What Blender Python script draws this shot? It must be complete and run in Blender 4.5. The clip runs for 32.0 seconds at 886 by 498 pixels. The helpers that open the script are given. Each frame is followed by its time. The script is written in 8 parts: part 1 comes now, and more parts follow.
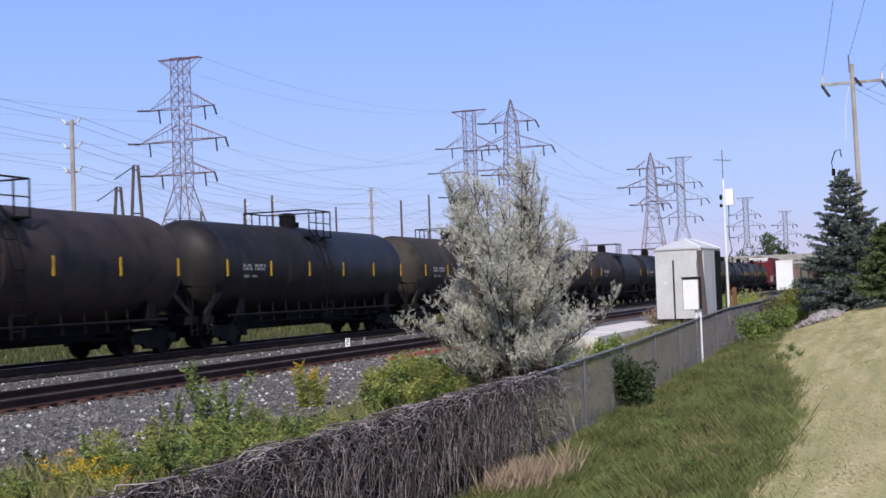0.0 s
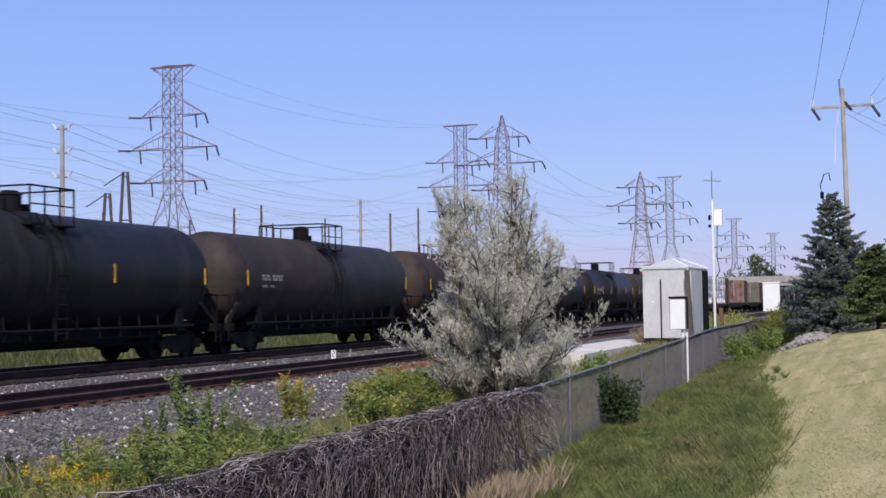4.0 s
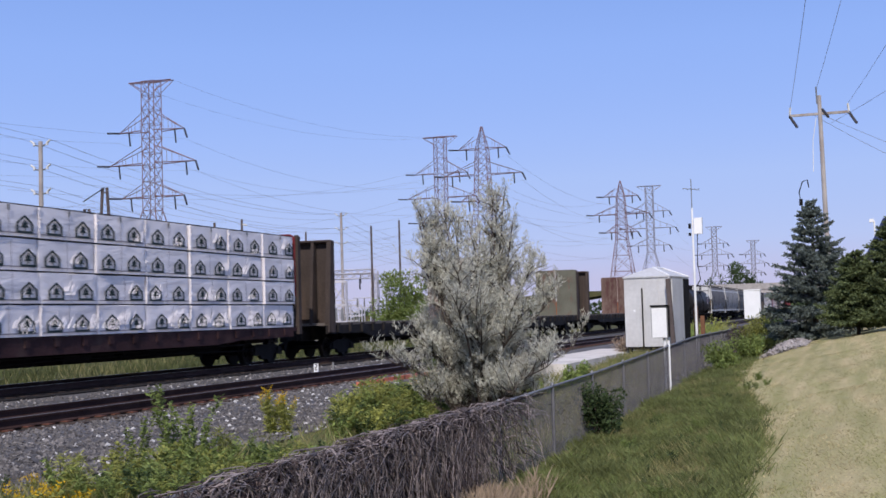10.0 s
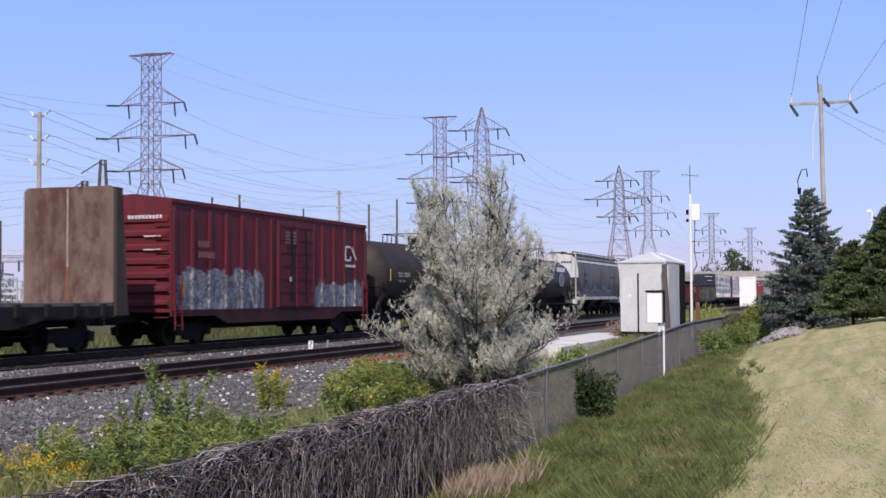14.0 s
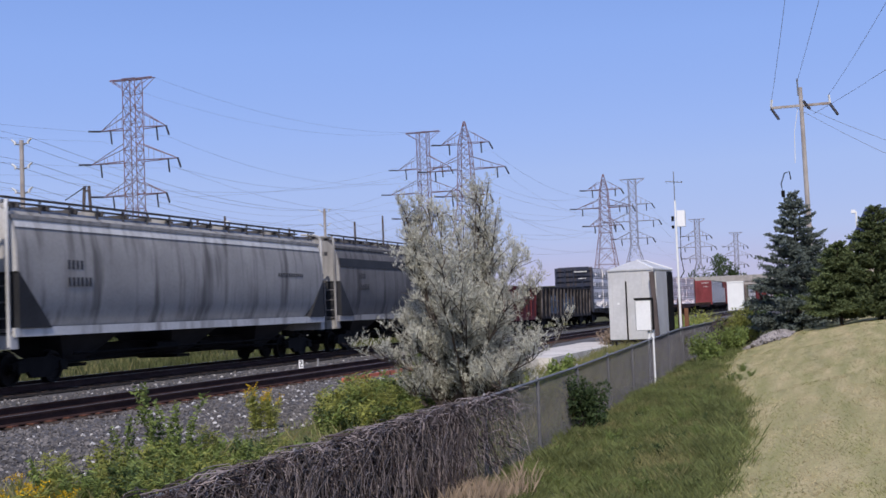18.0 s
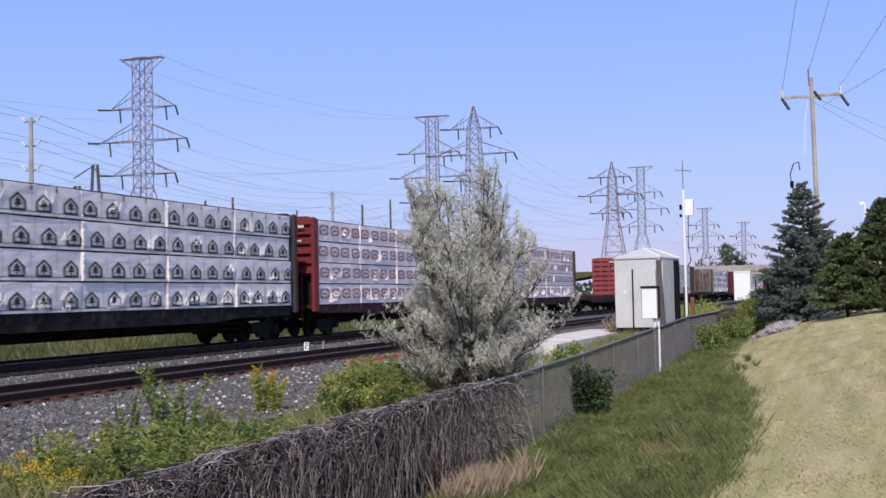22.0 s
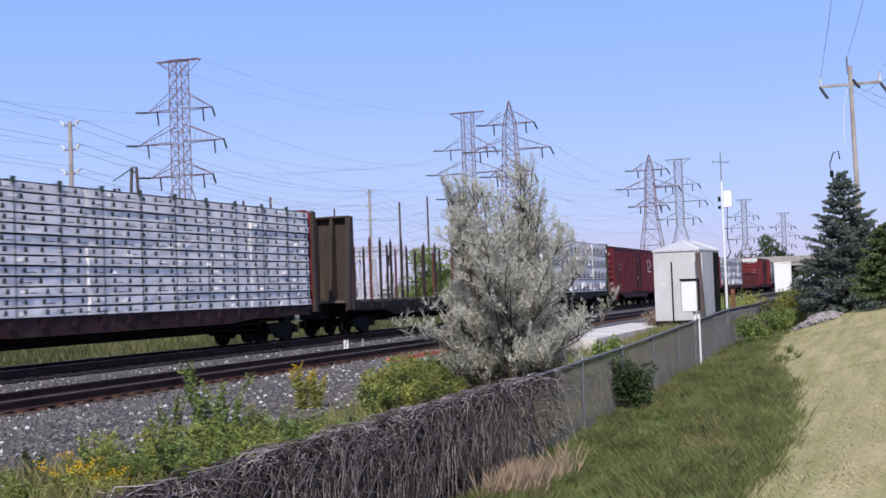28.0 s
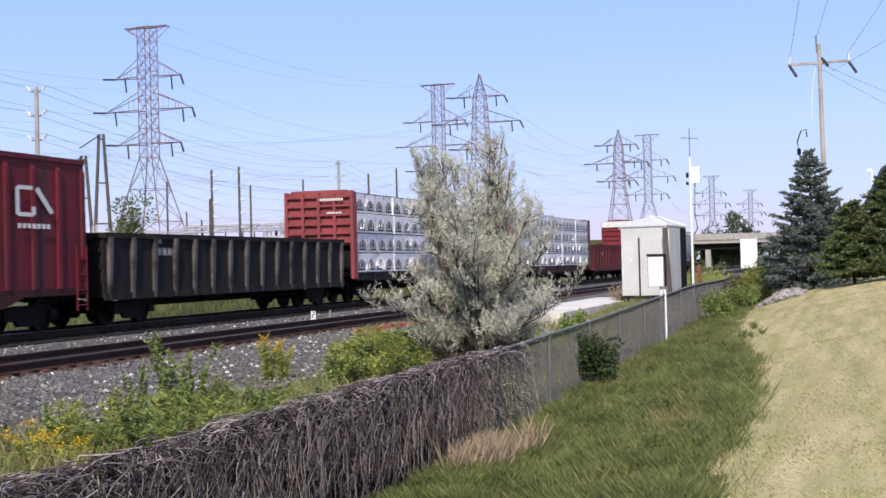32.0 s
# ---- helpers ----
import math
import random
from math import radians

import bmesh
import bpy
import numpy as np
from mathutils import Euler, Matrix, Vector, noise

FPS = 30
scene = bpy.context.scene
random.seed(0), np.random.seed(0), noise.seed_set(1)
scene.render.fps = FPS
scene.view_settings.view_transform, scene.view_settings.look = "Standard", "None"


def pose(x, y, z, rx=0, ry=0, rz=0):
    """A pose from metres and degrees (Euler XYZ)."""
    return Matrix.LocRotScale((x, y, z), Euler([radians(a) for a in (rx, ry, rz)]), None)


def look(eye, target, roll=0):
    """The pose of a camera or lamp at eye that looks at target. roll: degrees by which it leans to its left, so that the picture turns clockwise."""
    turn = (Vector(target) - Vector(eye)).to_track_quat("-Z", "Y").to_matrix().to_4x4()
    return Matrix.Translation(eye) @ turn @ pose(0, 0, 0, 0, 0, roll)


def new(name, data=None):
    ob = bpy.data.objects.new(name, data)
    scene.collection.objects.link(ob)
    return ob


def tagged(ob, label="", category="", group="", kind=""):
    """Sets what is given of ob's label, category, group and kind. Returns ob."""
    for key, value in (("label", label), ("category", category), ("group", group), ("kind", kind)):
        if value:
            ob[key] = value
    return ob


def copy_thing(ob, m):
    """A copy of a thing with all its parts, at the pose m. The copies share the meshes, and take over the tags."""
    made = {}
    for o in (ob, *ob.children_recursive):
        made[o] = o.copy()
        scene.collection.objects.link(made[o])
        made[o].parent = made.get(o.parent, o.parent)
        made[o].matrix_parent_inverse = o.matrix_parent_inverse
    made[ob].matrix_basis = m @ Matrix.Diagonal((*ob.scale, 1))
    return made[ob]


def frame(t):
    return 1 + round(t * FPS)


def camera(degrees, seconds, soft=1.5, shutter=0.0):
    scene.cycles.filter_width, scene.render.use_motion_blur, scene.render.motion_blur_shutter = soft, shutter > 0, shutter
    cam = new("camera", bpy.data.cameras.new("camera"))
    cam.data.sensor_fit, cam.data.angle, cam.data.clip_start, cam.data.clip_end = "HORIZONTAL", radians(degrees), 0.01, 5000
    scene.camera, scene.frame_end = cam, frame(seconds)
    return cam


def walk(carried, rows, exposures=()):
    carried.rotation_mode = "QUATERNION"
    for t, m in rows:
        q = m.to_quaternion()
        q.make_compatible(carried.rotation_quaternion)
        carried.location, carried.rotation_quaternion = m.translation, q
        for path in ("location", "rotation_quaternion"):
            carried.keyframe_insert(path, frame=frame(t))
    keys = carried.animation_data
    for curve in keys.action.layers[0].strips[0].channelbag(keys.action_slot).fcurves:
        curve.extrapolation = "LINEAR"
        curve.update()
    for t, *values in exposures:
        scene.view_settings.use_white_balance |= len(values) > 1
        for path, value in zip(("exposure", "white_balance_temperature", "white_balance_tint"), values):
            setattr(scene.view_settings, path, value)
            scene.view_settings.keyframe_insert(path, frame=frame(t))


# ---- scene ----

# World: y runs along the railway, x to its right, z = 0 at the rail tops.
EYE = 1.45
cam = camera(39.0, 32.0, 1.58, 0.15)
PATH = [
    (0, pose(0, 0, EYE, 91.983, 2.131, 20.061)),
    (0.5, pose(0, 0, EYE, 92.086, 1.821, 20.049)),
    (1, pose(0, 0, EYE, 92.167, 1.513, 20.013)),
    (1.5, pose(0, 0, EYE, 92.265, 1.330, 20.095)),
    (2, pose(0, 0, EYE, 92.088, 0.814, 19.794)),
    (2.5, pose(0, 0, EYE, 92.193, 0.852, 20.270)),
    (3, pose(0, 0, EYE, 92.389, 1.006, 20.261)),
    (3.5, pose(0, 0, EYE, 92.523, 1.127, 19.767)),
    (5.5, pose(0, 0, EYE, 93.401, 0.011, 18.932)),
    (6, pose(0, 0, EYE, 93.874, -0.252, 18.999)),
    (6.5, pose(0, 0, EYE, 94.260, -0.001, 18.622)),
    (7, pose(0, 0, EYE, 94.062, 0.491, 18.564)),
    (7.5, pose(0, 0, EYE, 93.961, 1.045, 18.484)),
    (8, pose(0, 0, EYE, 93.581, 1.723, 18.494)),
    (8.5, pose(0, 0, EYE, 93.765, 1.146, 18.563)),
    (9, pose(0, 0, EYE, 93.407, 0.782, 18.462)),
    (9.5, pose(0, 0, EYE, 93.508, 1.976, 18.433)),
    (10, pose(0, 0, EYE, 93.126, 1.630, 18.659)),
    (10.5, pose(0, 0, EYE, 92.833, 1.391, 18.723)),
    (11, pose(0, 0, EYE, 92.941, 1.033, 18.624)),
    (11.5, pose(0, 0, EYE, 92.742, 0.727, 18.854)),
    (12, pose(0, 0, EYE, 92.589, 0.932, 18.926)),
    (12.5, pose(0, 0, EYE, 92.406, 1.287, 18.843)),
    (13, pose(0, 0, EYE, 92.223, 0.983, 18.735)),
    (13.5, pose(0, 0, EYE, 91.968, 0.505, 18.714)),
    (14, pose(0, 0, EYE, 92.220, 0.283, 18.461)),
    (14.5, pose(0, 0, EYE, 92.679, 0.725, 18.379)),
    (16.5, pose(0, 0, EYE, 92.867, -0.027, 17.876)),
    (17, pose(0, 0, EYE, 92.599, 0.659, 17.765)),
    (17.5, pose(0, 0, EYE, 92.805, 1.782, 17.657)),
    (18, pose(0, 0, EYE, 92.875, 2.250, 17.952)),
    (18.5, pose(0, 0, EYE, 92.668, 1.037, 18.095)),
    (19, pose(0, 0, EYE, 92.489, 1.005, 18.080)),
    (19.5, pose(0, 0, EYE, 92.304, 1.233, 18.331)),
    (20, pose(0, 0, EYE, 92.264, 1.157, 18.346)),
    (20.5, pose(0, 0, EYE, 92.325, 1.185, 18.302)),
    (21, pose(0, 0, EYE, 91.944, 0.887, 18.266)),
    (21.5, pose(0, 0, EYE, 91.998, 1.535, 18.417)),
    (22, pose(0, 0, EYE, 92.182, 1.249, 18.229)),
    (22.5, pose(0, 0, EYE, 92.358, 1.745, 18.576)),
    (23, pose(0, 0, EYE, 92.411, 1.179, 18.492)),
    (23.5, pose(0, 0, EYE, 92.394, 1.091, 18.462)),
    (24, pose(0, 0, EYE, 92.374, 1.454, 18.845)),
    (24.5, pose(0, 0, EYE, 92.533, 1.930, 19.264)),
    (25, pose(0, 0, EYE, 92.178, 2.671, 19.684)),
    (25.5, pose(0, 0, EYE, 92.214, 1.592, 20.059)),
    (27.5, pose(0, 0, EYE, 92.014, 1.992, 20.145)),
    (28, pose(0, 0, EYE, 92.064, 2.137, 19.990)),
    (28.5, pose(0, 0, EYE, 91.819, 1.911, 19.706)),
    (29, pose(0, 0, EYE, 91.569, 1.784, 19.384)),
    (29.5, pose(0, 0, EYE, 91.627, 2.247, 18.886)),
    (30, pose(0, 0, EYE, 91.379, 2.376, 17.576)),
    (30.5, pose(0, 0, EYE, 91.526, 1.969, 17.958)),
    (31, pose(0, 0, EYE, 90.944, 1.908, 18.110)),
    (31.5, pose(0, 0, EYE, 90.883, 0.843, 18.063)),
    (32, pose(0, 0, EYE, 90.753, 1.411, 18.523)),
]
EXPOSURES = [(0, 0.0, 6300, 16), (3.2, -0.03, 6300, 16), (6, -0.3, 6150, 17), (7.2, -0.32, 6150, 17), (9, -0.2, 6150, 17), (11, -0.12, 6250, 17), (13, -0.05, 6300, 17), (14.5, 0.06, 6400, 16),
             (17, -0.24, 6200, 17), (18.2, -0.24, 6200, 17), (20, 0.02, 6350, 17), (22, -0.02, 6300, 17), (23, -0.18, 6150, 17), (25, -0.2, 6150, 17), (28, 0.02, 6200, 16),
             (29.3, 0.06, 6350, 15), (30.2, 0.14, 6450, 14), (30.8, 0.3, 6600, 13), (32, 0.3, 6600, 13)]
walk(cam, PATH, EXPOSURES)

# ---- daylight: clear late-summer sky, sun high behind the camera's left shoulder ----
SUN_EL, SUN_SIDE = 44.0, -12.6          # degrees up; degrees from straight behind (-y), negative towards +x
world = bpy.data.worlds.new("sky")
scene.world = world
world.use_nodes = True
wn = world.node_tree.nodes
wl = world.node_tree.links
sky = wn.new("ShaderNodeTexSky")
sky.sky_type = "NISHITA"
sky.sun_disc = False
sky.sun_elevation = radians(SUN_EL)
sky.sun_rotation = radians(180 + SUN_SIDE)
sky.altitude = 100
sky.air_density, sky.dust_density, sky.ozone_density = 1.0, 1.0, 5.0
# the film's rendering of the sky: periwinkle blue overhead, paling to a lilac haze where the sky itself warms at the horizon
split = wn.new("ShaderNodeSeparateColor")
wl.new(sky.outputs[0], split.inputs[0])
level = wn.new("ShaderNodeMath")
level.operation = "DIVIDE"
wl.new(split.outputs["Red"], level.inputs[0])
wl.new(split.outputs["Blue"], level.inputs[1])
tone = wn.new("ShaderNodeValToRGB")
for pos, col in ((0.268, (0.085, 0.149, 0.37)), (0.277, (0.133, 0.229, 0.534)), (0.297, (0.212, 0.358, 0.759)), (0.315, (0.263, 0.44, 0.88)),
                 (0.346, (0.320, 0.507, 0.955)), (0.412, (0.390, 0.567, 0.975)), (0.48, (0.452, 0.612, 0.96)), (0.70, (0.53, 0.645, 0.92))):
    el = tone.color_ramp.elements.new(pos)
    el.color = (*col, 1)
tone.color_ramp.elements[0].position = 0.25
tone.color_ramp.elements[0].color = (0.05, 0.09, 0.25, 1)
tone.color_ramp.elements[-1].position = 0.92
tone.color_ramp.elements[-1].color = (0.60, 0.61, 0.81, 1)
wl.new(level.outputs[0], tone.inputs[0])
gain = wn.new("ShaderNodeVectorMath")
gain.operation = "SCALE"
gain.inputs["Scale"].default_value = 1 / 0.13
wl.new(tone.outputs[0], gain.inputs[0])
wl.new(gain.outputs[0], wn["Background"].inputs[0])
wn["Background"].inputs[1].default_value = 0.13
sun_dir = Vector((-math.sin(radians(SUN_SIDE)) * math.cos(radians(SUN_EL)),
                  -math.cos(radians(SUN_SIDE)) * math.cos(radians(SUN_EL)), math.sin(radians(SUN_EL))))
sun_data = bpy.data.lights.new("sun", "SUN")
sun_data.energy, sun_data.angle, sun_data.color = 4.2, radians(0.5), (1.0, 0.93, 0.80)
sun = new("sun", sun_data)
sun.matrix_world = look(sun_dir * 100, (0, 0, 0))


# ---- materials ----
def mat(name, base, rough=0.7, metal=0.0, var=0.25, scale=3.0, fine=40.0, bump=0.1, dirt=None, dirt_amt=0.0,
        streak=False, spec=0.16, jitter=0.0, coords="Object", translucent=0.0):
    """A worn painted or natural surface: two scales of tone, optional dirt in patches or downward streaks, fine relief."""
    m = bpy.data.materials.new(name)
    m.use_nodes = True
    nt = m.node_tree
    n, l = nt.nodes, nt.links
    b = n["Principled BSDF"]
    b.inputs["Roughness"].default_value = rough
    b.inputs["Metallic"].default_value = metal
    b.inputs["Specular IOR Level"].default_value = spec
    co = n.new("ShaderNodeTexCoord")
    big = n.new("ShaderNodeTexNoise")
    big.inputs["Scale"].default_value = scale
    big.inputs["Detail"].default_value = 5
    small = n.new("ShaderNodeTexNoise")
    small.inputs["Scale"].default_value = fine
    small.inputs["Detail"].default_value = 3
    l.new(co.outputs[coords], big.inputs["Vector"])
    l.new(co.outputs[coords], small.inputs["Vector"])
    mixn = n.new("ShaderNodeMath")
    mixn.operation = "ADD"
    l.new(big.outputs["Fac"], mixn.inputs[0])
    half = n.new("ShaderNodeMath")
    half.operation = "MULTIPLY"
    half.inputs[1].default_value = 0.6
    l.new(small.outputs["Fac"], half.inputs[0])
    l.new(half.outputs[0], mixn.inputs[1])
    rng = n.new("ShaderNodeMapRange")
    rng.inputs["From Min"].default_value, rng.inputs["From Max"].default_value = 0.55, 1.05
    rng.inputs["To Min"].default_value, rng.inputs["To Max"].default_value = 1 - var, 1 + var
    l.new(mixn.outputs[0], rng.inputs["Value"])
    mul = n.new("ShaderNodeVectorMath")
    mul.operation = "SCALE"
    mul.inputs[0].default_value = base
    l.new(rng.outputs[0], mul.inputs["Scale"])
    out = mul.outputs[0]
    if jitter:
        oi = n.new("ShaderNodeObjectInfo")
        geo = n.new("ShaderNodeNewGeometry")
        add = n.new("ShaderNodeMath")
        add.operation = "ADD"
        l.new(oi.outputs["Random"], add.inputs[0])
        l.new(geo.outputs["Random Per Island"], add.inputs[1])
        jr = n.new("ShaderNodeMapRange")
        jr.inputs["From Max"].default_value = 2.0
        jr.inputs["To Min"].default_value, jr.inputs["To Max"].default_value = 1 - jitter, 1 + jitter
        l.new(add.outputs[0], jr.inputs["Value"])
        mj = n.new("ShaderNodeVectorMath")
        mj.operation = "SCALE"
        l.new(out, mj.inputs[0])
        l.new(jr.outputs[0], mj.inputs["Scale"])
        out = mj.outputs[0]
    if dirt:
        dn = n.new("ShaderNodeTexNoise")
        dn.inputs["Scale"].default_value = 1.0
        dn.inputs["Detail"].default_value = 6
        mp = n.new("ShaderNodeMapping")
        mp.inputs["Scale"].default_value = (2.2, 2.2, 0.25) if streak else (1.3, 1.3, 1.3)
        l.new(co.outputs[coords], mp.inputs["Vector"])
        l.new(mp.outputs[0], dn.inputs["Vector"])
        dr = n.new("ShaderNodeMapRange")
        dr.inputs["From Min"].default_value, dr.inputs["From Max"].default_value = 0.62 - 0.3 * dirt_amt, 0.8 - 0.25 * dirt_amt
        l.new(dn.outputs["Fac"], dr.inputs["Value"])
        mx = n.new("ShaderNodeMix")
        mx.data_type = "RGBA"
        l.new(dr.outputs[0], mx.inputs["Factor"])
        l.new(out, mx.inputs["A"])
        mx.inputs["B"].default_value = (*dirt, 1)
        out = mx.outputs["Result"]
    l.new(out, b.inputs["Base Color"])
    if bump:
        bp = n.new("ShaderNodeBump")
        bp.inputs["Strength"].default_value = bump
        bp.inputs["Distance"].default_value = 0.02
        l.new(small.outputs["Fac"], bp.inputs["Height"])
        l.new(bp.outputs[0], b.inputs["Normal"])
    if translucent:
        b.inputs["Subsurface Weight"].default_value = 0.0
        tr = n.new("ShaderNodeBsdfTranslucent")
        l.new(out, tr.inputs["Color"])
        ms = n.new("ShaderNodeMixShader")
        ms.inputs[0].default_value = translucent
        l.new(b.outputs[0], ms.inputs[1])
        l.new(tr.outputs[0], ms.inputs[2])
        l.new(ms.outputs[0], n["Material Output"].inputs["Surface"])
    return m


STEEL_RUST = mat("rusty_steel", (0.05, 0.028, 0.024), 0.75, 0.2, 0.35, 2, 25, 0.2)
RAIL_TOP = mat("polished_rail", (0.32, 0.30, 0.28), 0.35, 0.9, 0.15, 2, 30, 0.0)
UNDER = mat("dark_grimy_steel_and_shade", (0.010, 0.009, 0.009), 0.8, 0.2, 0.4, 2, 20, 0.2)
WHEEL = mat("dark_worn_wheel_steel", (0.014, 0.012, 0.012), 0.6, 0.5, 0.3, 3, 20, 0.1)
TIE = mat("weathered_tie_wood", (0.075, 0.055, 0.045), 0.9, 0, 0.4, 3, 30, 0.3, jitter=0.25)
TIE_PLATE = mat("rusted_tie_plate", (0.14, 0.06, 0.04), 0.8, 0.2, 0.3, 5, 40, 0.2)
DARK_BALLAST = mat("near_black_ballast", (0.022, 0.019, 0.018), 0.95, 0, 0.5, 0.8, 12, 0.6, coords="Generated")
BALLAST = mat("grey_crushed_stone", (0.11, 0.104, 0.104), 0.9, 0, 0.5, 0.8, 22, 0.8, (0.11, 0.095, 0.085), 0.3, coords="Generated")
BALLAST_STONE = mat("crushed_stone", (0.185, 0.17, 0.162), 0.85, 0, 0.3, 2, 30, 0.2, jitter=0.75)
STONE_PALE = mat("pale_crushed_stone", (0.40, 0.385, 0.37), 0.7, 0, 0.2, 2, 30, 0.2, jitter=0.3)
TANK_BLACK = mat("sooty_black_tank_paint", (0.017, 0.0155, 0.0155), 0.5, 0, 0.35, 0.6, 12, 0.05, (0.034, 0.028, 0.025), 0.4, True, spec=0.15)
TANK_BROWN = mat("rust_brown_dusty_tank_paint", (0.052, 0.036, 0.030), 0.65, 0, 0.3, 0.6, 12, 0.05, (0.022, 0.019, 0.018), 0.45, False)
TANK_OLIVE = mat("olive_dusty_tank_paint", (0.047, 0.039, 0.032), 0.65, 0, 0.3, 0.6, 12, 0.05, (0.024, 0.021, 0.019), 0.45, False)
STAIN_BLACK = mat("black_oily_spill", (0.010, 0.009, 0.009), 0.55, 0, 0.5, 2.0, 14, 0.05, (0.03, 0.025, 0.022), 0.35, True)
TANK_GREY = mat("dusty_grey_tank_paint", (0.041, 0.033, 0.029), 0.6, 0, 0.3, 0.6, 12, 0.05, (0.024, 0.021, 0.020), 0.4, False)
BOX_RED = mat("oxide_red_boxcar_paint", (0.165, 0.022, 0.027), 0.6, 0, 0.25, 0.7, 15, 0.06, (0.08, 0.028, 0.028), 0.45, True)
BOX_RED2 = mat("faded_red_boxcar_paint", (0.13, 0.018, 0.026), 0.6, 0, 0.25, 0.7, 15, 0.06, (0.07, 0.025, 0.028), 0.5, True)
CB_RED = mat("red_flatcar_paint", (0.175, 0.027, 0.030), 0.55, 0, 0.25, 0.7, 15, 0.06, (0.12, 0.03, 0.03), 0.3, True)
CB_DARK = mat("dark_navy_flatcar_paint", (0.035, 0.04, 0.06), 0.55, 0, 0.25, 0.7, 15, 0.06, (0.08, 0.06, 0.05), 0.25, True)
def bulkhead_mat(name, base, rust, lo, hi):
    """Old plate paint whose middle is eaten by blotchy, downward-running rust."""
    m = mat(name, base, 0.85, 0.05, 0.22, 0.9, 16, 0.15)
    n, l = m.node_tree.nodes, m.node_tree.links
    b = n["Principled BSDF"]
    co = n.new("ShaderNodeTexCoord")
    mp = n.new("ShaderNodeMapping")
    mp.inputs["Scale"].default_value = (2.6, 1.0, 1.0)
    l.new(co.outputs["Object"], mp.inputs["Vector"])
    nz = n.new("ShaderNodeTexNoise")
    nz.inputs["Scale"].default_value, nz.inputs["Detail"].default_value, nz.inputs["Roughness"].default_value = 1.5, 8, 0.65
    l.new(mp.outputs[0], nz.inputs["Vector"])
    r = n.new("ShaderNodeMapRange")
    r.inputs["From Min"].default_value, r.inputs["From Max"].default_value = lo, hi
    l.new(nz.outputs["Fac"], r.inputs["Value"])
    sp = n.new("ShaderNodeSeparateXYZ")
    l.new(co.outputs["Object"], sp.inputs[0])
    ab_ = n.new("ShaderNodeMath")
    ab_.operation = "ABSOLUTE"
    l.new(sp.outputs["X"], ab_.inputs[0])
    edge = n.new("ShaderNodeMapRange")
    edge.inputs["From Min"].default_value, edge.inputs["From Max"].default_value = 1.0, 1.32
    edge.inputs["To Min"].default_value, edge.inputs["To Max"].default_value = 1.0, 0.0
    l.new(ab_.outputs[0], edge.inputs["Value"])
    mul = n.new("ShaderNodeMath")
    mul.operation = "MULTIPLY"
    l.new(r.outputs[0], mul.inputs[0])
    l.new(edge.outputs[0], mul.inputs[1])
    old = b.inputs["Base Color"].links[0].from_socket
    mx = n.new("ShaderNodeMix")
    mx.data_type = "RGBA"
    l.new(mul.outputs[0], mx.inputs["Factor"])
    l.new(old, mx.inputs["A"])
    mx.inputs["B"].default_value = (*rust, 1)
    l.new(mx.outputs["Result"], b.inputs["Base Color"])
    return m


BH_GREEN = bulkhead_mat("faded_olive_bulkhead_paint", (0.125, 0.122, 0.092), (0.17, 0.082, 0.058), 0.53, 0.70)
BH_RUST = bulkhead_mat("rusted_bulkhead_steel", (0.195, 0.135, 0.11), (0.115, 0.035, 0.032), 0.46, 0.62)
BH_OLD = bulkhead_mat("brown_worn_bulkhead_steel", (0.155, 0.105, 0.083), (0.095, 0.046, 0.04), 0.42, 0.60)
BH_STAIN = bulkhead_mat("grey_bulkhead_steel_with_dark_red_stains", (0.165, 0.148, 0.122), (0.10, 0.035, 0.034), 0.46, 0.62)
BH_BROWN = mat("brown_bulkhead_paint", (0.055, 0.042, 0.036), 0.8, 0, 0.25, 0.8, 15, 0.1, (0.10, 0.07, 0.055), 0.25, True)
DECK = mat("worn_grey_deck_boards", (0.13, 0.11, 0.095), 0.9, 0, 0.3, 1.2, 25, 0.2)
DECK_RUST = mat("orange_rust_deck_edge", (0.24, 0.09, 0.045), 0.85, 0, 0.35, 1.2, 25, 0.2)
SILL = mat("grimy_side_sill_paint", (0.017, 0.015, 0.015), 0.8, 0, 0.4, 0.8, 15, 0.1, (0.06, 0.045, 0.038), 0.25)
GON_RED = mat("dull_red_gondola_paint", (0.105, 0.022, 0.026), 0.7, 0, 0.25, 0.7, 15, 0.08, (0.05, 0.025, 0.025), 0.4, True)
GON_BLACK = mat("weathered_black_gondola_paint", (0.017, 0.0145, 0.014), 0.75, 0, 0.4, 0.7, 15, 0.08, (0.036, 0.025, 0.022), 0.4, True)
WORN_RIB = mat("pale_worn_rib_paint", (0.115, 0.10, 0.094), 0.8, 0, 0.4, 1.2, 15, 0.1, (0.03, 0.024, 0.022), 0.55)
RUST_SILL = mat("dark_rusted_side_sill", (0.035, 0.022, 0.018), 0.85, 0, 0.4, 0.8, 15, 0.1, (0.13, 0.055, 0.032), 0.3)
CB_FADED = mat("faded_pinkish_red_flatcar_paint", (0.25, 0.058, 0.062), 0.65, 0, 0.25, 0.7, 15, 0.06, (0.17, 0.045, 0.045), 0.35, True)
FAR_GRASS = mat("weedy_lineside_grass", (0.095, 0.108, 0.04), 0.65, 0, 0.4, 14, 60, 0, jitter=0.55, coords="Generated", translucent=0.3)
HOP_GREY = mat("light_grey_hopper_paint", (0.32, 0.305, 0.285), 0.65, 0, 0.15, 0.7, 12, 0.05, (0.14, 0.13, 0.122), 0.45, True)
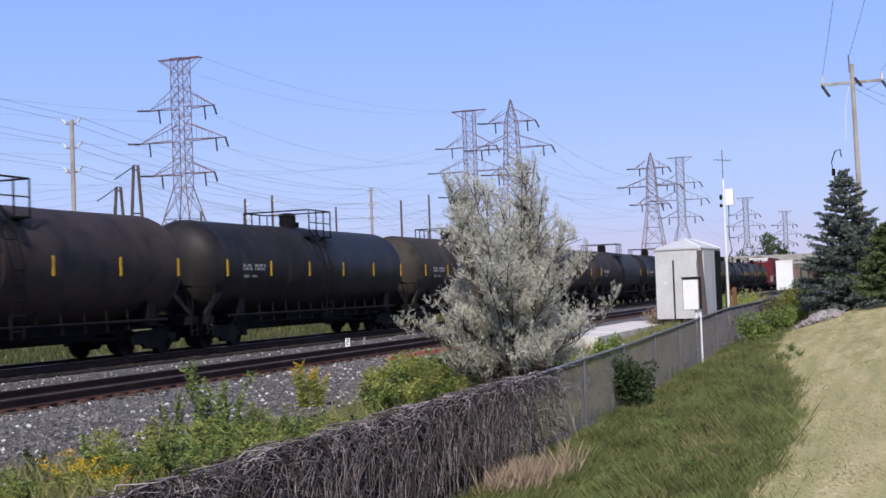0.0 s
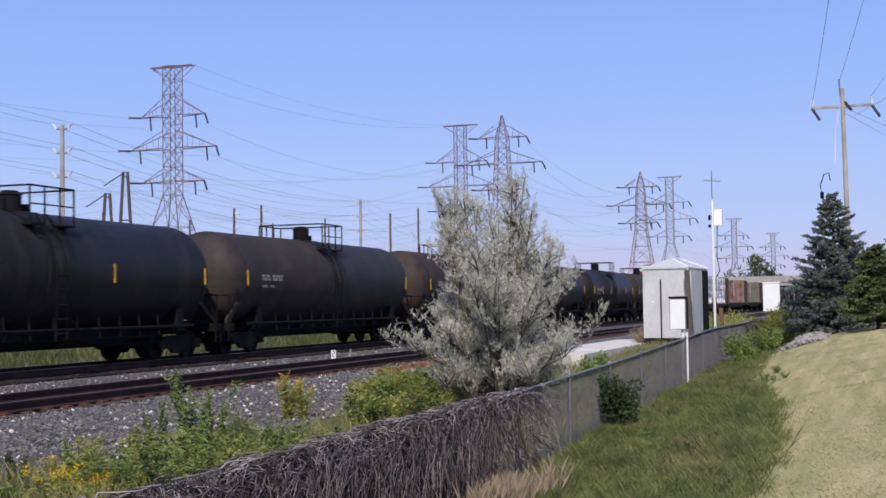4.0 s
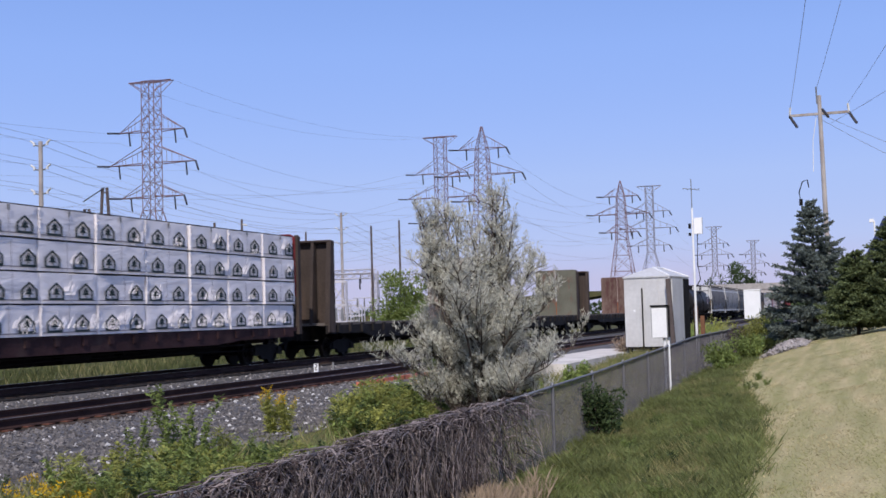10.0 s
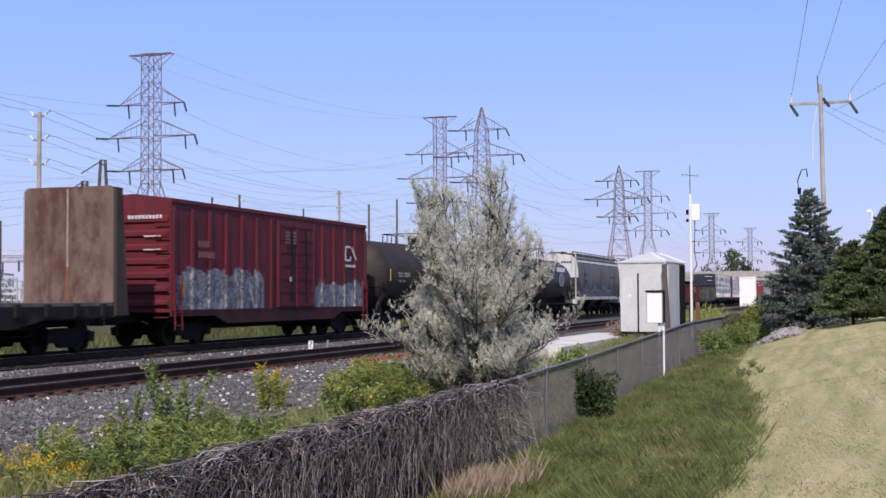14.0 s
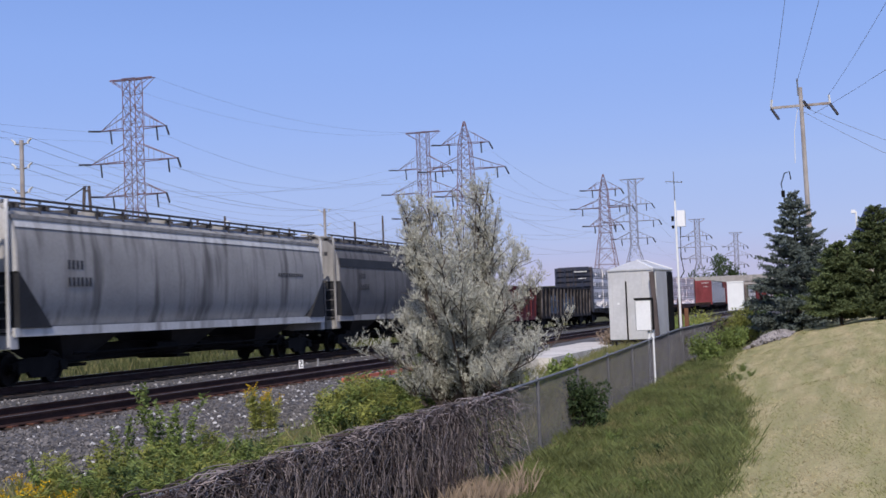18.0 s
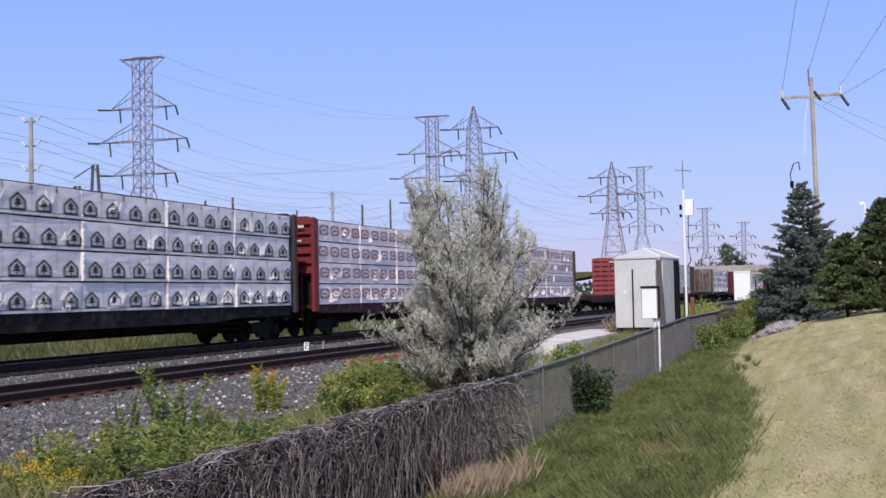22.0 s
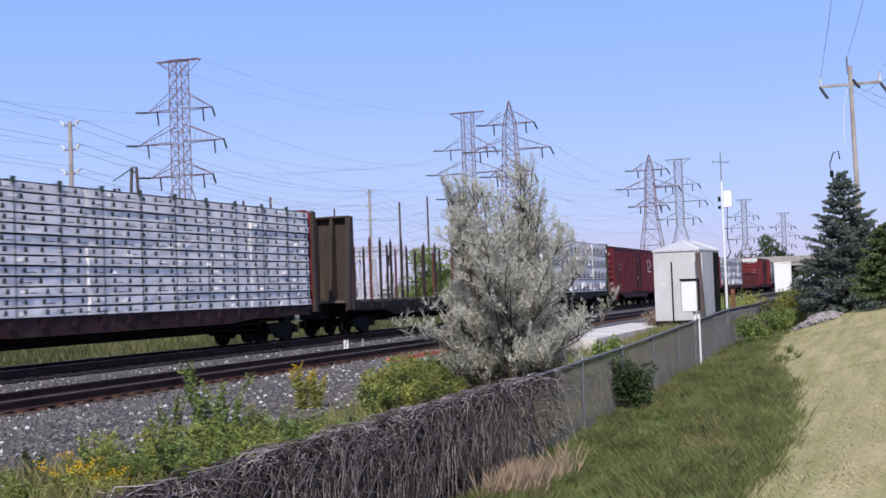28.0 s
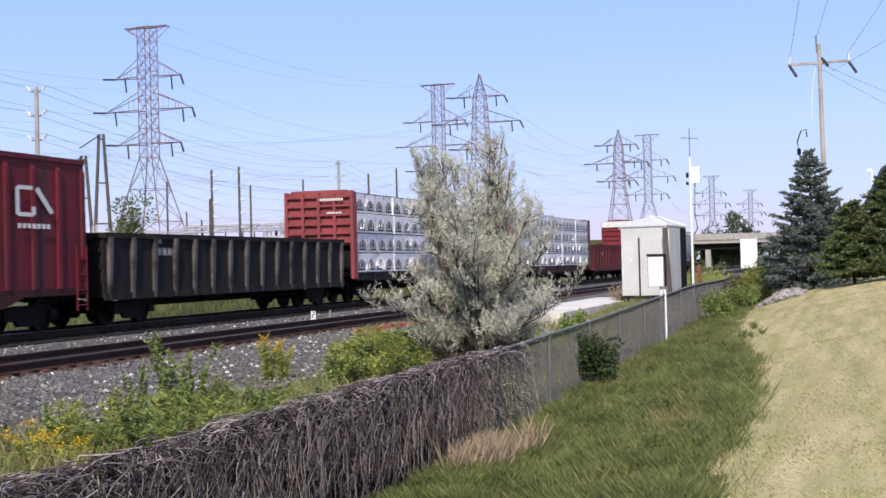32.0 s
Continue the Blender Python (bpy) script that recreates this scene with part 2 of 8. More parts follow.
HOP_DUSTY = mat("grimy_brown_grey_hopper_paint", (0.175, 0.163, 0.155), 0.7, 0, 0.2, 0.7, 12, 0.05, (0.09, 0.082, 0.078), 0.5, True)
HOP_ROOF = mat("dark_sooty_roof_walk", (0.075, 0.07, 0.068), 0.8, 0, 0.3, 1.2, 14, 0.05)
HOP_WHITE = mat("white_hopper_paint", (0.55, 0.54, 0.52), 0.55, 0, 0.15, 0.7, 12, 0.05, (0.30, 0.28, 0.26), 0.4, True)
HOP_DARK = mat("dark_grey_hopper_paint", (0.165, 0.155, 0.148), 0.65, 0, 0.2, 0.7, 12, 0.05, (0.085, 0.078, 0.074), 0.5, True)
BLACK_PAINT = mat("black_band_and_shade_paint", (0.03, 0.03, 0.032), 0.6, 0, 0.3, 1, 14, 0.05)
WHITE_PAINT = mat("white_lettering_paint", (0.62, 0.62, 0.6), 0.6, 0, 0.15, 3, 30, 0.0)
GREY_LETTER = mat("faded_lettering_paint", (0.27, 0.26, 0.255), 0.6, 0, 0.2, 3, 30, 0.0)
RED_LETTER = mat("worn_pink_lettering_paint", (0.20, 0.105, 0.105), 0.6, 0, 0.3, 3, 30, 0.0)
BOX_SILL = mat("grimy_maroon_sill_paint", (0.05, 0.017, 0.018), 0.75, 0, 0.4, 0.8, 15, 0.1, (0.03, 0.02, 0.02), 0.4)
PALE_STREAK = mat("pale_runoff_streak", (0.42, 0.37, 0.32), 0.8, 0, 0.4, 4, 30, 0.0, (0.24, 0.12, 0.08), 0.5, True)
DARK_LETTER = mat("dark_lettering_paint", (0.05, 0.05, 0.055), 0.6, 0, 0.2, 3, 30, 0.0)
YELLOW = mat("yellow_reflector_sheet", (0.62, 0.36, 0.02), 0.5, 0, 0.1, 3, 30, 0.0)
GALV = mat("galvanised_sheet", (0.555, 0.55, 0.54), 0.5, 0.1, 0.12, 1.2, 9, 0.05, (0.50, 0.49, 0.48), 0.3, True)
GALV_DARK = mat("dull_galvanised_steel", (0.22, 0.22, 0.225), 0.55, 0.4, 0.2, 2, 20, 0.05)
WHITE_ENAMEL = mat("white_enamel", (0.78, 0.78, 0.77), 0.45, 0, 0.06, 2, 20, 0.02)
POLE_WOOD = mat("weathered_pole_wood", (0.36, 0.325, 0.305), 0.9, 0, 0.25, 1.2, 25, 0.3, (0.25, 0.19, 0.15), 0.3, True)
POLE_DARK = mat("dark_creosoted_pole", (0.10, 0.08, 0.075), 0.9, 0, 0.25, 1.2, 25, 0.3)
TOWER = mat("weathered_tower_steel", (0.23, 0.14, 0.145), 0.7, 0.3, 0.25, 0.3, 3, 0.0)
# distance haze put into the far pylons' colour: paler and bluer
TOWER_FAR = mat("haze_tinted_tower_steel", (0.32, 0.31, 0.36), 0.7, 0.3, 0.15, 0.3, 3, 0.0)
INSUL = mat("dark_glazed_insulator", (0.035, 0.033, 0.04), 0.4, 0, 0.2, 5, 30, 0.0)
INSUL_W = mat("pale_porcelain_insulator", (0.6, 0.6, 0.58), 0.35, 0, 0.1, 5, 30, 0.0)
WIRE = mat("aluminium_conductor", (0.34, 0.36, 0.42), 0.6, 0.4, 0.1, 1, 5, 0.0)
YARD = mat("pale_galvanised_yard_steel", (0.52, 0.50, 0.53), 0.6, 0.3, 0.2, 1, 8, 0.0)
CONCRETE = mat("pale_concrete", (0.62, 0.57, 0.51), 0.9, 0, 0.15, 0.8, 14, 0.2, (0.46, 0.41, 0.36), 0.3)
BRIDGE = mat("weathered_bridge_concrete", (0.36, 0.335, 0.31), 0.9, 0, 0.15, 0.8, 14, 0.2, (0.26, 0.24, 0.22), 0.3)
RUBBLE = mat("pale_broken_stone", (0.27, 0.245, 0.235), 0.9, 0, 0.2, 2, 14, 0.3, jitter=0.3)
ORANGE = mat("orange_plastic", (0.62, 0.17, 0.10), 0.5, 0, 0.15, 3, 20, 0.0)
BARK = mat("grey_brown_bark", (0.075, 0.06, 0.05), 0.95, 0, 0.35, 4, 30, 0.5)
OLIVE_LEAF = mat("silvery_willow_leaf", (0.44, 0.43, 0.36), 0.45, 0, 0.2, 1.2, 8, 0, jitter=0.6, translucent=0.2)
SPRUCE_BLUE = mat("blue_green_spruce_needle", (0.145, 0.172, 0.148), 0.7, 0, 0.25, 1.2, 8, 0, jitter=0.5, translucent=0.12)
SPRUCE_GREEN = mat("green_spruce_needle", (0.10, 0.125, 0.052), 0.7, 0, 0.25, 1.2, 8, 0, jitter=0.5, translucent=0.12)
LEAF = mat("green_weed_leaf", (0.19, 0.24, 0.068), 0.55, 0, 0.2, 1.2, 8, 0, jitter=0.45, translucent=0.3)
LEAF_YEL = mat("yellow_green_leaf", (0.32, 0.33, 0.085), 0.55, 0, 0.2, 1.2, 8, 0, jitter=0.35, translucent=0.3)
LEAF_DARK = mat("dark_green_leaf", (0.06, 0.09, 0.035), 0.6, 0, 0.2, 1.2, 8, 0, jitter=0.45, translucent=0.2)
LEAF_OLIVE = mat("olive_green_leaf", (0.13, 0.15, 0.06), 0.6, 0, 0.2, 1.2, 8, 0, jitter=0.5, translucent=0.3)
FLOWER = mat("goldenrod_flower", (0.62, 0.40, 0.02), 0.7, 0, 0.2, 3, 20, 0, jitter=0.3, translucent=0.2)
STEM = mat("green_stem", (0.12, 0.14, 0.05), 0.7, 0, 0.2, 3, 20, 0)
GRASS = mat("long_ditch_grass", (0.152, 0.17, 0.061), 0.6, 0, 0.4, 14, 60, 0, jitter=0.6, coords="Generated", translucent=0.4)
GRASS_FRESH = mat("fresh_green_grass", (0.195, 0.225, 0.078), 0.6, 0, 0.35, 14, 60, 0, jitter=0.5, coords="Generated", translucent=0.4)
GRASS_STRAW = mat("yellowing_grass", (0.27, 0.245, 0.105), 0.7, 0, 0.3, 14, 60, 0, jitter=0.45, coords="Generated", translucent=0.35)
GRASS_DRY = mat("tan_dead_grass", (0.40, 0.305, 0.215), 0.8, 0, 0.2, 0.5, 3, 0, jitter=0.45, coords="Generated", translucent=0.2)
LAWN_BLADE = mat("pale_mown_grass", (0.60, 0.495, 0.27), 0.7, 0, 0.3, 20, 90, 0, jitter=0.5, coords="Generated", translucent=0.3)
LAWN_GREEN = mat("green_mown_grass", (0.40, 0.385, 0.165), 0.7, 0, 0.3, 20, 90, 0, jitter=0.5, coords="Generated", translucent=0.3)
VINE = mat("dead_grey_vine", (0.33, 0.275, 0.26), 0.9, 0, 0.3, 2, 20, 0.2, jitter=0.8)
VINE_DARK = mat("dark_vine_and_backing", (0.06, 0.044, 0.042), 0.9, 0, 0.3, 2, 20, 0.2, jitter=0.5)
LINK = mat("galvanised_chain_link", (0.15, 0.143, 0.15), 0.6, 0.2, 0.15, 2, 20, 0)
FENCE_POST = mat("dull_weathered_fence_post", (0.16, 0.155, 0.158), 0.65, 0.3, 0.25, 3, 20, 0.05)
ROOF_BLUE = mat("dark_blue_roof_sheet", (0.035, 0.045, 0.10), 0.4, 0.2, 0.2, 1, 10, 0)
BEIGE = mat("beige_wall_panel", (0.45, 0.40, 0.32), 0.8, 0, 0.1, 1, 10, 0.05)
BROWN_WOOD = mat("brown_timber", (0.17, 0.085, 0.05), 0.85, 0, 0.3, 3, 30, 0.2)


def soil_mat(name, a, b_, c, scale, fine, bump, stretch=(1, 1, 1)):
    """Ground cover: three tones laid over one another by noise at two scales."""
    m = bpy.data.materials.new(name)
    m.use_nodes = True
    n, l = m.node_tree.nodes, m.node_tree.links
    bs = n["Principled BSDF"]
    bs.inputs["Roughness"].default_value = 0.95
    bs.inputs["Specular IOR Level"].default_value = 0.15
    co = n.new("ShaderNodeTexCoord")
    mp = n.new("ShaderNodeMapping")
    mp.inputs["Scale"].default_value = stretch
    l.new(co.outputs["Object"], mp.inputs["Vector"])
    n1 = n.new("ShaderNodeTexNoise")
    n1.inputs["Scale"].default_value, n1.inputs["Detail"].default_value = scale, 6
    n2 = n.new("ShaderNodeTexNoise")
    n2.inputs["Scale"].default_value, n2.inputs["Detail"].default_value = fine, 4
    l.new(mp.outputs[0], n1.inputs["Vector"])
    l.new(co.outputs["Object"], n2.inputs["Vector"])
    r1 = n.new("ShaderNodeValToRGB")
    r1.color_ramp.elements[0].position, r1.color_ramp.elements[0].color = 0.35, (*a, 1)
    r1.color_ramp.elements[1].position, r1.color_ramp.elements[1].color = 0.65, (*b_, 1)
    l.new(n1.outputs["Fac"], r1.inputs[0])
    r2 = n.new("ShaderNodeMapRange")
    r2.inputs["From Min"].default_value, r2.inputs["From Max"].default_value = 0.45, 0.7
    l.new(n2.outputs["Fac"], r2.inputs["Value"])
    mx = n.new("ShaderNodeMix")
    mx.data_type = "RGBA"
    l.new(r2.outputs[0], mx.inputs["Factor"])
    l.new(r1.outputs[0], mx.inputs["A"])
    mx.inputs["B"].default_value = (*c, 1)
    l.new(mx.outputs["Result"], bs.inputs["Base Color"])
    bp = n.new("ShaderNodeBump")
    bp.inputs["Strength"].default_value, bp.inputs["Distance"].default_value = bump, 0.05
    l.new(n2.outputs["Fac"], bp.inputs["Height"])
    l.new(bp.outputs[0], bs.inputs["Normal"])
    return m


G_MEADOW = soil_mat("meadow_ground", (0.05, 0.06, 0.024), (0.12, 0.105, 0.05), (0.07, 0.07, 0.032), 0.5, 6, 0.6)
G_LAWN = soil_mat("mown_lawn_ground", (0.32, 0.305, 0.13), (0.54, 0.445, 0.24), (0.33, 0.28, 0.14), 1.5, 22, 0.6, (2.2, 0.22, 1))
G_GRAVEL = soil_mat("gravel_verge_ground", (0.08, 0.075, 0.073), (0.125, 0.118, 0.115), (0.05, 0.046, 0.043), 0.8, 16, 0.9)
G_DITCH = soil_mat("ditch_ground", (0.09, 0.105, 0.035), (0.15, 0.145, 0.055), (0.15, 0.12, 0.06), 0.8, 18, 0.6)


def wrap_mat(name, base, var):
    """Wrinkled woven lumber wrap: pale, slightly glossy, creased."""
    m = bpy.data.materials.new(name)
    m.use_nodes = True
    n, l = m.node_tree.nodes, m.node_tree.links
    bs = n["Principled BSDF"]
    bs.inputs["Roughness"].default_value = 0.4
    bs.inputs["Specular IOR Level"].default_value = 0.32
    co = n.new("ShaderNodeTexCoord")
    oi = n.new("ShaderNodeObjectInfo")
    ad = n.new("ShaderNodeVectorMath")
    ad.operation = "ADD"
    sc = n.new("ShaderNodeVectorMath")
    sc.operation = "SCALE"
    sc.inputs[0].default_value = (37, 91, 53)
    l.new(oi.outputs["Random"], sc.inputs["Scale"])
    l.new(co.outputs["Object"], ad.inputs[0])
    l.new(sc.outputs[0], ad.inputs[1])
    mp = n.new("ShaderNodeMapping")
    mp.inputs["Rotation"].default_value = (0.75, 0, 0)
    mp.inputs["Scale"].default_value = (1, 0.55, 1.7)
    l.new(ad.outputs[0], mp.inputs["Vector"])
    nz = n.new("ShaderNodeTexNoise")
    nz.inputs["Scale"].default_value, nz.inputs["Detail"].default_value, nz.inputs["Distortion"].default_value = 1.7, 3, 0.3
    l.new(mp.outputs[0], nz.inputs["Vector"])
    r = n.new("ShaderNodeMapRange")
    r.inputs["From Min"].default_value, r.inputs["From Max"].default_value = 0.3, 0.7
    r.inputs["To Min"].default_value, r.inputs["To Max"].default_value = 1 - var, 1 + var * 0.6
    l.new(nz.outputs["Fac"], r.inputs["Value"])
    mu = n.new("ShaderNodeVectorMath")
    mu.operation = "SCALE"
    mu.inputs[0].default_value = base
    l.new(r.outputs[0], mu.inputs["Scale"])
    l.new(mu.outputs[0], bs.inputs["Base Color"])
    bp = n.new("ShaderNodeBump")
    bp.inputs["Strength"].default_value, bp.inputs["Distance"].default_value = 0.55, 0.08
    l.new(nz.outputs["Fac"], bp.inputs["Height"])
    l.new(bp.outputs[0], bs.inputs["Normal"])
    return m


WRAP_WHITE = wrap_mat("white_lumber_wrap", (0.80, 0.755, 0.755), 0.10)
WRAP_GREY = wrap_mat("silver_grey_lumber_wrap", (0.88, 0.83, 0.82), 0.16)
WRAP_LILAC = wrap_mat("pale_lilac_lumber_wrap", (0.90, 0.785, 0.79), 0.10)
PRINT_DARK = mat("dark_green_wrap_print", (0.03, 0.045, 0.045), 0.6, 0, 0.2, 4, 30, 0)
PRINT_PLUM = mat("plum_wrap_print", (0.27, 0.175, 0.195), 0.6, 0, 0.2, 4, 30, 0)
WRAP_SEAM = mat("grey_wrap_seam", (0.27, 0.245, 0.26), 0.6, 0, 0.2, 4, 30, 0)
CB_DECK = mat("grimy_maroon_deck_paint", (0.045, 0.022, 0.022), 0.8, 0, 0.4, 0.8, 15, 0.1, (0.07, 0.045, 0.04), 0.25)
GAP_SHADE = mat("shade_between_packs", (0.045, 0.04, 0.042), 0.6, 0, 0.3, 3, 20, 0.1)


def graffiti_mat(name, hues, seed):
    """Overlapping sprayed strokes, worn through in places."""
    m = bpy.data.materials.new(name)
    m.use_nodes = True
    n, l = m.node_tree.nodes, m.node_tree.links
    bs = n["Principled BSDF"]
    bs.inputs["Roughness"].default_value = 0.5
    co = n.new("ShaderNodeTexCoord")
    mp = n.new("ShaderNodeMapping")
    mp.inputs["Location"].default_value = (seed, seed * 2.3, 0)
    mp.inputs["Scale"].default_value = (1, 1.5, 0.8)
    l.new(co.outputs["Object"], mp.inputs["Vector"])
    nz = n.new("ShaderNodeTexNoise")
    nz.inputs["Scale"].default_value, nz.inputs["Detail"].default_value, nz.inputs["Distortion"].default_value = 1.9, 3.5, 1.6
    l.new(mp.outputs[0], nz.inputs["Vector"])
    r = n.new("ShaderNodeValToRGB")
    r.color_ramp.interpolation = "CONSTANT"
    els = r.color_ramp.elements
    els[0].position, els[0].color = 0.0, (*hues[0], 1)
    els[1].position, els[1].color = 0.42, (*hues[1], 1)
    for k, h in enumerate(hues[2:]):
        e = els.new(0.5 + 0.09 * k)
        e.color = (*h, 1)
    l.new(nz.outputs["Fac"], r.inputs[0])
    l.new(r.outputs[0], bs.inputs["Base Color"])
    return m


GRAF_SILVER = graffiti_mat("silver_grey_spray_paint", [(0.05, 0.042, 0.05), (0.23, 0.235, 0.25), (0.09, 0.085, 0.10), (0.32, 0.32, 0.33)], 3)
GRAF_PINK = graffiti_mat("pink_and_violet_spray_paint", [(0.10, 0.02, 0.04), (0.45, 0.06, 0.14), (0.12, 0.06, 0.20), (0.35, 0.20, 0.28)], 8)
GRAF_GREEN = graffiti_mat("white_and_green_spray_paint", [(0.10, 0.025, 0.03), (0.35, 0.38, 0.36), (0.05, 0.11, 0.09), (0.42, 0.42, 0.42)], 15)
GRAF_BLUE = graffiti_mat("blue_and_grey_spray_paint", [(0.02, 0.02, 0.025), (0.045, 0.12, 0.23), (0.03, 0.028, 0.028), (0.15, 0.15, 0.165)], 22)
GRAF_DULL = graffiti_mat("faded_blue_grey_spray_paint", [(0.22, 0.22, 0.23), (0.10, 0.13, 0.19), (0.20, 0.20, 0.21), (0.12, 0.12, 0.13)], 31)


# ---- mesh building ----
class Mb:
    """Collects vertices and faces of one mesh."""

    def __init__(self):
        self.v, self.f = [], []

    def box(self, x0, x1, y0, y1, z0, z1):
        i = len(self.v)
        self.v += [(x0, y0, z0), (x1, y0, z0), (x1, y1, z0), (x0, y1, z0), (x0, y0, z1), (x1, y0, z1), (x1, y1, z1), (x0, y1, z1)]
        self.f += [(i, i + 3, i + 2, i + 1), (i + 4, i + 5, i + 6, i + 7), (i, i + 1, i + 5, i + 4), (i + 1, i + 2, i + 6, i + 5),
                   (i + 2, i + 3, i + 7, i + 6), (i + 3, i, i + 4, i + 7)]
        return self

    def tube(self, pts, r, n=6, r1=None, caps=True):
        """A round bar along points, tapering from r to r1."""
        pts = [Vector(p) for p in pts]
        r1 = r if r1 is None else r1
        base = len(self.v)
        for k, p in enumerate(pts):
            d = (pts[min(k + 1, len(pts) - 1)] - pts[max(k - 1, 0)])
            d = d.normalized() if d.length > 1e-9 else Vector((0, 0, 1))
            a = d.cross(Vector((0, 0, 1)))
            if a.length < 1e-3:
                a = d.cross(Vector((1, 0, 0)))
            a.normalize()
            b = d.cross(a)
            rr = r + (r1 - r) * k / max(1, len(pts) - 1)
            for j in range(n):
                w = 2 * math.pi * j / n
                self.v.append(tuple(p + a * (rr * math.cos(w)) + b * (rr * math.sin(w))))
        for k in range(len(pts) - 1):
            for j in range(n):
                q = base + k * n
                self.f.append((q + j, q + (j + 1) % n, q + n + (j + 1) % n, q + n + j))
        if caps:
            self.f.append(tuple(base + j for j in range(n))[::-1])
            e = base + (len(pts) - 1) * n
            self.f.append(tuple(e + j for j in range(n)))
        return self

    def prism_y(self, xz, y0, y1):
        """A closed x-z outline drawn out along y."""
        i, n = len(self.v), len(xz)
        self.v += [(x, y0, z) for x, z in xz] + [(x, y1, z) for x, z in xz]
        self.f += [(i + k, i + (k + 1) % n, i + n + (k + 1) % n, i + n + k) for k in range(n)]
        self.f += [tuple(i + k for k in range(n))[::-1], tuple(i + n + k for k in range(n))]
        return self

    def prism_x(self, yz, x0, x1):
        i, n = len(self.v), len(yz)
        self.v += [(x0, y, z) for y, z in yz] + [(x1, y, z) for y, z in yz]
        self.f += [(i + k, i + (k + 1) % n, i + n + (k + 1) % n, i + n + k) for k in range(n)]
        self.f += [tuple(i + k for k in range(n))[::-1], tuple(i + n + k for k in range(n))]
        return self

    def lathe_y(self, prof, n=28, x=0, z=0):
        """A body of revolution about an axis along y: profile of (y, radius)."""
        i = len(self.v)
        for y, r in prof:
            for j in range(n):
                w = 2 * math.pi * j / n
                self.v.append((x + r * math.cos(w), y, z + r * math.sin(w)))
        for k in range(len(prof) - 1):
            for j in range(n):
                q = i + k * n
                self.f.append((q + j, q + n + j, q + n + (j + 1) % n, q + (j + 1) % n))
        self.f.append(tuple(i + j for j in range(n)))
        e = i + (len(prof) - 1) * n
        self.f.append(tuple(e + j for j in range(n))[::-1])
        return self

    def quad(self, a, b, c, d):
        i = len(self.v)
        self.v += [tuple(a), tuple(b), tuple(c), tuple(d)]
        self.f.append((i, i + 1, i + 2, i + 3))
        return self

    def mesh(self, name, material, smooth=False):
        me = bpy.data.meshes.new(name)
        me.from_pydata(self.v, [], self.f)
        me.materials.append(material)
        if smooth:
            me.polygons.foreach_set("use_smooth", [True] * len(me.polygons))
            me.set_sharp_from_angle(angle=radians(38))
        me.update()
        return me


def part(name, mb, material, parent, label="", smooth=False, at=None):
    """One mesh object under a thing or a part."""
    ob = new(name, mb.mesh(name, material, smooth) if isinstance(mb, Mb) else mb)
    ob.parent = parent
    if at:
        ob.location = at
    if label:
        ob["label"] = label
    return ob


def thing(name, label, category, group="", kind="", m=None, mb=None, material=None, smooth=False):
    ob = new(name, mb.mesh(name, material, smooth) if mb else None)
    if m is not None:
        ob.matrix_world = m
    return tagged(ob, label, category, group, kind)


def soup(name, verts, faces_per, material, smooth=False):
    """A mesh from an array of separate triangles or quads."""
    verts = np.asarray(verts, dtype=np.float32).reshape(-1, 3)
    nf = len(verts) // faces_per
    me = bpy.data.meshes.new(name)
    me.vertices.add(len(verts))
    me.vertices.foreach_set("co", verts.ravel())
    me.loops.add(len(verts))
    me.loops.foreach_set("vertex_index", np.arange(len(verts), dtype=np.int32))
    me.polygons.add(nf)
    me.polygons.foreach_set("loop_start", np.arange(0, len(verts), faces_per, dtype=np.int32))
    me.materials.append(material)
    me.update(calc_edges=True)
    me.validate()
    return me


rng = np.random.default_rng(7)


# ---- ground, tracks ----
XN, XT = -14.15, -20.9                  # centre lines of the near track and of the train's track
GX = [-4000, -60, -24, -12.2, -10.5, -8.5, -6.2, -4.6, -3.2, -1.4, 0.5, 4, 30, 4000]
GROUND_ROWS = [
    (-4000, [-0.5] * 14),
    (-10, [-0.5, -0.5, -0.5, -0.42, -0.45, -0.6, -0.75, -0.82, -0.78, -0.5, -0.25, -0.2, -0.2, -0.2]),
    (0, [-0.5, -0.5, -0.5, -0.42, -0.45, -0.6, -0.75, -0.82, -0.78, -0.45, -0.16, -0.1, -0.1, -0.1]),
    (14, [-0.5, -0.5, -0.5, -0.42, -0.42, -0.55, -0.7, -0.8, -0.76, -0.36, 0.05, 0.15, 0.2, 0.2]),
    (22, [-0.5, -0.5, -0.5, -0.42, -0.40, -0.45, -0.5, -0.7, -0.62, -0.25, 0.2, 0.35, 0.4, 0.4]),
    (30, [-0.5, -0.5, -0.5, -0.42, -0.35, -0.2, -0.25, -0.5, -0.38, 0.02, 0.42, 0.6, 0.7, 0.7]),
    (40, [-0.5, -0.5, -0.5, -0.42, -0.25, 0.02, 0.05, -0.35, -0.15, 0.35, 0.63, 0.8, 1.0, 1.0]),
    (52, [-0.5, -0.5, -0.5, -0.42, -0.25, 0.0, 0.0, -0.3, -0.2, 0.3, 0.6, 0.8, 1.0, 1.0]),
    (75, [-0.5, -0.5, -0.5, -0.42, -0.35, -0.2, -0.2, -0.3, -0.3, -0.1, 0.1, 0.3, 0.5, 0.5]),
    (160, [-0.5] * 14), (4000, [-0.5] * 14)]


GROUND_Y = np.array([r[0] for r in GROUND_ROWS], dtype=float)
GROUND_Z = np.array([r[1] for r in GROUND_ROWS])
GROUND_X = np.array(GX, dtype=float)


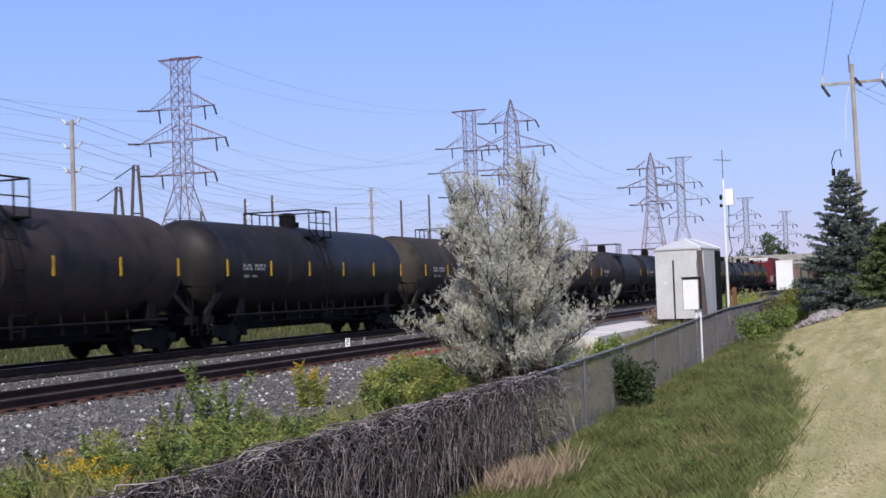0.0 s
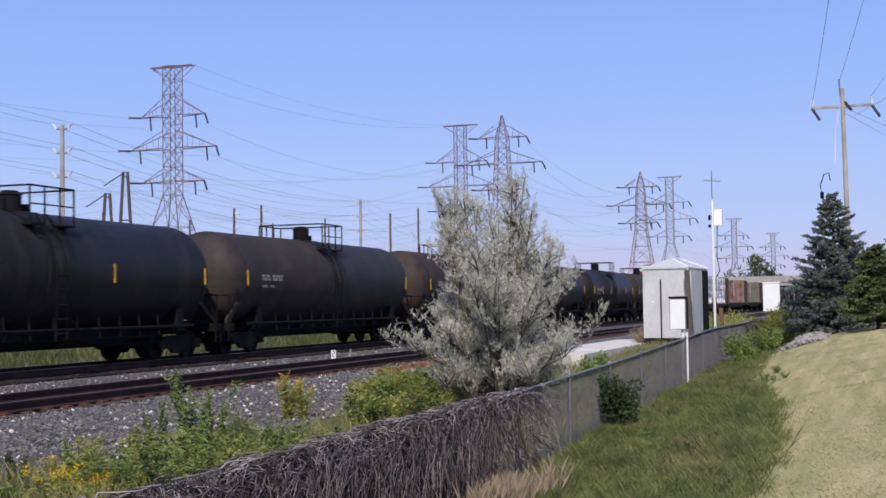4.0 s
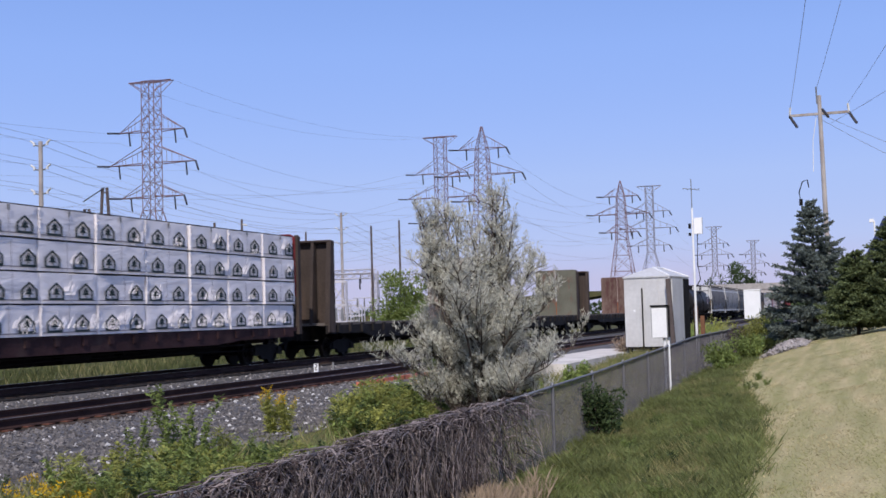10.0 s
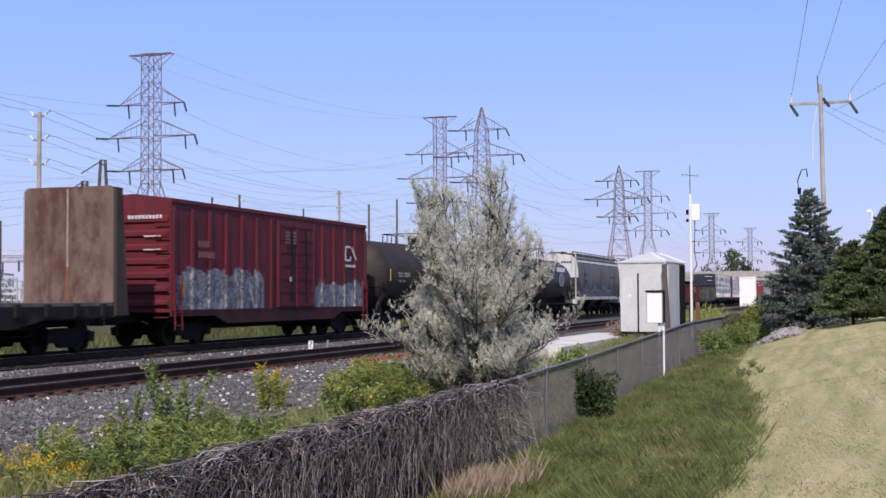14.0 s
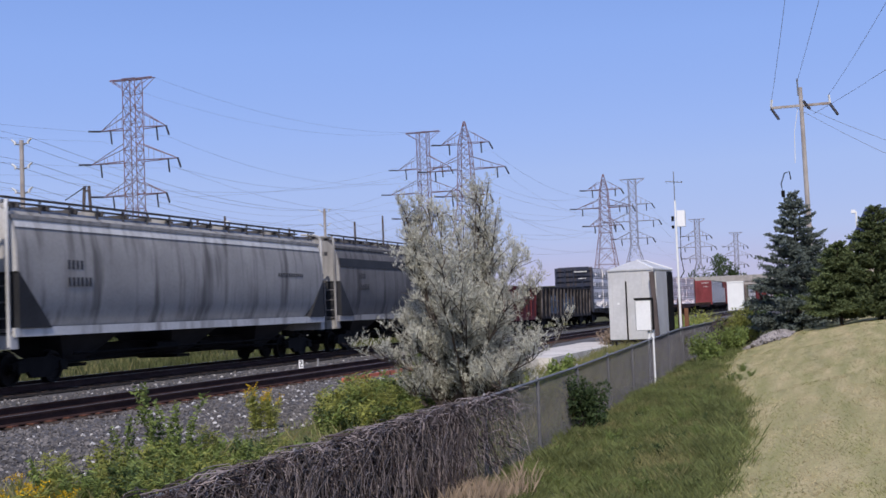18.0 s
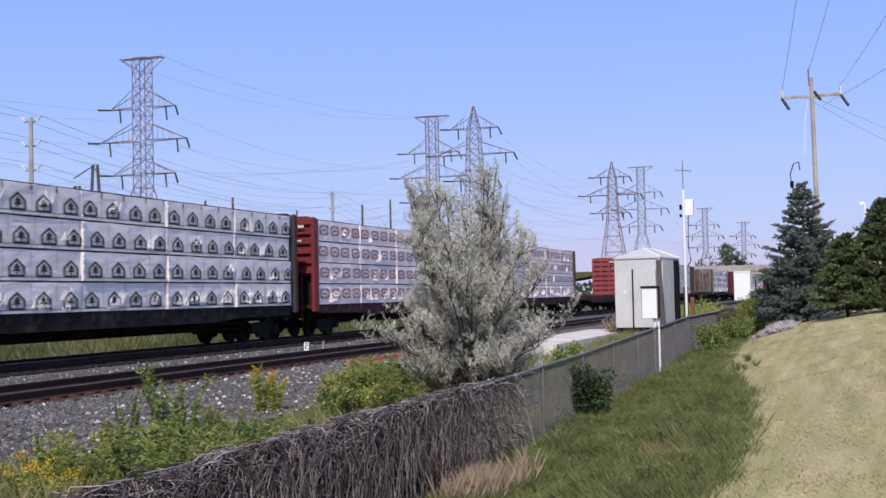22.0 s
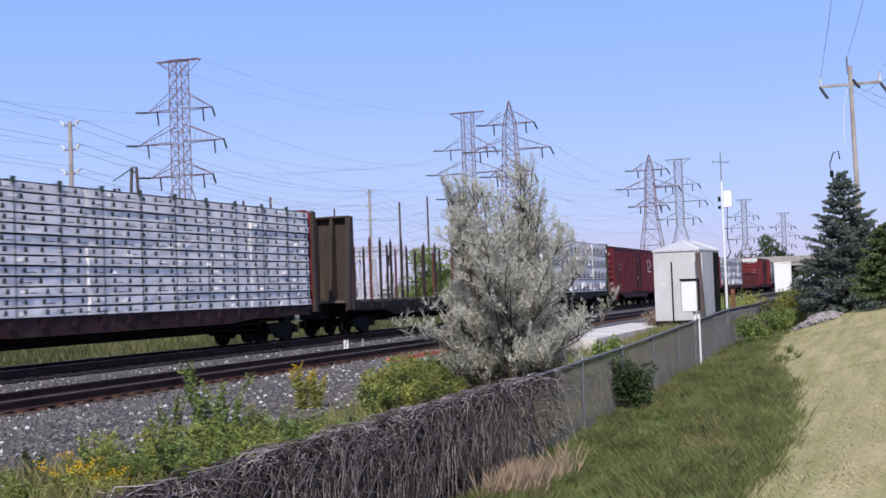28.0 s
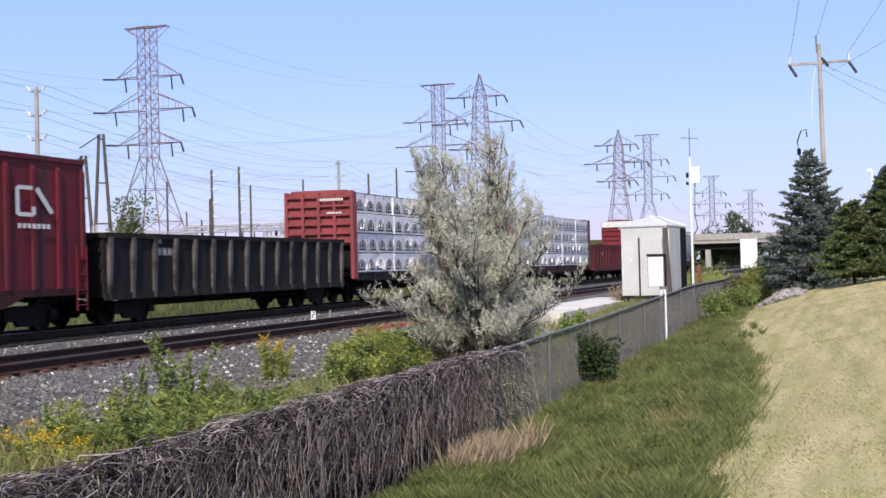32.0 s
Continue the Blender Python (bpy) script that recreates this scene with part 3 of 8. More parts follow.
def lump(x, y):
    """Small unevenness of the verge, ditch and lawn."""
    return 0.06 * noise.noise((x * 0.7, y * 0.7, 0)) if -11 < x < 6 and 0 < y < 60 else 0.0


def gzs(xy):
    """Heights of the ground at many places."""
    xy = np.asarray(xy, dtype=float)
    x, y = xy[:, 0], xy[:, 1]
    k = np.clip(np.searchsorted(GROUND_Y, y) - 1, 0, len(GROUND_Y) - 2)
    i = np.clip(np.searchsorted(GROUND_X, x) - 1, 0, len(GROUND_X) - 2)
    w = (y - GROUND_Y[k]) / (GROUND_Y[k + 1] - GROUND_Y[k])
    u = (x - GROUND_X[i]) / (GROUND_X[i + 1] - GROUND_X[i])
    z = ((GROUND_Z[k, i] * (1 - u) + GROUND_Z[k, i + 1] * u) * (1 - w) + (GROUND_Z[k + 1, i] * (1 - u) + GROUND_Z[k + 1, i + 1] * u) * w)
    return z + np.array([lump(a, b) for a, b in xy])


def gz(x, y):
    """Height of the ground."""
    return float(gzs([(x, y)])[0])


def lawn_edge(y):
    """x of the edge between ditch grass and mown lawn."""
    return float(np.interp(y, [-20, 8, 13.8, 18.6, 24, 28.5, 36, 60], [-0.95, -1.22, -1.32, -1.48, -2.1, -2.9, -3.35, -3.45]))


def build_ground():
    xs = np.unique(np.concatenate([[-4000, -1500, -600, -300, -150, -90, -60, -45, -35, -28, -24], np.arange(-22, -11, 1.0),
                                   np.arange(-11, 3, 0.33), np.arange(3, 12, 1.0), [12, 16, 22, 30, 45, 80, 200, 800, 4000]]))
    ys = np.unique(np.concatenate([[-4000, -800, -200, -60, -25, -10, -4], np.arange(0, 56, 0.5), np.arange(56, 80, 2.0),
                                   [80, 95, 120, 160, 220, 320, 500, 900, 1800, 4000]]))
    v, f, mi = [], [], []
    for y in ys:
        for x in xs:
            z = gz(x, y)
            v.append((x, y, z))
    nx = len(xs)
    for j in range(len(ys) - 1):
        for i in range(nx - 1):
            f.append((j * nx + i, j * nx + i + 1, (j + 1) * nx + i + 1, (j + 1) * nx + i))
            cx, cy = (xs[i] + xs[i + 1]) / 2, (ys[j] + ys[j + 1]) / 2
            edge = -9.7 + 0.7 * noise.noise((cy * 0.35, 3, 0)) + (1.2 if cy > 26 else 0)
            if cx > lawn_edge(cy) and cy < 90:
                mi.append(1)
            elif -24 < cx < edge and -60 < cy < 300:
                mi.append(2)
            elif -9.5 < cx < 0 and -60 < cy < 60:
                mi.append(3)
            else:
                mi.append(0)
    me = bpy.data.meshes.new("ground")
    me.from_pydata(v, [], f)
    for m in (G_MEADOW, G_LAWN, G_GRAVEL, G_DITCH):
        me.materials.append(m)
    me.polygons.foreach_set("material_index", mi)
    me.polygons.foreach_set("use_smooth", [True] * len(f))
    me.update()
    tagged(new("ground", me), "grassy ground with gravel verge, ditch and mown lawn", "ground", kind="structure")


build_ground()

Y0, Y1 = -40.0, 420.0


def build_track(x, name):
    bed = Mb()
    prof = [(x - 3.2, -0.46), (x - 2.2, -0.30), (x - 1.5, -0.21), (x + 1.5, -0.21), (x + 2.3, -0.30), (x + 3.5, -0.46), (x + 3.5, -0.8), (x - 3.2, -0.8)]
    bed.prism_y(prof, Y0 - 200, Y1 + 200)
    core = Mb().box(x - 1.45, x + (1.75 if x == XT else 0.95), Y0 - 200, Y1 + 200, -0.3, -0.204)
    tagged(new(name + "_dark_ballast", core.mesh("dark_ballast", DARK_BALLAST)), "near-black ballast between the rails", "ballast", kind="structure")
    tagged(new(name + "_bed", bed.mesh("ballast_bed", BALLAST)), "grey crushed stone ballast bed", "ballast", kind="structure")
    track = thing(name, "railway track with rusty rails on wooden ties", "track", "railway tracks", "structure")
    for sx in (-0.7525, 0.7525):
        r = [(x + sx + a, b) for a, b in ((-0.07, -0.17), (0.07, -0.17), (0.07, -0.155), (0.012, -0.13), (0.012, -0.045), (0.036, -0.035),
                                          (0.036, -0.004), (-0.036, -0.004), (-0.036, -0.035), (-0.012, -0.045), (-0.012, -0.13), (-0.07, -0.155))]
        rail = part("rail", Mb().prism_y(r, Y0 - 200, Y1 + 200), STEEL_RUST, track, "brown rusted steel rail")
        top = Mb().box(x + sx - 0.03, x + sx + 0.03, Y0 - 200, Y1 + 200, -0.004, 0.0)
        part("running_surface", top, RAIL_TOP, rail, "polished rail head")
    tie = Mb().box(-1.3, 1.3, -0.115, 0.115, -0.36, -0.185).mesh("tie", TIE)
    plate = Mb()
    for sx in (-0.7525, 0.7525):
        plate.box(sx - 0.18, sx + 0.18, -0.09, 0.09, -0.185, -0.168)
    pm = plate.mesh("tie_plate", TIE_PLATE)
    y, k = 2.0, 0
    while y < 95:
        t = part("tie", tie, TIE, track)
        t.location = (x + rng.uniform(-0.04, 0.04), y, rng.uniform(-0.012, 0.012))
        t.rotation_euler = (0, 0, rng.uniform(-0.02, 0.02))
        if x == XN:
            p = part("tie_plates", pm, TIE_PLATE, t)
            p.location = (0, 0, 0.004)
        y += 0.52
        k += 1
    far = Mb()
    while y < 260:
        far.box(x - 1.3, x + 1.3, y - 0.115, y + 0.115, -0.36, -0.185)
        y += 0.52
    part("ties", far, TIE, track)["kind"] = "stuff"


def build_stones():
    """Loose crushed stone on the verge and between the tracks."""
    base = np.array([[1, 0, -0.2], [-0.5, 0.87, -0.2], [-0.5, -0.87, -0.2], [0.1, 0, 1.0], [0.7, 0.7, 0.3], [-0.8, 0, 0.4], [0.5, -0.8, 0.4]])
    faces = [(0, 4, 3), (4, 1, 5), (4, 5, 3), (1, 2, 5), (5, 2, 6), (5, 6, 3), (6, 2, 0), (6, 0, 3), (0, 1, 4)]
    tri = np.array(faces).ravel()
    out, pale = [], []
    def scatter(n, xa, xb, ya, yb, size, zf):
        for _ in range(n):
            x, y = rng.uniform(xa, xb), ya + (yb - ya) * rng.random() ** 1.5
            s = size * rng.uniform(0.6, 1.5)
            a = rng.uniform(0, 6.28)
            c, d = math.cos(a), math.sin(a)
            p = base * np.array([s, s * rng.uniform(0.6, 1.0), s * rng.uniform(0.5, 1.0)])
            p = np.stack([p[:, 0] * c - p[:, 1] * d, p[:, 0] * d + p[:, 1] * c, p[:, 2]], 1) + (x, y, zf(x, y))
            (pale if rng.random() < 0.06 else out).append(p[tri])
    bed_near = lambda x, y: max(gz(x, y), float(np.interp(x, [XN + 1.5, XN + 2.3, XN + 3.5], [-0.21, -0.30, -0.46])))
    gap = lambda x, y: float(np.interp(x, [XT + 1.5, XT + 2.3, XT + 3.4, XN - 3.1, XN - 2.2, XN - 1.5], [-0.21, -0.30, -0.44, -0.44, -0.30, -0.21]))
    scatter(19000, XN + 1.05, -9.0, 8, 45, 0.042, bed_near)
    scatter(9000, XT + 1.8, XN - 1.35, 14, 70, 0.045, gap)
    tagged(new("pale_ballast_stones", soup("stones", np.concatenate(pale), 3, STONE_PALE)), "scattered whitish stones beside the track", "gravel", kind="stuff")
    tagged(new("loose_ballast_stones", soup("stones", np.concatenate(out), 3, BALLAST_STONE)), "loose grey crushed stones beside the track", "gravel", kind="stuff")




# ---- the train ----
TRAIN = []                              # (car, its centre along y at the start)


def truck_mesh():
    tr = Mb()
    for sx in (-1, 1):
        x0, x1 = sorted((sx * 0.98, sx * 1.10))
        tr.prism_x([(-1.15, 0.42), (-1.15, 0.56), (-0.55, 0.70), (0.55, 0.70), (1.15, 0.56), (1.15, 0.42), (0.95, 0.36), (0.55, 0.34),
                    (0.38, 0.18), (-0.38, 0.18), (-0.55, 0.34), (-0.95, 0.36)], x0, x1)
        for y in (-0.89, 0.89):
            tr.box(*sorted((sx * 0.92, sx * 1.17)), y - 0.15, y + 0.15, 0.32, 0.58)
        for y in (-0.16, 0, 0.16):
            tr.tube([(sx * 1.05, y, 0.24), (sx * 1.05, y, 0.5)], 0.06, 6)
    tr.box(-1.1, 1.1, -0.2, 0.2, 0.42, 0.66)
    return tr.mesh("truck", UNDER)


def wheelset_mesh():
    w = Mb()
    for sx in (-1, 1):
        x = sx * 0.7525
        w.f, n0 = w.f, len(w.v)
        prof = [(x - sx * 0.09, 0.46), (x - sx * 0.06, 0.46), (x - sx * 0.055, 0.425), (x + sx * 0.07, 0.42), (x + sx * 0.07, 0.35), (x + sx * 0.02, 0.33),
                (x + sx * 0.0, 0.16), (x + sx * 0.06, 0.12), (x + sx * 0.06, 0.02), (x - sx * 0.09, 0.02)]
        n = 24
        for px, r in prof:
            for j in range(n):
                a = 2 * math.pi * j / n
                w.v.append((px, r * math.cos(a), 0.42 + r * math.sin(a)))
        for k in range(len(prof)):
            for j in range(n):
                q, s = n0 + k * n, n0 + ((k + 1) % len(prof)) * n
                w.f.append((q + j, q + (j + 1) % n, s + (j + 1) % n, s + j))
    w.tube([(-1.0, 0, 0.42), (1.0, 0, 0.42)], 0.08, 8)
    return w.mesh("wheelset", WHEEL, True)


TRUCK, WHEELSET = truck_mesh(), wheelset_mesh()


def running_gear(car, half, inset=2.0, over=1.0):
    """Two trucks with their wheelsets, couplers, brake gear. half: half the body's length; over: from body end to coupler face."""
    for s in (-1, 1):
        t = part("truck", TRUCK, UNDER, car, at=(0, s * (half - inset), 0))
        for dy in (-0.89, 0.89):
            part("wheelset", WHEELSET, WHEEL, t, at=(0, dy, 0))
        c = Mb().box(-0.11, 0.11, *sorted((s * (half - 0.6), s * (half + over - 0.25))), 0.74, 0.98)
        c.box(-0.16, 0.16, *sorted((s * (half + over - 0.28), s * (half + over))), 0.68, 1.02)
        part("coupler", c, UNDER, car)
    m = half - inset - 1.5
    part("centre_sill", Mb().prism_x([(-m, 0.62), (-m, 0.95), (m, 0.95), (m, 0.62), (m - 0.9, 0.46), (-m + 0.9, 0.46)], -0.34, 0.34), UNDER, car)
    part("brake_reservoir", Mb().tube([(0.75, -1.9, 0.72), (0.75, -0.7, 0.72)], 0.2, 10), UNDER, car)
    part("brake_cylinder", Mb().tube([(0.7, 0.9, 0.68), (0.7, 1.7, 0.68)], 0.15, 10).tube([(0.7, 1.7, 0.68), (0.7, 2.7, 0.6)], 0.035, 5), UNDER, car)
    part("brake_pipe", Mb().tube([(1.05, -m, 0.72), (1.05, m, 0.72)], 0.035, 5), UNDER, car)
    part("brake_rod", Mb().tube([(0.95, -m - 0.4, 0.5), (0.85, -2.0, 0.62), (0.85, 2.7, 0.6), (0.95, m + 0.4, 0.5)], 0.028, 5), UNDER, car)


def ladder(mb, x, y0, y1, z0, z1, r=0.025, step=0.4):
    mb.tube([(x, y0, z0), (x, y0, z1)], r, 5)
    mb.tube([(x, y1, z0), (x, y1, z1)], r, 5)
    z = z0 + 0.15
    while z < z1:
        mb.tube([(x, y0, z), (x, y1, z)], r * 0.8, 5)
        z += step


def bars(mb, x, y0, z, h, widths, gap=0.06, rows=1, side=1):
    """Marks that stand for lettering, on a plane x."""
    for r in range(rows):
        y = y0
        for w in widths:
            mb.box(x - 0.006, x + 0.006, y, y + w, z - r * h * 1.5, z - r * h * 1.5 + h)
            y += w + gap


def car_root(name, label, category, y0, y1):
    car = thing(name, label, category, "freight cars of the passing train")
    TRAIN.append((car, (y0 + y1) / 2))
    return car, (y1 - y0) / 2


def tank_shell_mesh(h, material):
    R = 1.53
    prof = []
    for k in range(9):
        a = math.pi / 2 * k / 8
        prof.append((-h - 0.78 * math.cos(a), max(0.03, R * math.sin(a))))
    prof += [(-h + 0.04, R), (-h * 0.33, R), (-h * 0.33 + 0.02, R + 0.012), (-0.42, R + 0.012), (-0.40, R + 0.03), (0.40, R + 0.03), (0.42, R + 0.012),
             (h * 0.33, R + 0.012), (h * 0.33 + 0.02, R), (h - 0.04, R)]
    for k in range(8, -1, -1):
        a = math.pi / 2 * k / 8
        prof.append((h + 0.78 * math.cos(a), max(0.03, R * math.sin(a))))
    return Mb().lathe_y(prof, 36, 0, 2.48).mesh("tank_shell", material, True)


SHELLS = {}


def tank_car(y0, y1, material, label, yellow=6, marks=True, logo=False):
    car, h = car_root("tank_car", label, "tank car", y0, y1)
    key = (round(h, 1), material.name)
    if key not in SHELLS:
        SHELLS[key] = tank_shell_mesh(h, material)
    shell = part("tank_shell", SHELLS[key], material, car)
    running_gear(car, h, 0.75, 1.35)
    under = Mb()
    for s in (-1, 1):
        under.box(-1.35, 1.35, *sorted((s * (h - 1.35), s * (h - 1.0))), 0.85, 1.5)
        under.box(-0.35, 0.35, *sorted((s * (h - 2.6), s * (h + 0.95))), 0.72, 1.1)
        under.box(-1.45, 1.45, *sorted((s * (h + 0.72), s * (h + 0.95))), 0.78, 1.02)
    under.tube([(0, -0.5, 0.95), (0, -0.5, 0.55)], 0.2, 10)
    under.box(-0.9, -0.3, 1.4, 2.4, 0.55, 0.95)
    under.tube([(1.32, -h + 0.4, 0.98), (1.32, h - 0.4, 0.98)], 0.05, 6)
    under.tube([(-1.32, -h + 0.4, 0.98), (-1.32, h - 0.4, 0.98)], 0.05, 6)
    for y in np.arange(-h + 2.4, h - 2, 0.95):
        under.tube([(1.28, y, 1.35), (1.34, y, 0.75)], 0.03, 5)
    part("underframe", under, UNDER, car)
    for s in (-1, 1):
        rail = Mb()
        e = s * (h + 0.9)
        for x in (-1.38, 1.38):
            rail.tube([(x, e, 0.95), (x * 0.98, e - s * 0.55, 2.1)], 0.03, 5)
            rail.tube([(x, e, 0.95), (x, e, 1.9), (x * 0.97, e - s * 0.75, 1.95)], 0.022, 5)
        rail.tube([(-1.38, e, 1.9), (1.38, e, 1.9)], 0.022, 5)
        ladder(rail, 1.42, e - 0.15, e + 0.15, 0.45, 1.0)
        part("end_handrail", rail, UNDER, car)
        brace = Mb().prism_x([(s * (h + 0.95), 1.0), (s * (h + 0.95), 1.12), (s * (h - 0.2), 1.95), (s * (h - 0.2), 1.75)], 1.22, 1.3)
        part("end_brace", brace, material, car)
    top = 2.48 + 1.53
    man = Mb()
    man.tube([(0, 0, top - 0.1), (0, 0, top + 0.42)], 0.30, 18)
    man.tube([(0, 0, top + 0.42), (0, 0, top + 0.47), (0, 0, top + 0.53)], 0.33, 18, 0.20)
    part("valve", Mb().tube([(0, 0.62, top - 0.1), (0, 0.62, top + 0.22)], 0.14, 10), UNDER, car)
    part("safety_vent", Mb().tube([(0.25, -0.6, top - 0.1), (0.25, -0.6, top + 0.26)], 0.10, 8), UNDER, car)
    part("manway_dome", man, UNDER, car, smooth=True)
    for x in (-1.0, 1.0):
        for ya, yb in ((-0.88, -0.48), (0.48, 0.88)):
            part("platform", Mb().box(*sorted((x - 0.35, x + 0.35)), ya, yb, top - 0.42, top - 0.37), UNDER, car)
    guard = Mb()
    for x in (-1.3, 1.3):
        for y in (-0.88, -0.3, 0.3, 0.88):
            guard.tube([(x, y, top - 0.42), (x, y, top + 0.55)], 0.026, 5)
        guard.tube([(x, -0.88, top + 0.55), (x, 0.88, top + 0.55)], 0.026, 5)
        guard.tube([(x, -0.88, top + 0.1), (x, 0.88, top + 0.1)], 0.02, 5)
    for y in (-0.88, 0.88):
        guard.tube([(-1.3, y, top + 0.55), (1.3, y, top + 0.55)], 0.026, 5)
    part("platform_railing", guard, UNDER, car)
    for s in (-1, 1):
        spill = Mb()
        rs = random.Random(int(y0) + s)
        for k in range(7):
            ya, yb = -0.62 + k * 0.18, -0.62 + (k + 1) * 0.18
            low = rs.uniform(-0.2, 0.55)
            n = 10
            i = len(spill.v)
            for j in range(n + 1):
                w = low + (1.5 - low) * j / n
                for yy in (ya, yb):
                    spill.v.append((s * 1.566 * math.cos(w), yy, 2.48 + 1.566 * math.sin(w)))
            spill.f += [(i + 2 * j, i + 2 * j + 1, i + 2 * j + 3, i + 2 * j + 2) for j in range(n)]
        part("spill_stain", spill, STAIN_BLACK, car, "dark spilled product running down from the manway", smooth=True)
    for x in (1.56, -1.56):
        lad = Mb()
        s = 1 if x > 0 else -1
        for y in (-0.22, 0.22):
            lad.tube([(x, y, 0.7), (x + s * 0.06, y, 2.5), (x * 0.86, y, 3.35), (x * 0.62, y, 3.9)], 0.028, 5)
        for z in np.arange(0.9, 3.2, 0.36):
            xx = x + s * 0.06 if z < 2.5 else x * (1.0 - (z - 2.5) * 0.14)
            lad.tube([(xx, -0.22, z), (xx, 0.22, z)], 0.02, 5)
        part("side_ladder", lad, UNDER, car)
    for k in range(yellow):
        y = -h + 0.05 + k * (2 * h - 0.1) / (yellow - 1)
        strip = Mb().box(-0.01, 0.01, -0.036, 0.036, -0.25, 0.25)
        part("reflector", strip, YELLOW, car, "yellow reflective strip", at=(1.535, y, 2.45))
    if marks:
        lt = Mb()
        for y_, n in ((-h + 1.05, 4), (-h + 1.8, 5)):
            for k in range(n):
                for dz in (0.0, 0.11):
                    lt.box(1.524, 1.536, y_ + k * 0.15, y_ + k * 0.15 + (0.10 if (k + int(dz * 10)) % 2 else 0.045), 2.38 + dz, 2.38 + dz + 0.09)
        bars(lt, 1.53, -h + 1.05, 2.20, 0.03, [0.35, 0.3], 0.2, 2)
        part("lettering", lt, GREY_LETTER, car, "faded white lettering marks")["kind"] = "stuff"
        ht = Mb()
        for r in range(2):
            for k in range(4):
                ht.box(0.15 + k * 0.15, 0.26 + k * 0.15, -h - 0.56, -h - 0.54, 2.85 - r * 0.2, 2.97 - r * 0.2)
        part("end_lettering", ht, WHITE_PAINT, car)["kind"] = "stuff"
    if logo:
        n = 24
        for ring, mtl, x in ((0.55, WHITE_PAINT, 1.536), (0.48, PRINT_PLUM, 1.541)):
            ov = Mb()
            i = len(ov.v)
            ov.v += [(x, h - 3.0 + ring * 1.25 * math.cos(6.2832 * j / n), 2.6 + ring * 0.8 * math.sin(6.2832 * j / n)) for j in range(n)]
            ov.f.append(tuple(range(i, i + n)))
            part("emblem", ov, mtl, car, "oval painted emblem")
        lt = Mb()
        bars(lt, 1.5, h - 4.2, 3.15, 0.3, [0.2, 0.2, 0.2, 0.35, 0.16, 0.2, 0.2, 0.16, 0.2], 0.06)
        part("lettering", lt, WHITE_PAINT, car)["kind"] = "stuff"
    return car


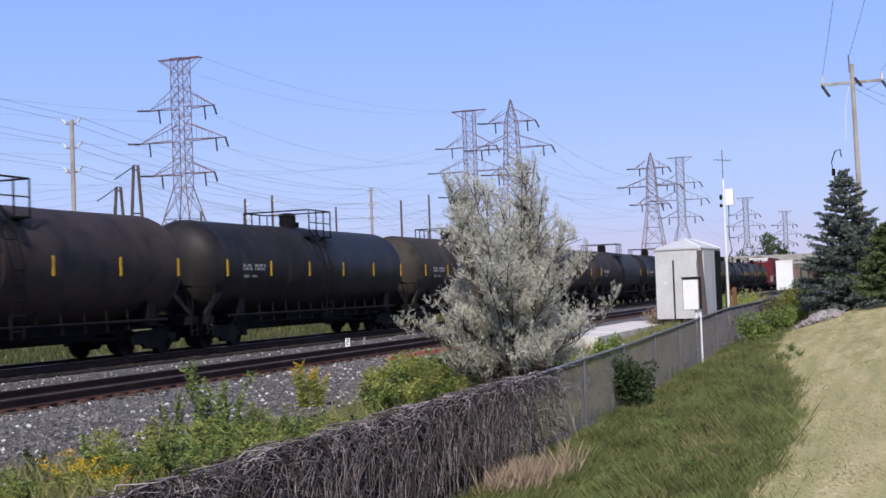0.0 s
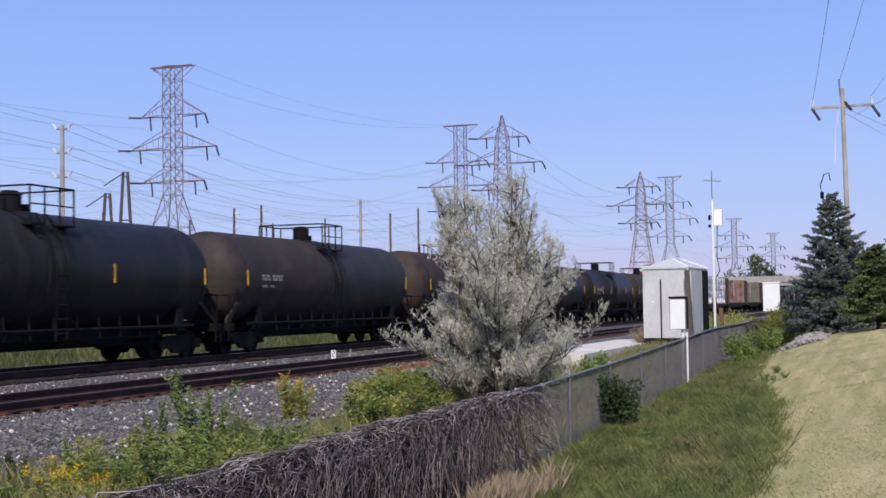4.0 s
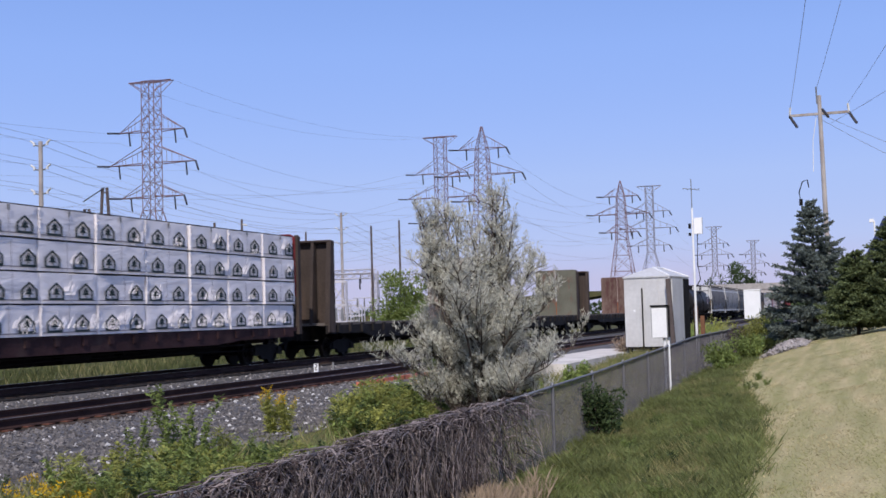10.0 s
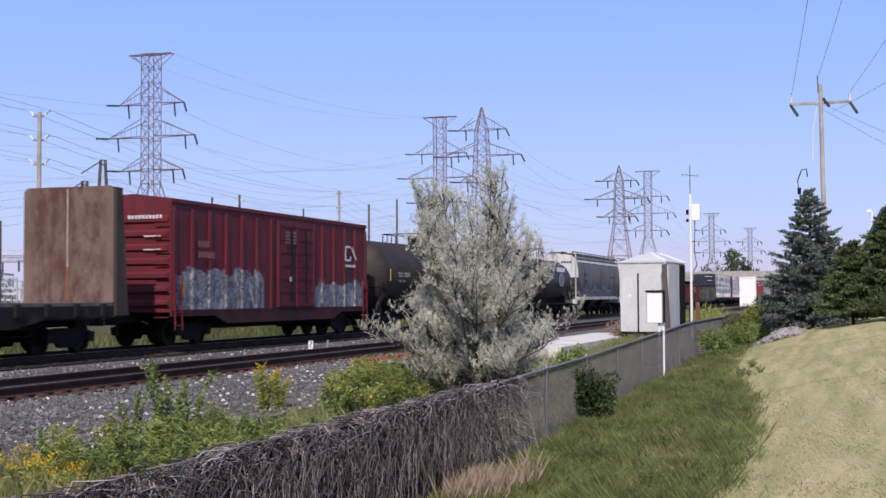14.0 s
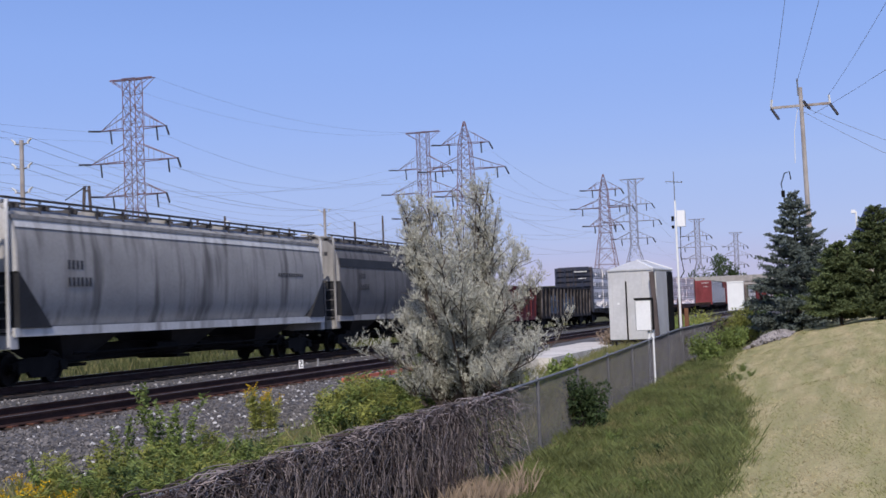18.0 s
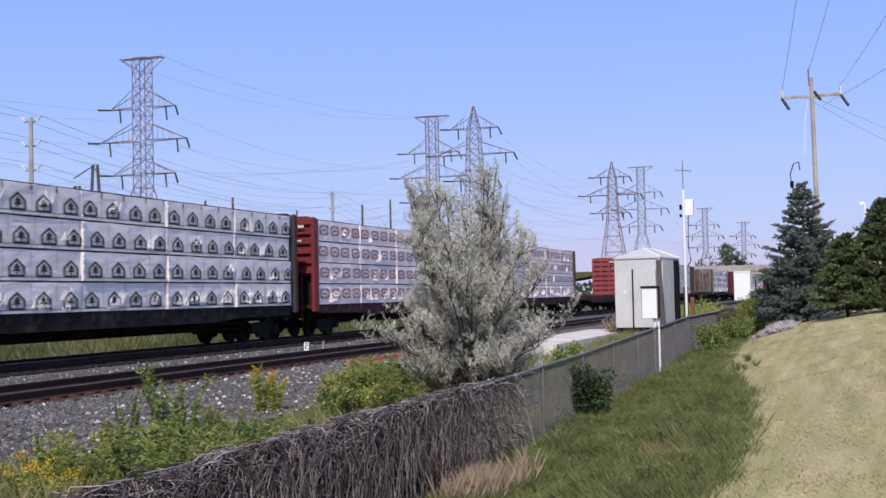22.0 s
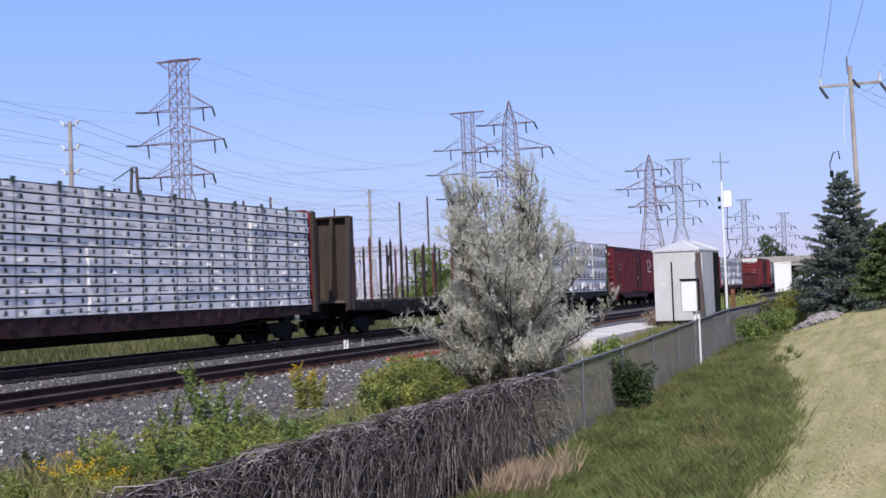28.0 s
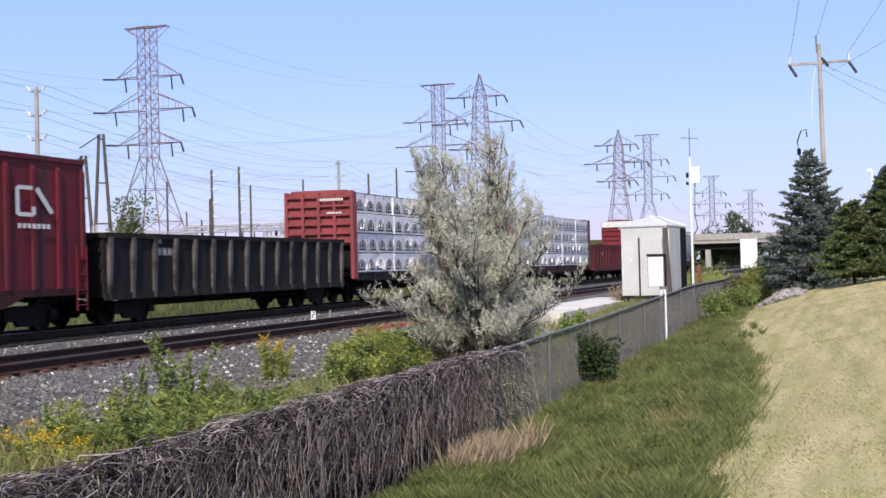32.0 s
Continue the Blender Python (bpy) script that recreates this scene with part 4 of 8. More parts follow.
def box_car(y0, y1, material, label, eave=4.45, graffiti=(), doors=1, white_end=False, mark=None, door_at=0.0):
    car, h = car_root("box_car", label, "boxcar", y0, y1)
    W = 1.47
    body = Mb().prism_y([(-W, 1.05), (W, 1.05), (W, eave), (0, eave + 0.16), (-W, eave)], -h, h)
    body.box(-W - 0.05, W + 0.05, -h, h, eave - 0.12, eave + 0.0)
    shell = part("body", body, material, car)
    sill = Mb()
    for s in (-1, 1):
        x0, x1 = sorted((s * (W - 0.04), s * (W + 0.04)))
        sill.prism_x([(-h, 0.92), (-h, 1.1), (h, 1.1), (h, 0.92), (h - 2.6, 0.92), (h - 3.4, 0.66), (-h + 3.4, 0.66), (-h + 2.6, 0.92)], x0, x1)
    part("side_sill", sill, BOX_SILL, car)
    running_gear(car, h, 1.9, 1.0)
    dw = 1.55 if doors == 1 else 1.5
    da, db = (door_at - dw * doors, door_at + dw * doors)
    ys = [y for y in np.linspace(-h + 0.12, h - 0.12, int(2 * h / 0.98)) if y < da - 0.2 or y > db + 0.2]
    for s in (-1, 1):
        for y in ys:
            rib = Mb().prism_y([(0, 1.1), (s * 0.07, 1.1), (s * 0.07, eave - 0.35), (0, eave - 0.2)], y - 0.07, y + 0.07)
            part("side_post", rib, material, car, at=(s * W, 0, 0))
        for d in range(doors):
            y = da + dw * (2 * d + 1) if doors > 1 else door_at
            wd = dw - 0.04
            dm = Mb().box(*sorted((s * 0.0, s * 0.06)), y - wd, y + wd, 1.15, eave - 0.25)
            door = part("door", dm, material, car, at=(s * W, 0, 0))
            for z in np.linspace(1.25, eave - 0.4, 7):
                part("door_rib", Mb().box(*sorted((s * 0.06, s * 0.085)), y - wd, y + wd, z - 0.05, z + 0.05), material, door)
            for yy in (y - wd + 0.06, y, y + wd - 0.06):
                part("door_stile", Mb().box(*sorted((s * 0.06, s * 0.10)), yy - 0.05, yy + 0.05, 1.15, eave - 0.25), material, door)
            for q in (-0.4, 0.4):
                part("lock_rod", Mb().tube([(s * 0.14, y + q * wd, 1.3), (s * 0.14, y + q * wd, eave - 0.5)], 0.03, 5), UNDER, door)
            part("lock_handle", Mb().box(*sorted((s * 0.1, s * 0.16)), y - wd * 0.4 - 0.06, y - wd * 0.4 + 0.06, 2.05, 2.22), GREY_LETTER, door)
    for s in (-1, 1):
        for z in np.arange(1.3, eave - 0.3, 0.42):
            er = Mb().prism_x([(0, z - 0.12), (s * 0.07, z - 0.06), (s * 0.07, z + 0.06), (0, z + 0.12)], -W + 0.08, W - 0.08)
            part("end_rib", er, material, car, at=(0, s * h, 0))
    for ya_, yb_ in ((-h + 0.08, -h + 0.5), (h - 0.5, h - 0.08)):
        lad = Mb()
        ladder(lad, W + 0.09, ya_, yb_, 0.5, 2.2)
        part("corner_ladder", lad, material, car)
    for z in np.arange(0.9, eave - 0.5, 0.4):
        part("end_grab_iron", Mb().box(W - 0.5, W - 0.02, -h - 0.13, -h - 0.10, z - 0.015, z + 0.015), material, car)
    rf = Mb()
    for y in np.arange(-h + 0.3, h, 1.15):
        rf.prism_y([(-W, eave + 0.01), (W, eave + 0.01), (0, eave + 0.19)], y - 0.03, y + 0.03)
    part("roof_seams", rf, SILL, car)
    if white_end:
        we = Mb().box(-W, W, -h - 0.085, -h - 0.002, eave - 0.52, eave - 0.0)
        part("white_end_band", we, WHITE_PAINT, car, "white painted top of the end wall")
    lt = Mb()
    for k, w in enumerate((0.18, 0.18, 0.18, 0.18, 0.3, 0.16, 0.16, 0.16, 0.16, 0.16)):
        lt.box(0.05 + k * 0.12, 0.05 + k * 0.12 + 0.065, -h - 0.095, -h - 0.075, eave - 0.60 - (0.12 if white_end else 0), eave - 0.49 - (0.12 if white_end else 0))
    for r, z in enumerate((3.3, 2.9)):
        for k in range(5):
            lt.box(0.6 + k * 0.12, 0.68 + k * 0.12, -h - 0.095, -h - 0.075, z, z + 0.045)
    part("end_lettering", lt, WHITE_PAINT, car, "white lettering marks")["kind"] = "stuff"
    sl = Mb()
    bars(sl, W + 0.075, -h + 1.5, 3.05, 0.19, [0.10] * 4, 0.08)
    bars(sl, W + 0.075, -h + 1.5, 2.72, 0.19, [0.10] * 6, 0.08)
    bars(sl, W + 0.105, door_at - 1.0, 3.75, 0.08, [0.5, 0.3], 0.08, 4)
    part("side_lettering", sl, RED_LETTER, car)["kind"] = "stuff"
    if mark is not None:
        ym, zm, sc = mark
        sz = sc * 0.66
        mk = Mb()
        x = W + 0.08
        def stroke(pts, w):
            for (a, b), (c, d) in zip(pts[:-1], pts[1:]):
                L = math.hypot(c - a, d - b)
                nx_, ny_ = -(d - b) / L * w, (c - a) / L * w
                mk.quad((x, ym + (a - nx_) * sc, zm + (b - ny_) * sz), (x, ym + (c - nx_) * sc, zm + (d - ny_) * sz),
                        (x, ym + (c + nx_) * sc, zm + (d + ny_) * sz), (x, ym + (a + nx_) * sc, zm + (b + ny_) * sz))
        stroke([(0.6, 1.0), (0.0, 1.0), (0.0, 0.0), (0.62, 0.0), (0.62, 0.3)], 0.075)
        stroke([(0.75, 1.0), (1.35, 0.08)], 0.09)
        for k in range(7):
            mk.box(x - 0.004, x + 0.004, ym + k * 0.19 * sc, ym + (k * 0.19 + 0.12) * sc, zm - 0.34 * sc, zm - 0.22 * sc)
        part("painted_emblem", mk, WHITE_PAINT, car, "white painted emblem strokes")
    for a, b, z1, mtl in graffiti:
        rnd = random.Random(int(a * 10) + 5)
        y = a
        runs = [(a, min(b, da - 0.15), 0.005)] if a < da - 0.15 else []
        runs += [(max(a, db + 0.15), b, 0.005)] if b > db + 0.15 else []
        for ra, rb_, off in runs:
            line, y = [], ra
            while y < rb_:
                w = rnd.uniform(0.15, 0.4)
                zt = z1 + rnd.uniform(-0.22, 0.15)
                line += [(y, zt), (min(rb_, y + w * 0.8), zt + rnd.uniform(-0.05, 0.05))]
                y += w
            g = Mb()
            for (ya_, za_), (yb_, zb_) in zip(line[:-1], line[1:]):
                g.quad((W + off, ya_, 1.12), (W + off, yb_, 1.12), (W + off, yb_, zb_), (W + off, ya_, za_))
            part("graffiti", g, mtl, car, "sprayed graffiti lettering")
        for yy in ys:
            if a < yy < b:
                zt = z1 + rnd.uniform(-0.15, 0.1)
                part("graffiti", Mb().prism_y([(W + 0.004, 1.12), (W + 0.075, 1.12), (W + 0.075, zt), (W + 0.004, zt)], yy - 0.075, yy + 0.075), mtl, car)
    ref = Mb().box(W + 0.075, W + 0.085, -h + 0.55, -h + 0.65, 1.5, 2.0)
    part("reflector", ref, YELLOW, car)
    return car


def house_print(mb, x, y, z, s):
    """A small dark badge: a roofed outline round a little tree."""
    i = len(mb.v)
    house = ((-0.5, -0.6), (0.5, -0.6), (0.5, 0.1), (0.0, 0.65), (-0.5, 0.1))
    for yy, zz in house:
        mb.v.append((x, y + yy * s * 1.75, z + zz * s))
    for yy, zz in house:
        mb.v.append((x, y + yy * s * 1.3, z + (zz * 0.72 - 0.01) * s))
    for k in range(5):
        mb.f.append((i + k, i + (k + 1) % 5, i + 5 + (k + 1) % 5, i + 5 + k))
    for zb, w, h in ((-0.22, 0.46, 0.34), (0.0, 0.36, 0.34)):
        j = len(mb.v)
        mb.v += [(x, y - w * s, z + zb * s), (x, y + w * s, z + zb * s), (x, y, z + (zb + h) * s)]
        mb.f.append((j, j + 1, j + 2))
    mb.quad((x, y - 0.07 * s, z - 0.42 * s), (x, y + 0.07 * s, z - 0.42 * s), (x, y + 0.07 * s, z - 0.2 * s), (x, y - 0.07 * s, z - 0.2 * s))


def oval_print(mb, x, y, z, s):
    """A dark rectangular frame round an oval ring."""
    def ring(fa, fb, n):
        i = len(mb.v)
        for j in range(n):
            mb.v.append((x, y + fa[j][0] * s, z + fa[j][1] * s))
            mb.v.append((x, y + fb[j][0] * s, z + fb[j][1] * s))
        for j in range(n):
            a, b = i + 2 * j, i + 2 * ((j + 1) % n)
            mb.f.append((a, b, b + 1, a + 1))
    n = 16
    rect = []
    for j in range(n):
        a = 2 * math.pi * (j + 0.5) / n
        c, d = math.cos(a), math.sin(a)
        m = max(abs(c), abs(d))
        rect.append((0.95 * c / m, 0.46 * d / m))
    ell = [(0.80 * math.cos(2 * math.pi * (j + 0.5) / n), 0.36 * math.sin(2 * math.pi * (j + 0.5) / n)) for j in range(n)]
    ell2 = [(0.66 * a, 0.62 * b) for a, b in [(e[0], e[1]) for e in ell]]
    ring(rect, ell, n)
    ring([(e[0] * 0.86, e[1] * 0.80) for e in ell], [(e[0] * 0.81, e[1] * 0.70) for e in ell], n)
    mb.quad((x, y - 0.42 * s, z - 0.09 * s), (x, y + 0.42 * s, z - 0.09 * s), (x, y + 0.42 * s, z + 0.07 * s), (x, y - 0.42 * s, z + 0.07 * s))


def bundle_mesh(L, H, D, wrap, seed):
    """One wrapped lumber package: sagging, creased outer face; x from -D to 0."""
    rnd = np.random.default_rng(seed)
    ny, nz = max(8, int(L / 0.12)), 8
    mb = Mb()
    for k in range(nz + 1):
        for j in range(ny + 1):
            y, z = L * j / ny, H * k / nz
            e = 0.0 if (0 < j < ny) else -0.02
            u, v = y * 0.7 + z * 0.7, z * 0.7 - y * 0.7
            bulge = 0.016 * noise.noise((y * 1.3 + seed * 7.1, z * 2.2, seed * 3.3)) + 0.022 * noise.noise((u * 1.1 + seed * 3.7, v * 4.5, seed)) * max(0.0, noise.noise((y * 0.8, z * 0.8, seed * 5.1)) + 0.3) + e
            zz = z + (0.02 * noise.noise((y * 1.1, seed * 2.0, k)) if k == nz else 0)
            mb.v.append((bulge, y, zz))
    for k in range(nz):
        for j in range(ny):
            a = k * (ny + 1) + j
            mb.f.append((a, a + 1, a + ny + 2, a + ny + 1))
    i = len(mb.v)
    mb.v += [(-D, 0, 0), (-D, L, 0), (-D, L, H), (-D, 0, H)]
    lo = [j for j in range(ny + 1)]
    hi = [nz * (ny + 1) + j for j in range(ny + 1)]
    mb.f.append(tuple(hi) + (i + 2, i + 3))
    mb.f.append(tuple(lo[::-1]) + (i, i + 1))
    mb.f.append(tuple([k * (ny + 1) for k in range(nz + 1)]) + (i + 3, i))
    mb.f.append(tuple([k * (ny + 1) + ny for k in range(nz, -1, -1)]) + (i + 1, i + 2))
    mb.f.append((i, i + 3, i + 2, i + 1))
    return mb.mesh("lumber_pack", wrap, True)


BUNDLES = {}


def center_beam(y0, y1, paint, label, wrap, print_kind, cols=5, rows=4, ragged=False, frame_paint=None, full=False):
    """A centre-beam flatcar with a full load of wrapped lumber."""
    car, h = car_root("centerbeam_flatcar", label, "flatcar", y0, y1)
    W, top = 1.5, 4.6
    sill = Mb()
    for s in (-1, 1):
        x0, x1 = sorted((s * 1.30, s * 1.42))
        sill.prism_x([(-h + 0.4, 0.92), (-h + 0.4, 1.22), (h - 0.4, 1.22), (h - 0.4, 0.92), (h - 4.5, 0.88), (h - 6, 0.78), (-h + 6, 0.78), (-h + 4.5, 0.88)], x0, x1)
        for y in np.arange(-h + 1.2, h - 1, 1.2):
            sill.box(*sorted((s * 1.40, s * 1.46)), y - 0.1, y + 0.1, 0.98, 1.2)
    sill.box(-1.42, 1.42, -h, h, 1.12, 1.24)
    sill.box(-0.3, 0.3, -h, h, 0.72, 1.15)
    part("deck", sill, CB_DECK if paint is CB_RED else SILL, car)
    running_gear(car, h, 1.9, 0.9)
    beam = Mb().box(-0.08, 0.08, -h + 0.3, h - 0.3, top - 0.3, top - 0.02)
    for y in np.linspace(-h + 0.6, h - 0.6, 16):
        beam.box(-0.09, 0.09, y - 0.08, y + 0.08, 1.24, top - 0.1)
    for y in np.linspace(-h + 0.6, h - 0.6, 24):
        beam.tube([(0, y, top - 0.05), (0, y, top + 0.06)], 0.035, 5)
    part("centre_beam", beam, paint, car)
    for s in (-1, 1):
        bh = Mb()
        ya, yb = sorted((s * h, s * (h - 0.16)))
        zb = 1.25 if full else 2.35
        bh.box(-1.42, 1.42, ya, yb, zb, top - 0.12)
        bh.prism_y([(-1.42, top - 0.12), (1.42, top - 0.12), (1.2, top + 0.02), (-1.2, top + 0.02)], ya, yb)
        plate = part("bulkhead", bh, paint, car)
        # added dark sheet paints the shade inside the open lower end
        if not full:
            part("lower_shade_sheet", Mb().box(-1.38, 1.38, *sorted((s * (h - 0.2), s * (h - 0.3))), 1.25, 2.36), UNDER, plate, "dark sheet standing for shade in the open lower end")
        yo, yi = sorted((s * h, s * (h + 0.12)))
        for z in np.linspace(zb + 0.15, top - 0.25, 8 if full else 6):
            part("bulkhead_rib", Mb().box(-1.38, 1.38, yo, yi, z - 0.045, z + 0.045), paint, plate)
        for x in (-0.7, 0.0, 0.7):
            part("bulkhead_stiffener", Mb().box(x - 0.06, x + 0.06, yo, yi + (0.01 if s > 0 else 0), zb, top - 0.1), paint, plate)
        ya2, yb2 = sorted((s * (h + 0.10), s * (h - (0.12 if s > 0 else 0.30))))
        for x in (-1.45, 1.45):
            st = Mb().prism_x([(ya2, 1.0), (yb2, 1.0), (yb2, top - 0.1), (ya2 + 0.03, top - 0.02), (ya2, top - 0.1)], x - 0.07, x + 0.07)
            part("corner_post", st, BH_BROWN if s > 0 else (frame_paint or paint), car)
    lad = Mb()
    ladder(lad, 1.0, -h - 0.15, -h - 0.14, 0.6, 2.3)
    part("end_ladder", lad, paint, car)
    if print_kind != "ladder":
        lt = Mb()
        for k in range(8):
            lt.box(0.1 + k * 0.13, 0.2 + k * 0.13, -h - 0.155, -h - 0.145, top - 0.42, top - 0.32)
        for k in range(5):
            lt.box(0.4 + k * 0.13, 0.5 + k * 0.13, -h - 0.155, -h - 0.145, top - 0.95, top - 0.88)
        part("end_lettering", lt, WHITE_PAINT, car)["kind"] = "stuff"
    L = 2 * (h - 0.34)
    bl, bh_ = L / cols, (top - 0.06 - 1.27) / rows
    rnd = random.Random(int(y0))
    for r in range(rows):
        for c in range(cols):
            if ragged and r >= rows - 3 and c == cols - 1:
                continue
            key = (wrap.name, cols, rows, rnd.randrange(6))
            if key not in BUNDLES:
                BUNDLES[key] = bundle_mesh(bl - 0.05, bh_ - 0.05, 1.30, wrap, len(BUNDLES) + 1)
            b = part("lumber_pack", BUNDLES[key], wrap, car, at=(1.46 + rnd.uniform(-0.04, 0.02), -h + 0.34 + c * bl + 0.025 + rnd.uniform(-0.02, 0.02), 1.26 + r * bh_))
            pr = Mb()
            if print_kind == "house":
                n = max(2, round(bl / 1.15))
                seam, off = Mb(), rnd.uniform(-0.15, 0.15)
                for k in range(n):
                    yy = min(max(bl * (k + 0.5) / n + off + rnd.uniform(-0.05, 0.05), 0.3), bl - 0.35)
                    house_print(pr, 0.036, yy, bh_ * 0.37, 0.37)
                    ys_ = yy + bl * 0.5 / n
                    if ys_ < bl - 0.12:
                        seam.quad((0.03, ys_, 0.03), (0.03, ys_ + 0.02, 0.03), (0.03, ys_ + 0.02, bh_ - 0.07), (0.03, ys_, bh_ - 0.07))
                        if r == rows - 1:
                            pr.quad((0.037, ys_ - 0.03, bh_ - 0.2), (0.037, ys_ + 0.04, bh_ - 0.2), (0.037, ys_ + 0.03, bh_ - 0.05), (0.037, ys_ - 0.02, bh_ - 0.05))
                seam.quad((0.029, 0.05, bh_ * 0.085), (0.029, bl - 0.12, bh_ * 0.085), (0.029, bl - 0.12, bh_ * 0.12), (0.029, 0.05, bh_ * 0.12))
                part("printed_line", seam, WRAP_SEAM, b, "grey printed seam lines")["kind"] = "stuff"
            elif print_kind == "oval":
                n = max(2, round(bl / 1.2))
                for k in range(n):
                    oval_print(pr, 0.036, min(max(bl * (k + 0.5) / n + rnd.uniform(-0.06, 0.06), 0.46), bl - 0.5), bh_ * 0.5, 0.43)
            else:
                n = max(2, round(bl / 0.75))
                for k in range(n):
                    yy = bl * (k + 0.5) / n + rnd.uniform(-0.1, 0.1)
                    zz = bh_ * 0.45
                    pr.quad((0.034, yy - 0.07, zz - 0.06), (0.034, yy + 0.07, zz - 0.06), (0.034, yy + 0.05, zz + 0.06), (0.034, yy - 0.04, zz + 0.07))
                    if rnd.random() < 0.3:
                        pr.quad((0.034, yy + 0.12, zz - 0.05), (0.034, yy + 0.4, zz - 0.05), (0.034, yy + 0.4, zz - 0.03), (0.034, yy + 0.12, zz - 0.03))
            part("printed_badge", pr, PRINT_PLUM if print_kind == "oval" else PRINT_DARK, b, "dark printed badge marks")["kind"] = "stuff"
            if rnd.random() < (0.75 if rows < 8 else 0.25):
                fold = Mb()
                y_, z_ = rnd.uniform(-0.01, 0.02), 0.0
                while z_ < bh_ - 0.08:
                    q = rnd.uniform(0.06, 0.16)
                    e = rnd.uniform(0.015, 0.06)
                    fold.prism_y([(-0.03, z_), (0.02, z_), (e, z_ + q * 0.6), (0.01, min(z_ + q, bh_ - 0.05)), (-0.03, min(z_ + q, bh_ - 0.05))], y_, y_ + rnd.uniform(0.03, 0.07))
                    z_ += q
                part("wrap_fold", fold, wrap, b, "crumpled folded wrap end")
            for _ in range((7 if r == 0 else 2) if rows < 8 else 1):
                if rnd.random() < (0.8 if r == 0 else 0.45):
                    y_ = rnd.uniform(0.2, bl - 0.5)
                    z_, w_ = rnd.uniform(0.06, 0.4) * bh_, rnd.uniform(0.3, 0.65)
                    cr = Mb()
                    lift = min(w_ * bh_ * 1.3, bh_ - 0.07 - z_)
                    for k in range(4):
                        o = (0.09 + 0.05 * rnd.random()) * k * (1 if rows < 8 else 0.6)
                        rise = lift * rnd.uniform(0.55, 1.0)
                        cr.v += [(0.02, y_ + o, z_), (0.05, y_ + o + 0.016, z_ + 0.01), (0.02, y_ + o + 0.036, z_), (0.026, y_ + o + rise * 0.75, z_ + rise)]
                        i_ = len(cr.v) - 4
                        cr.f += [(i_, i_ + 1, i_ + 3), (i_ + 1, i_ + 2, i_ + 3)]
                    part("wrap_crease", cr, wrap, b, "slanting crease in the wrap")
        fars = Mb().box(-1.47, -0.12, -h + 0.34, h - 0.34, 1.26 + r * bh_, 1.26 + (r + 1) * bh_ - 0.03)
        part("far_pack_row", fars, wrap, car)
        # dark filler strip paints the shadow in the gap above each row
        strip = Mb().box(0.2, 1.38, -h + 0.34, h - 0.34, 1.255 + (r + 1) * bh_ - 0.05, 1.255 + (r + 1) * bh_)
        part("gap_shade_strip", strip, GAP_SHADE, car, "dark strip painted as the shade between pack rows")
    if rows > 8:
        for y in np.arange(-h + 0.9, h - 0.6, 1.75):
            part("tie_strap", Mb().box(1.478, 1.49, y - 0.014, y + 0.014, 1.2, top - 0.06).box(0.1, 1.49, y - 0.014, y + 0.014, top - 0.06, top - 0.045), PRINT_DARK, car, "dark tie-down strap")
            part("strap_knot", Mb().box(1.42, 1.51, y - 0.035, y + 0.035, top - 0.16, top + 0.01), PRINT_DARK, car)
    return car


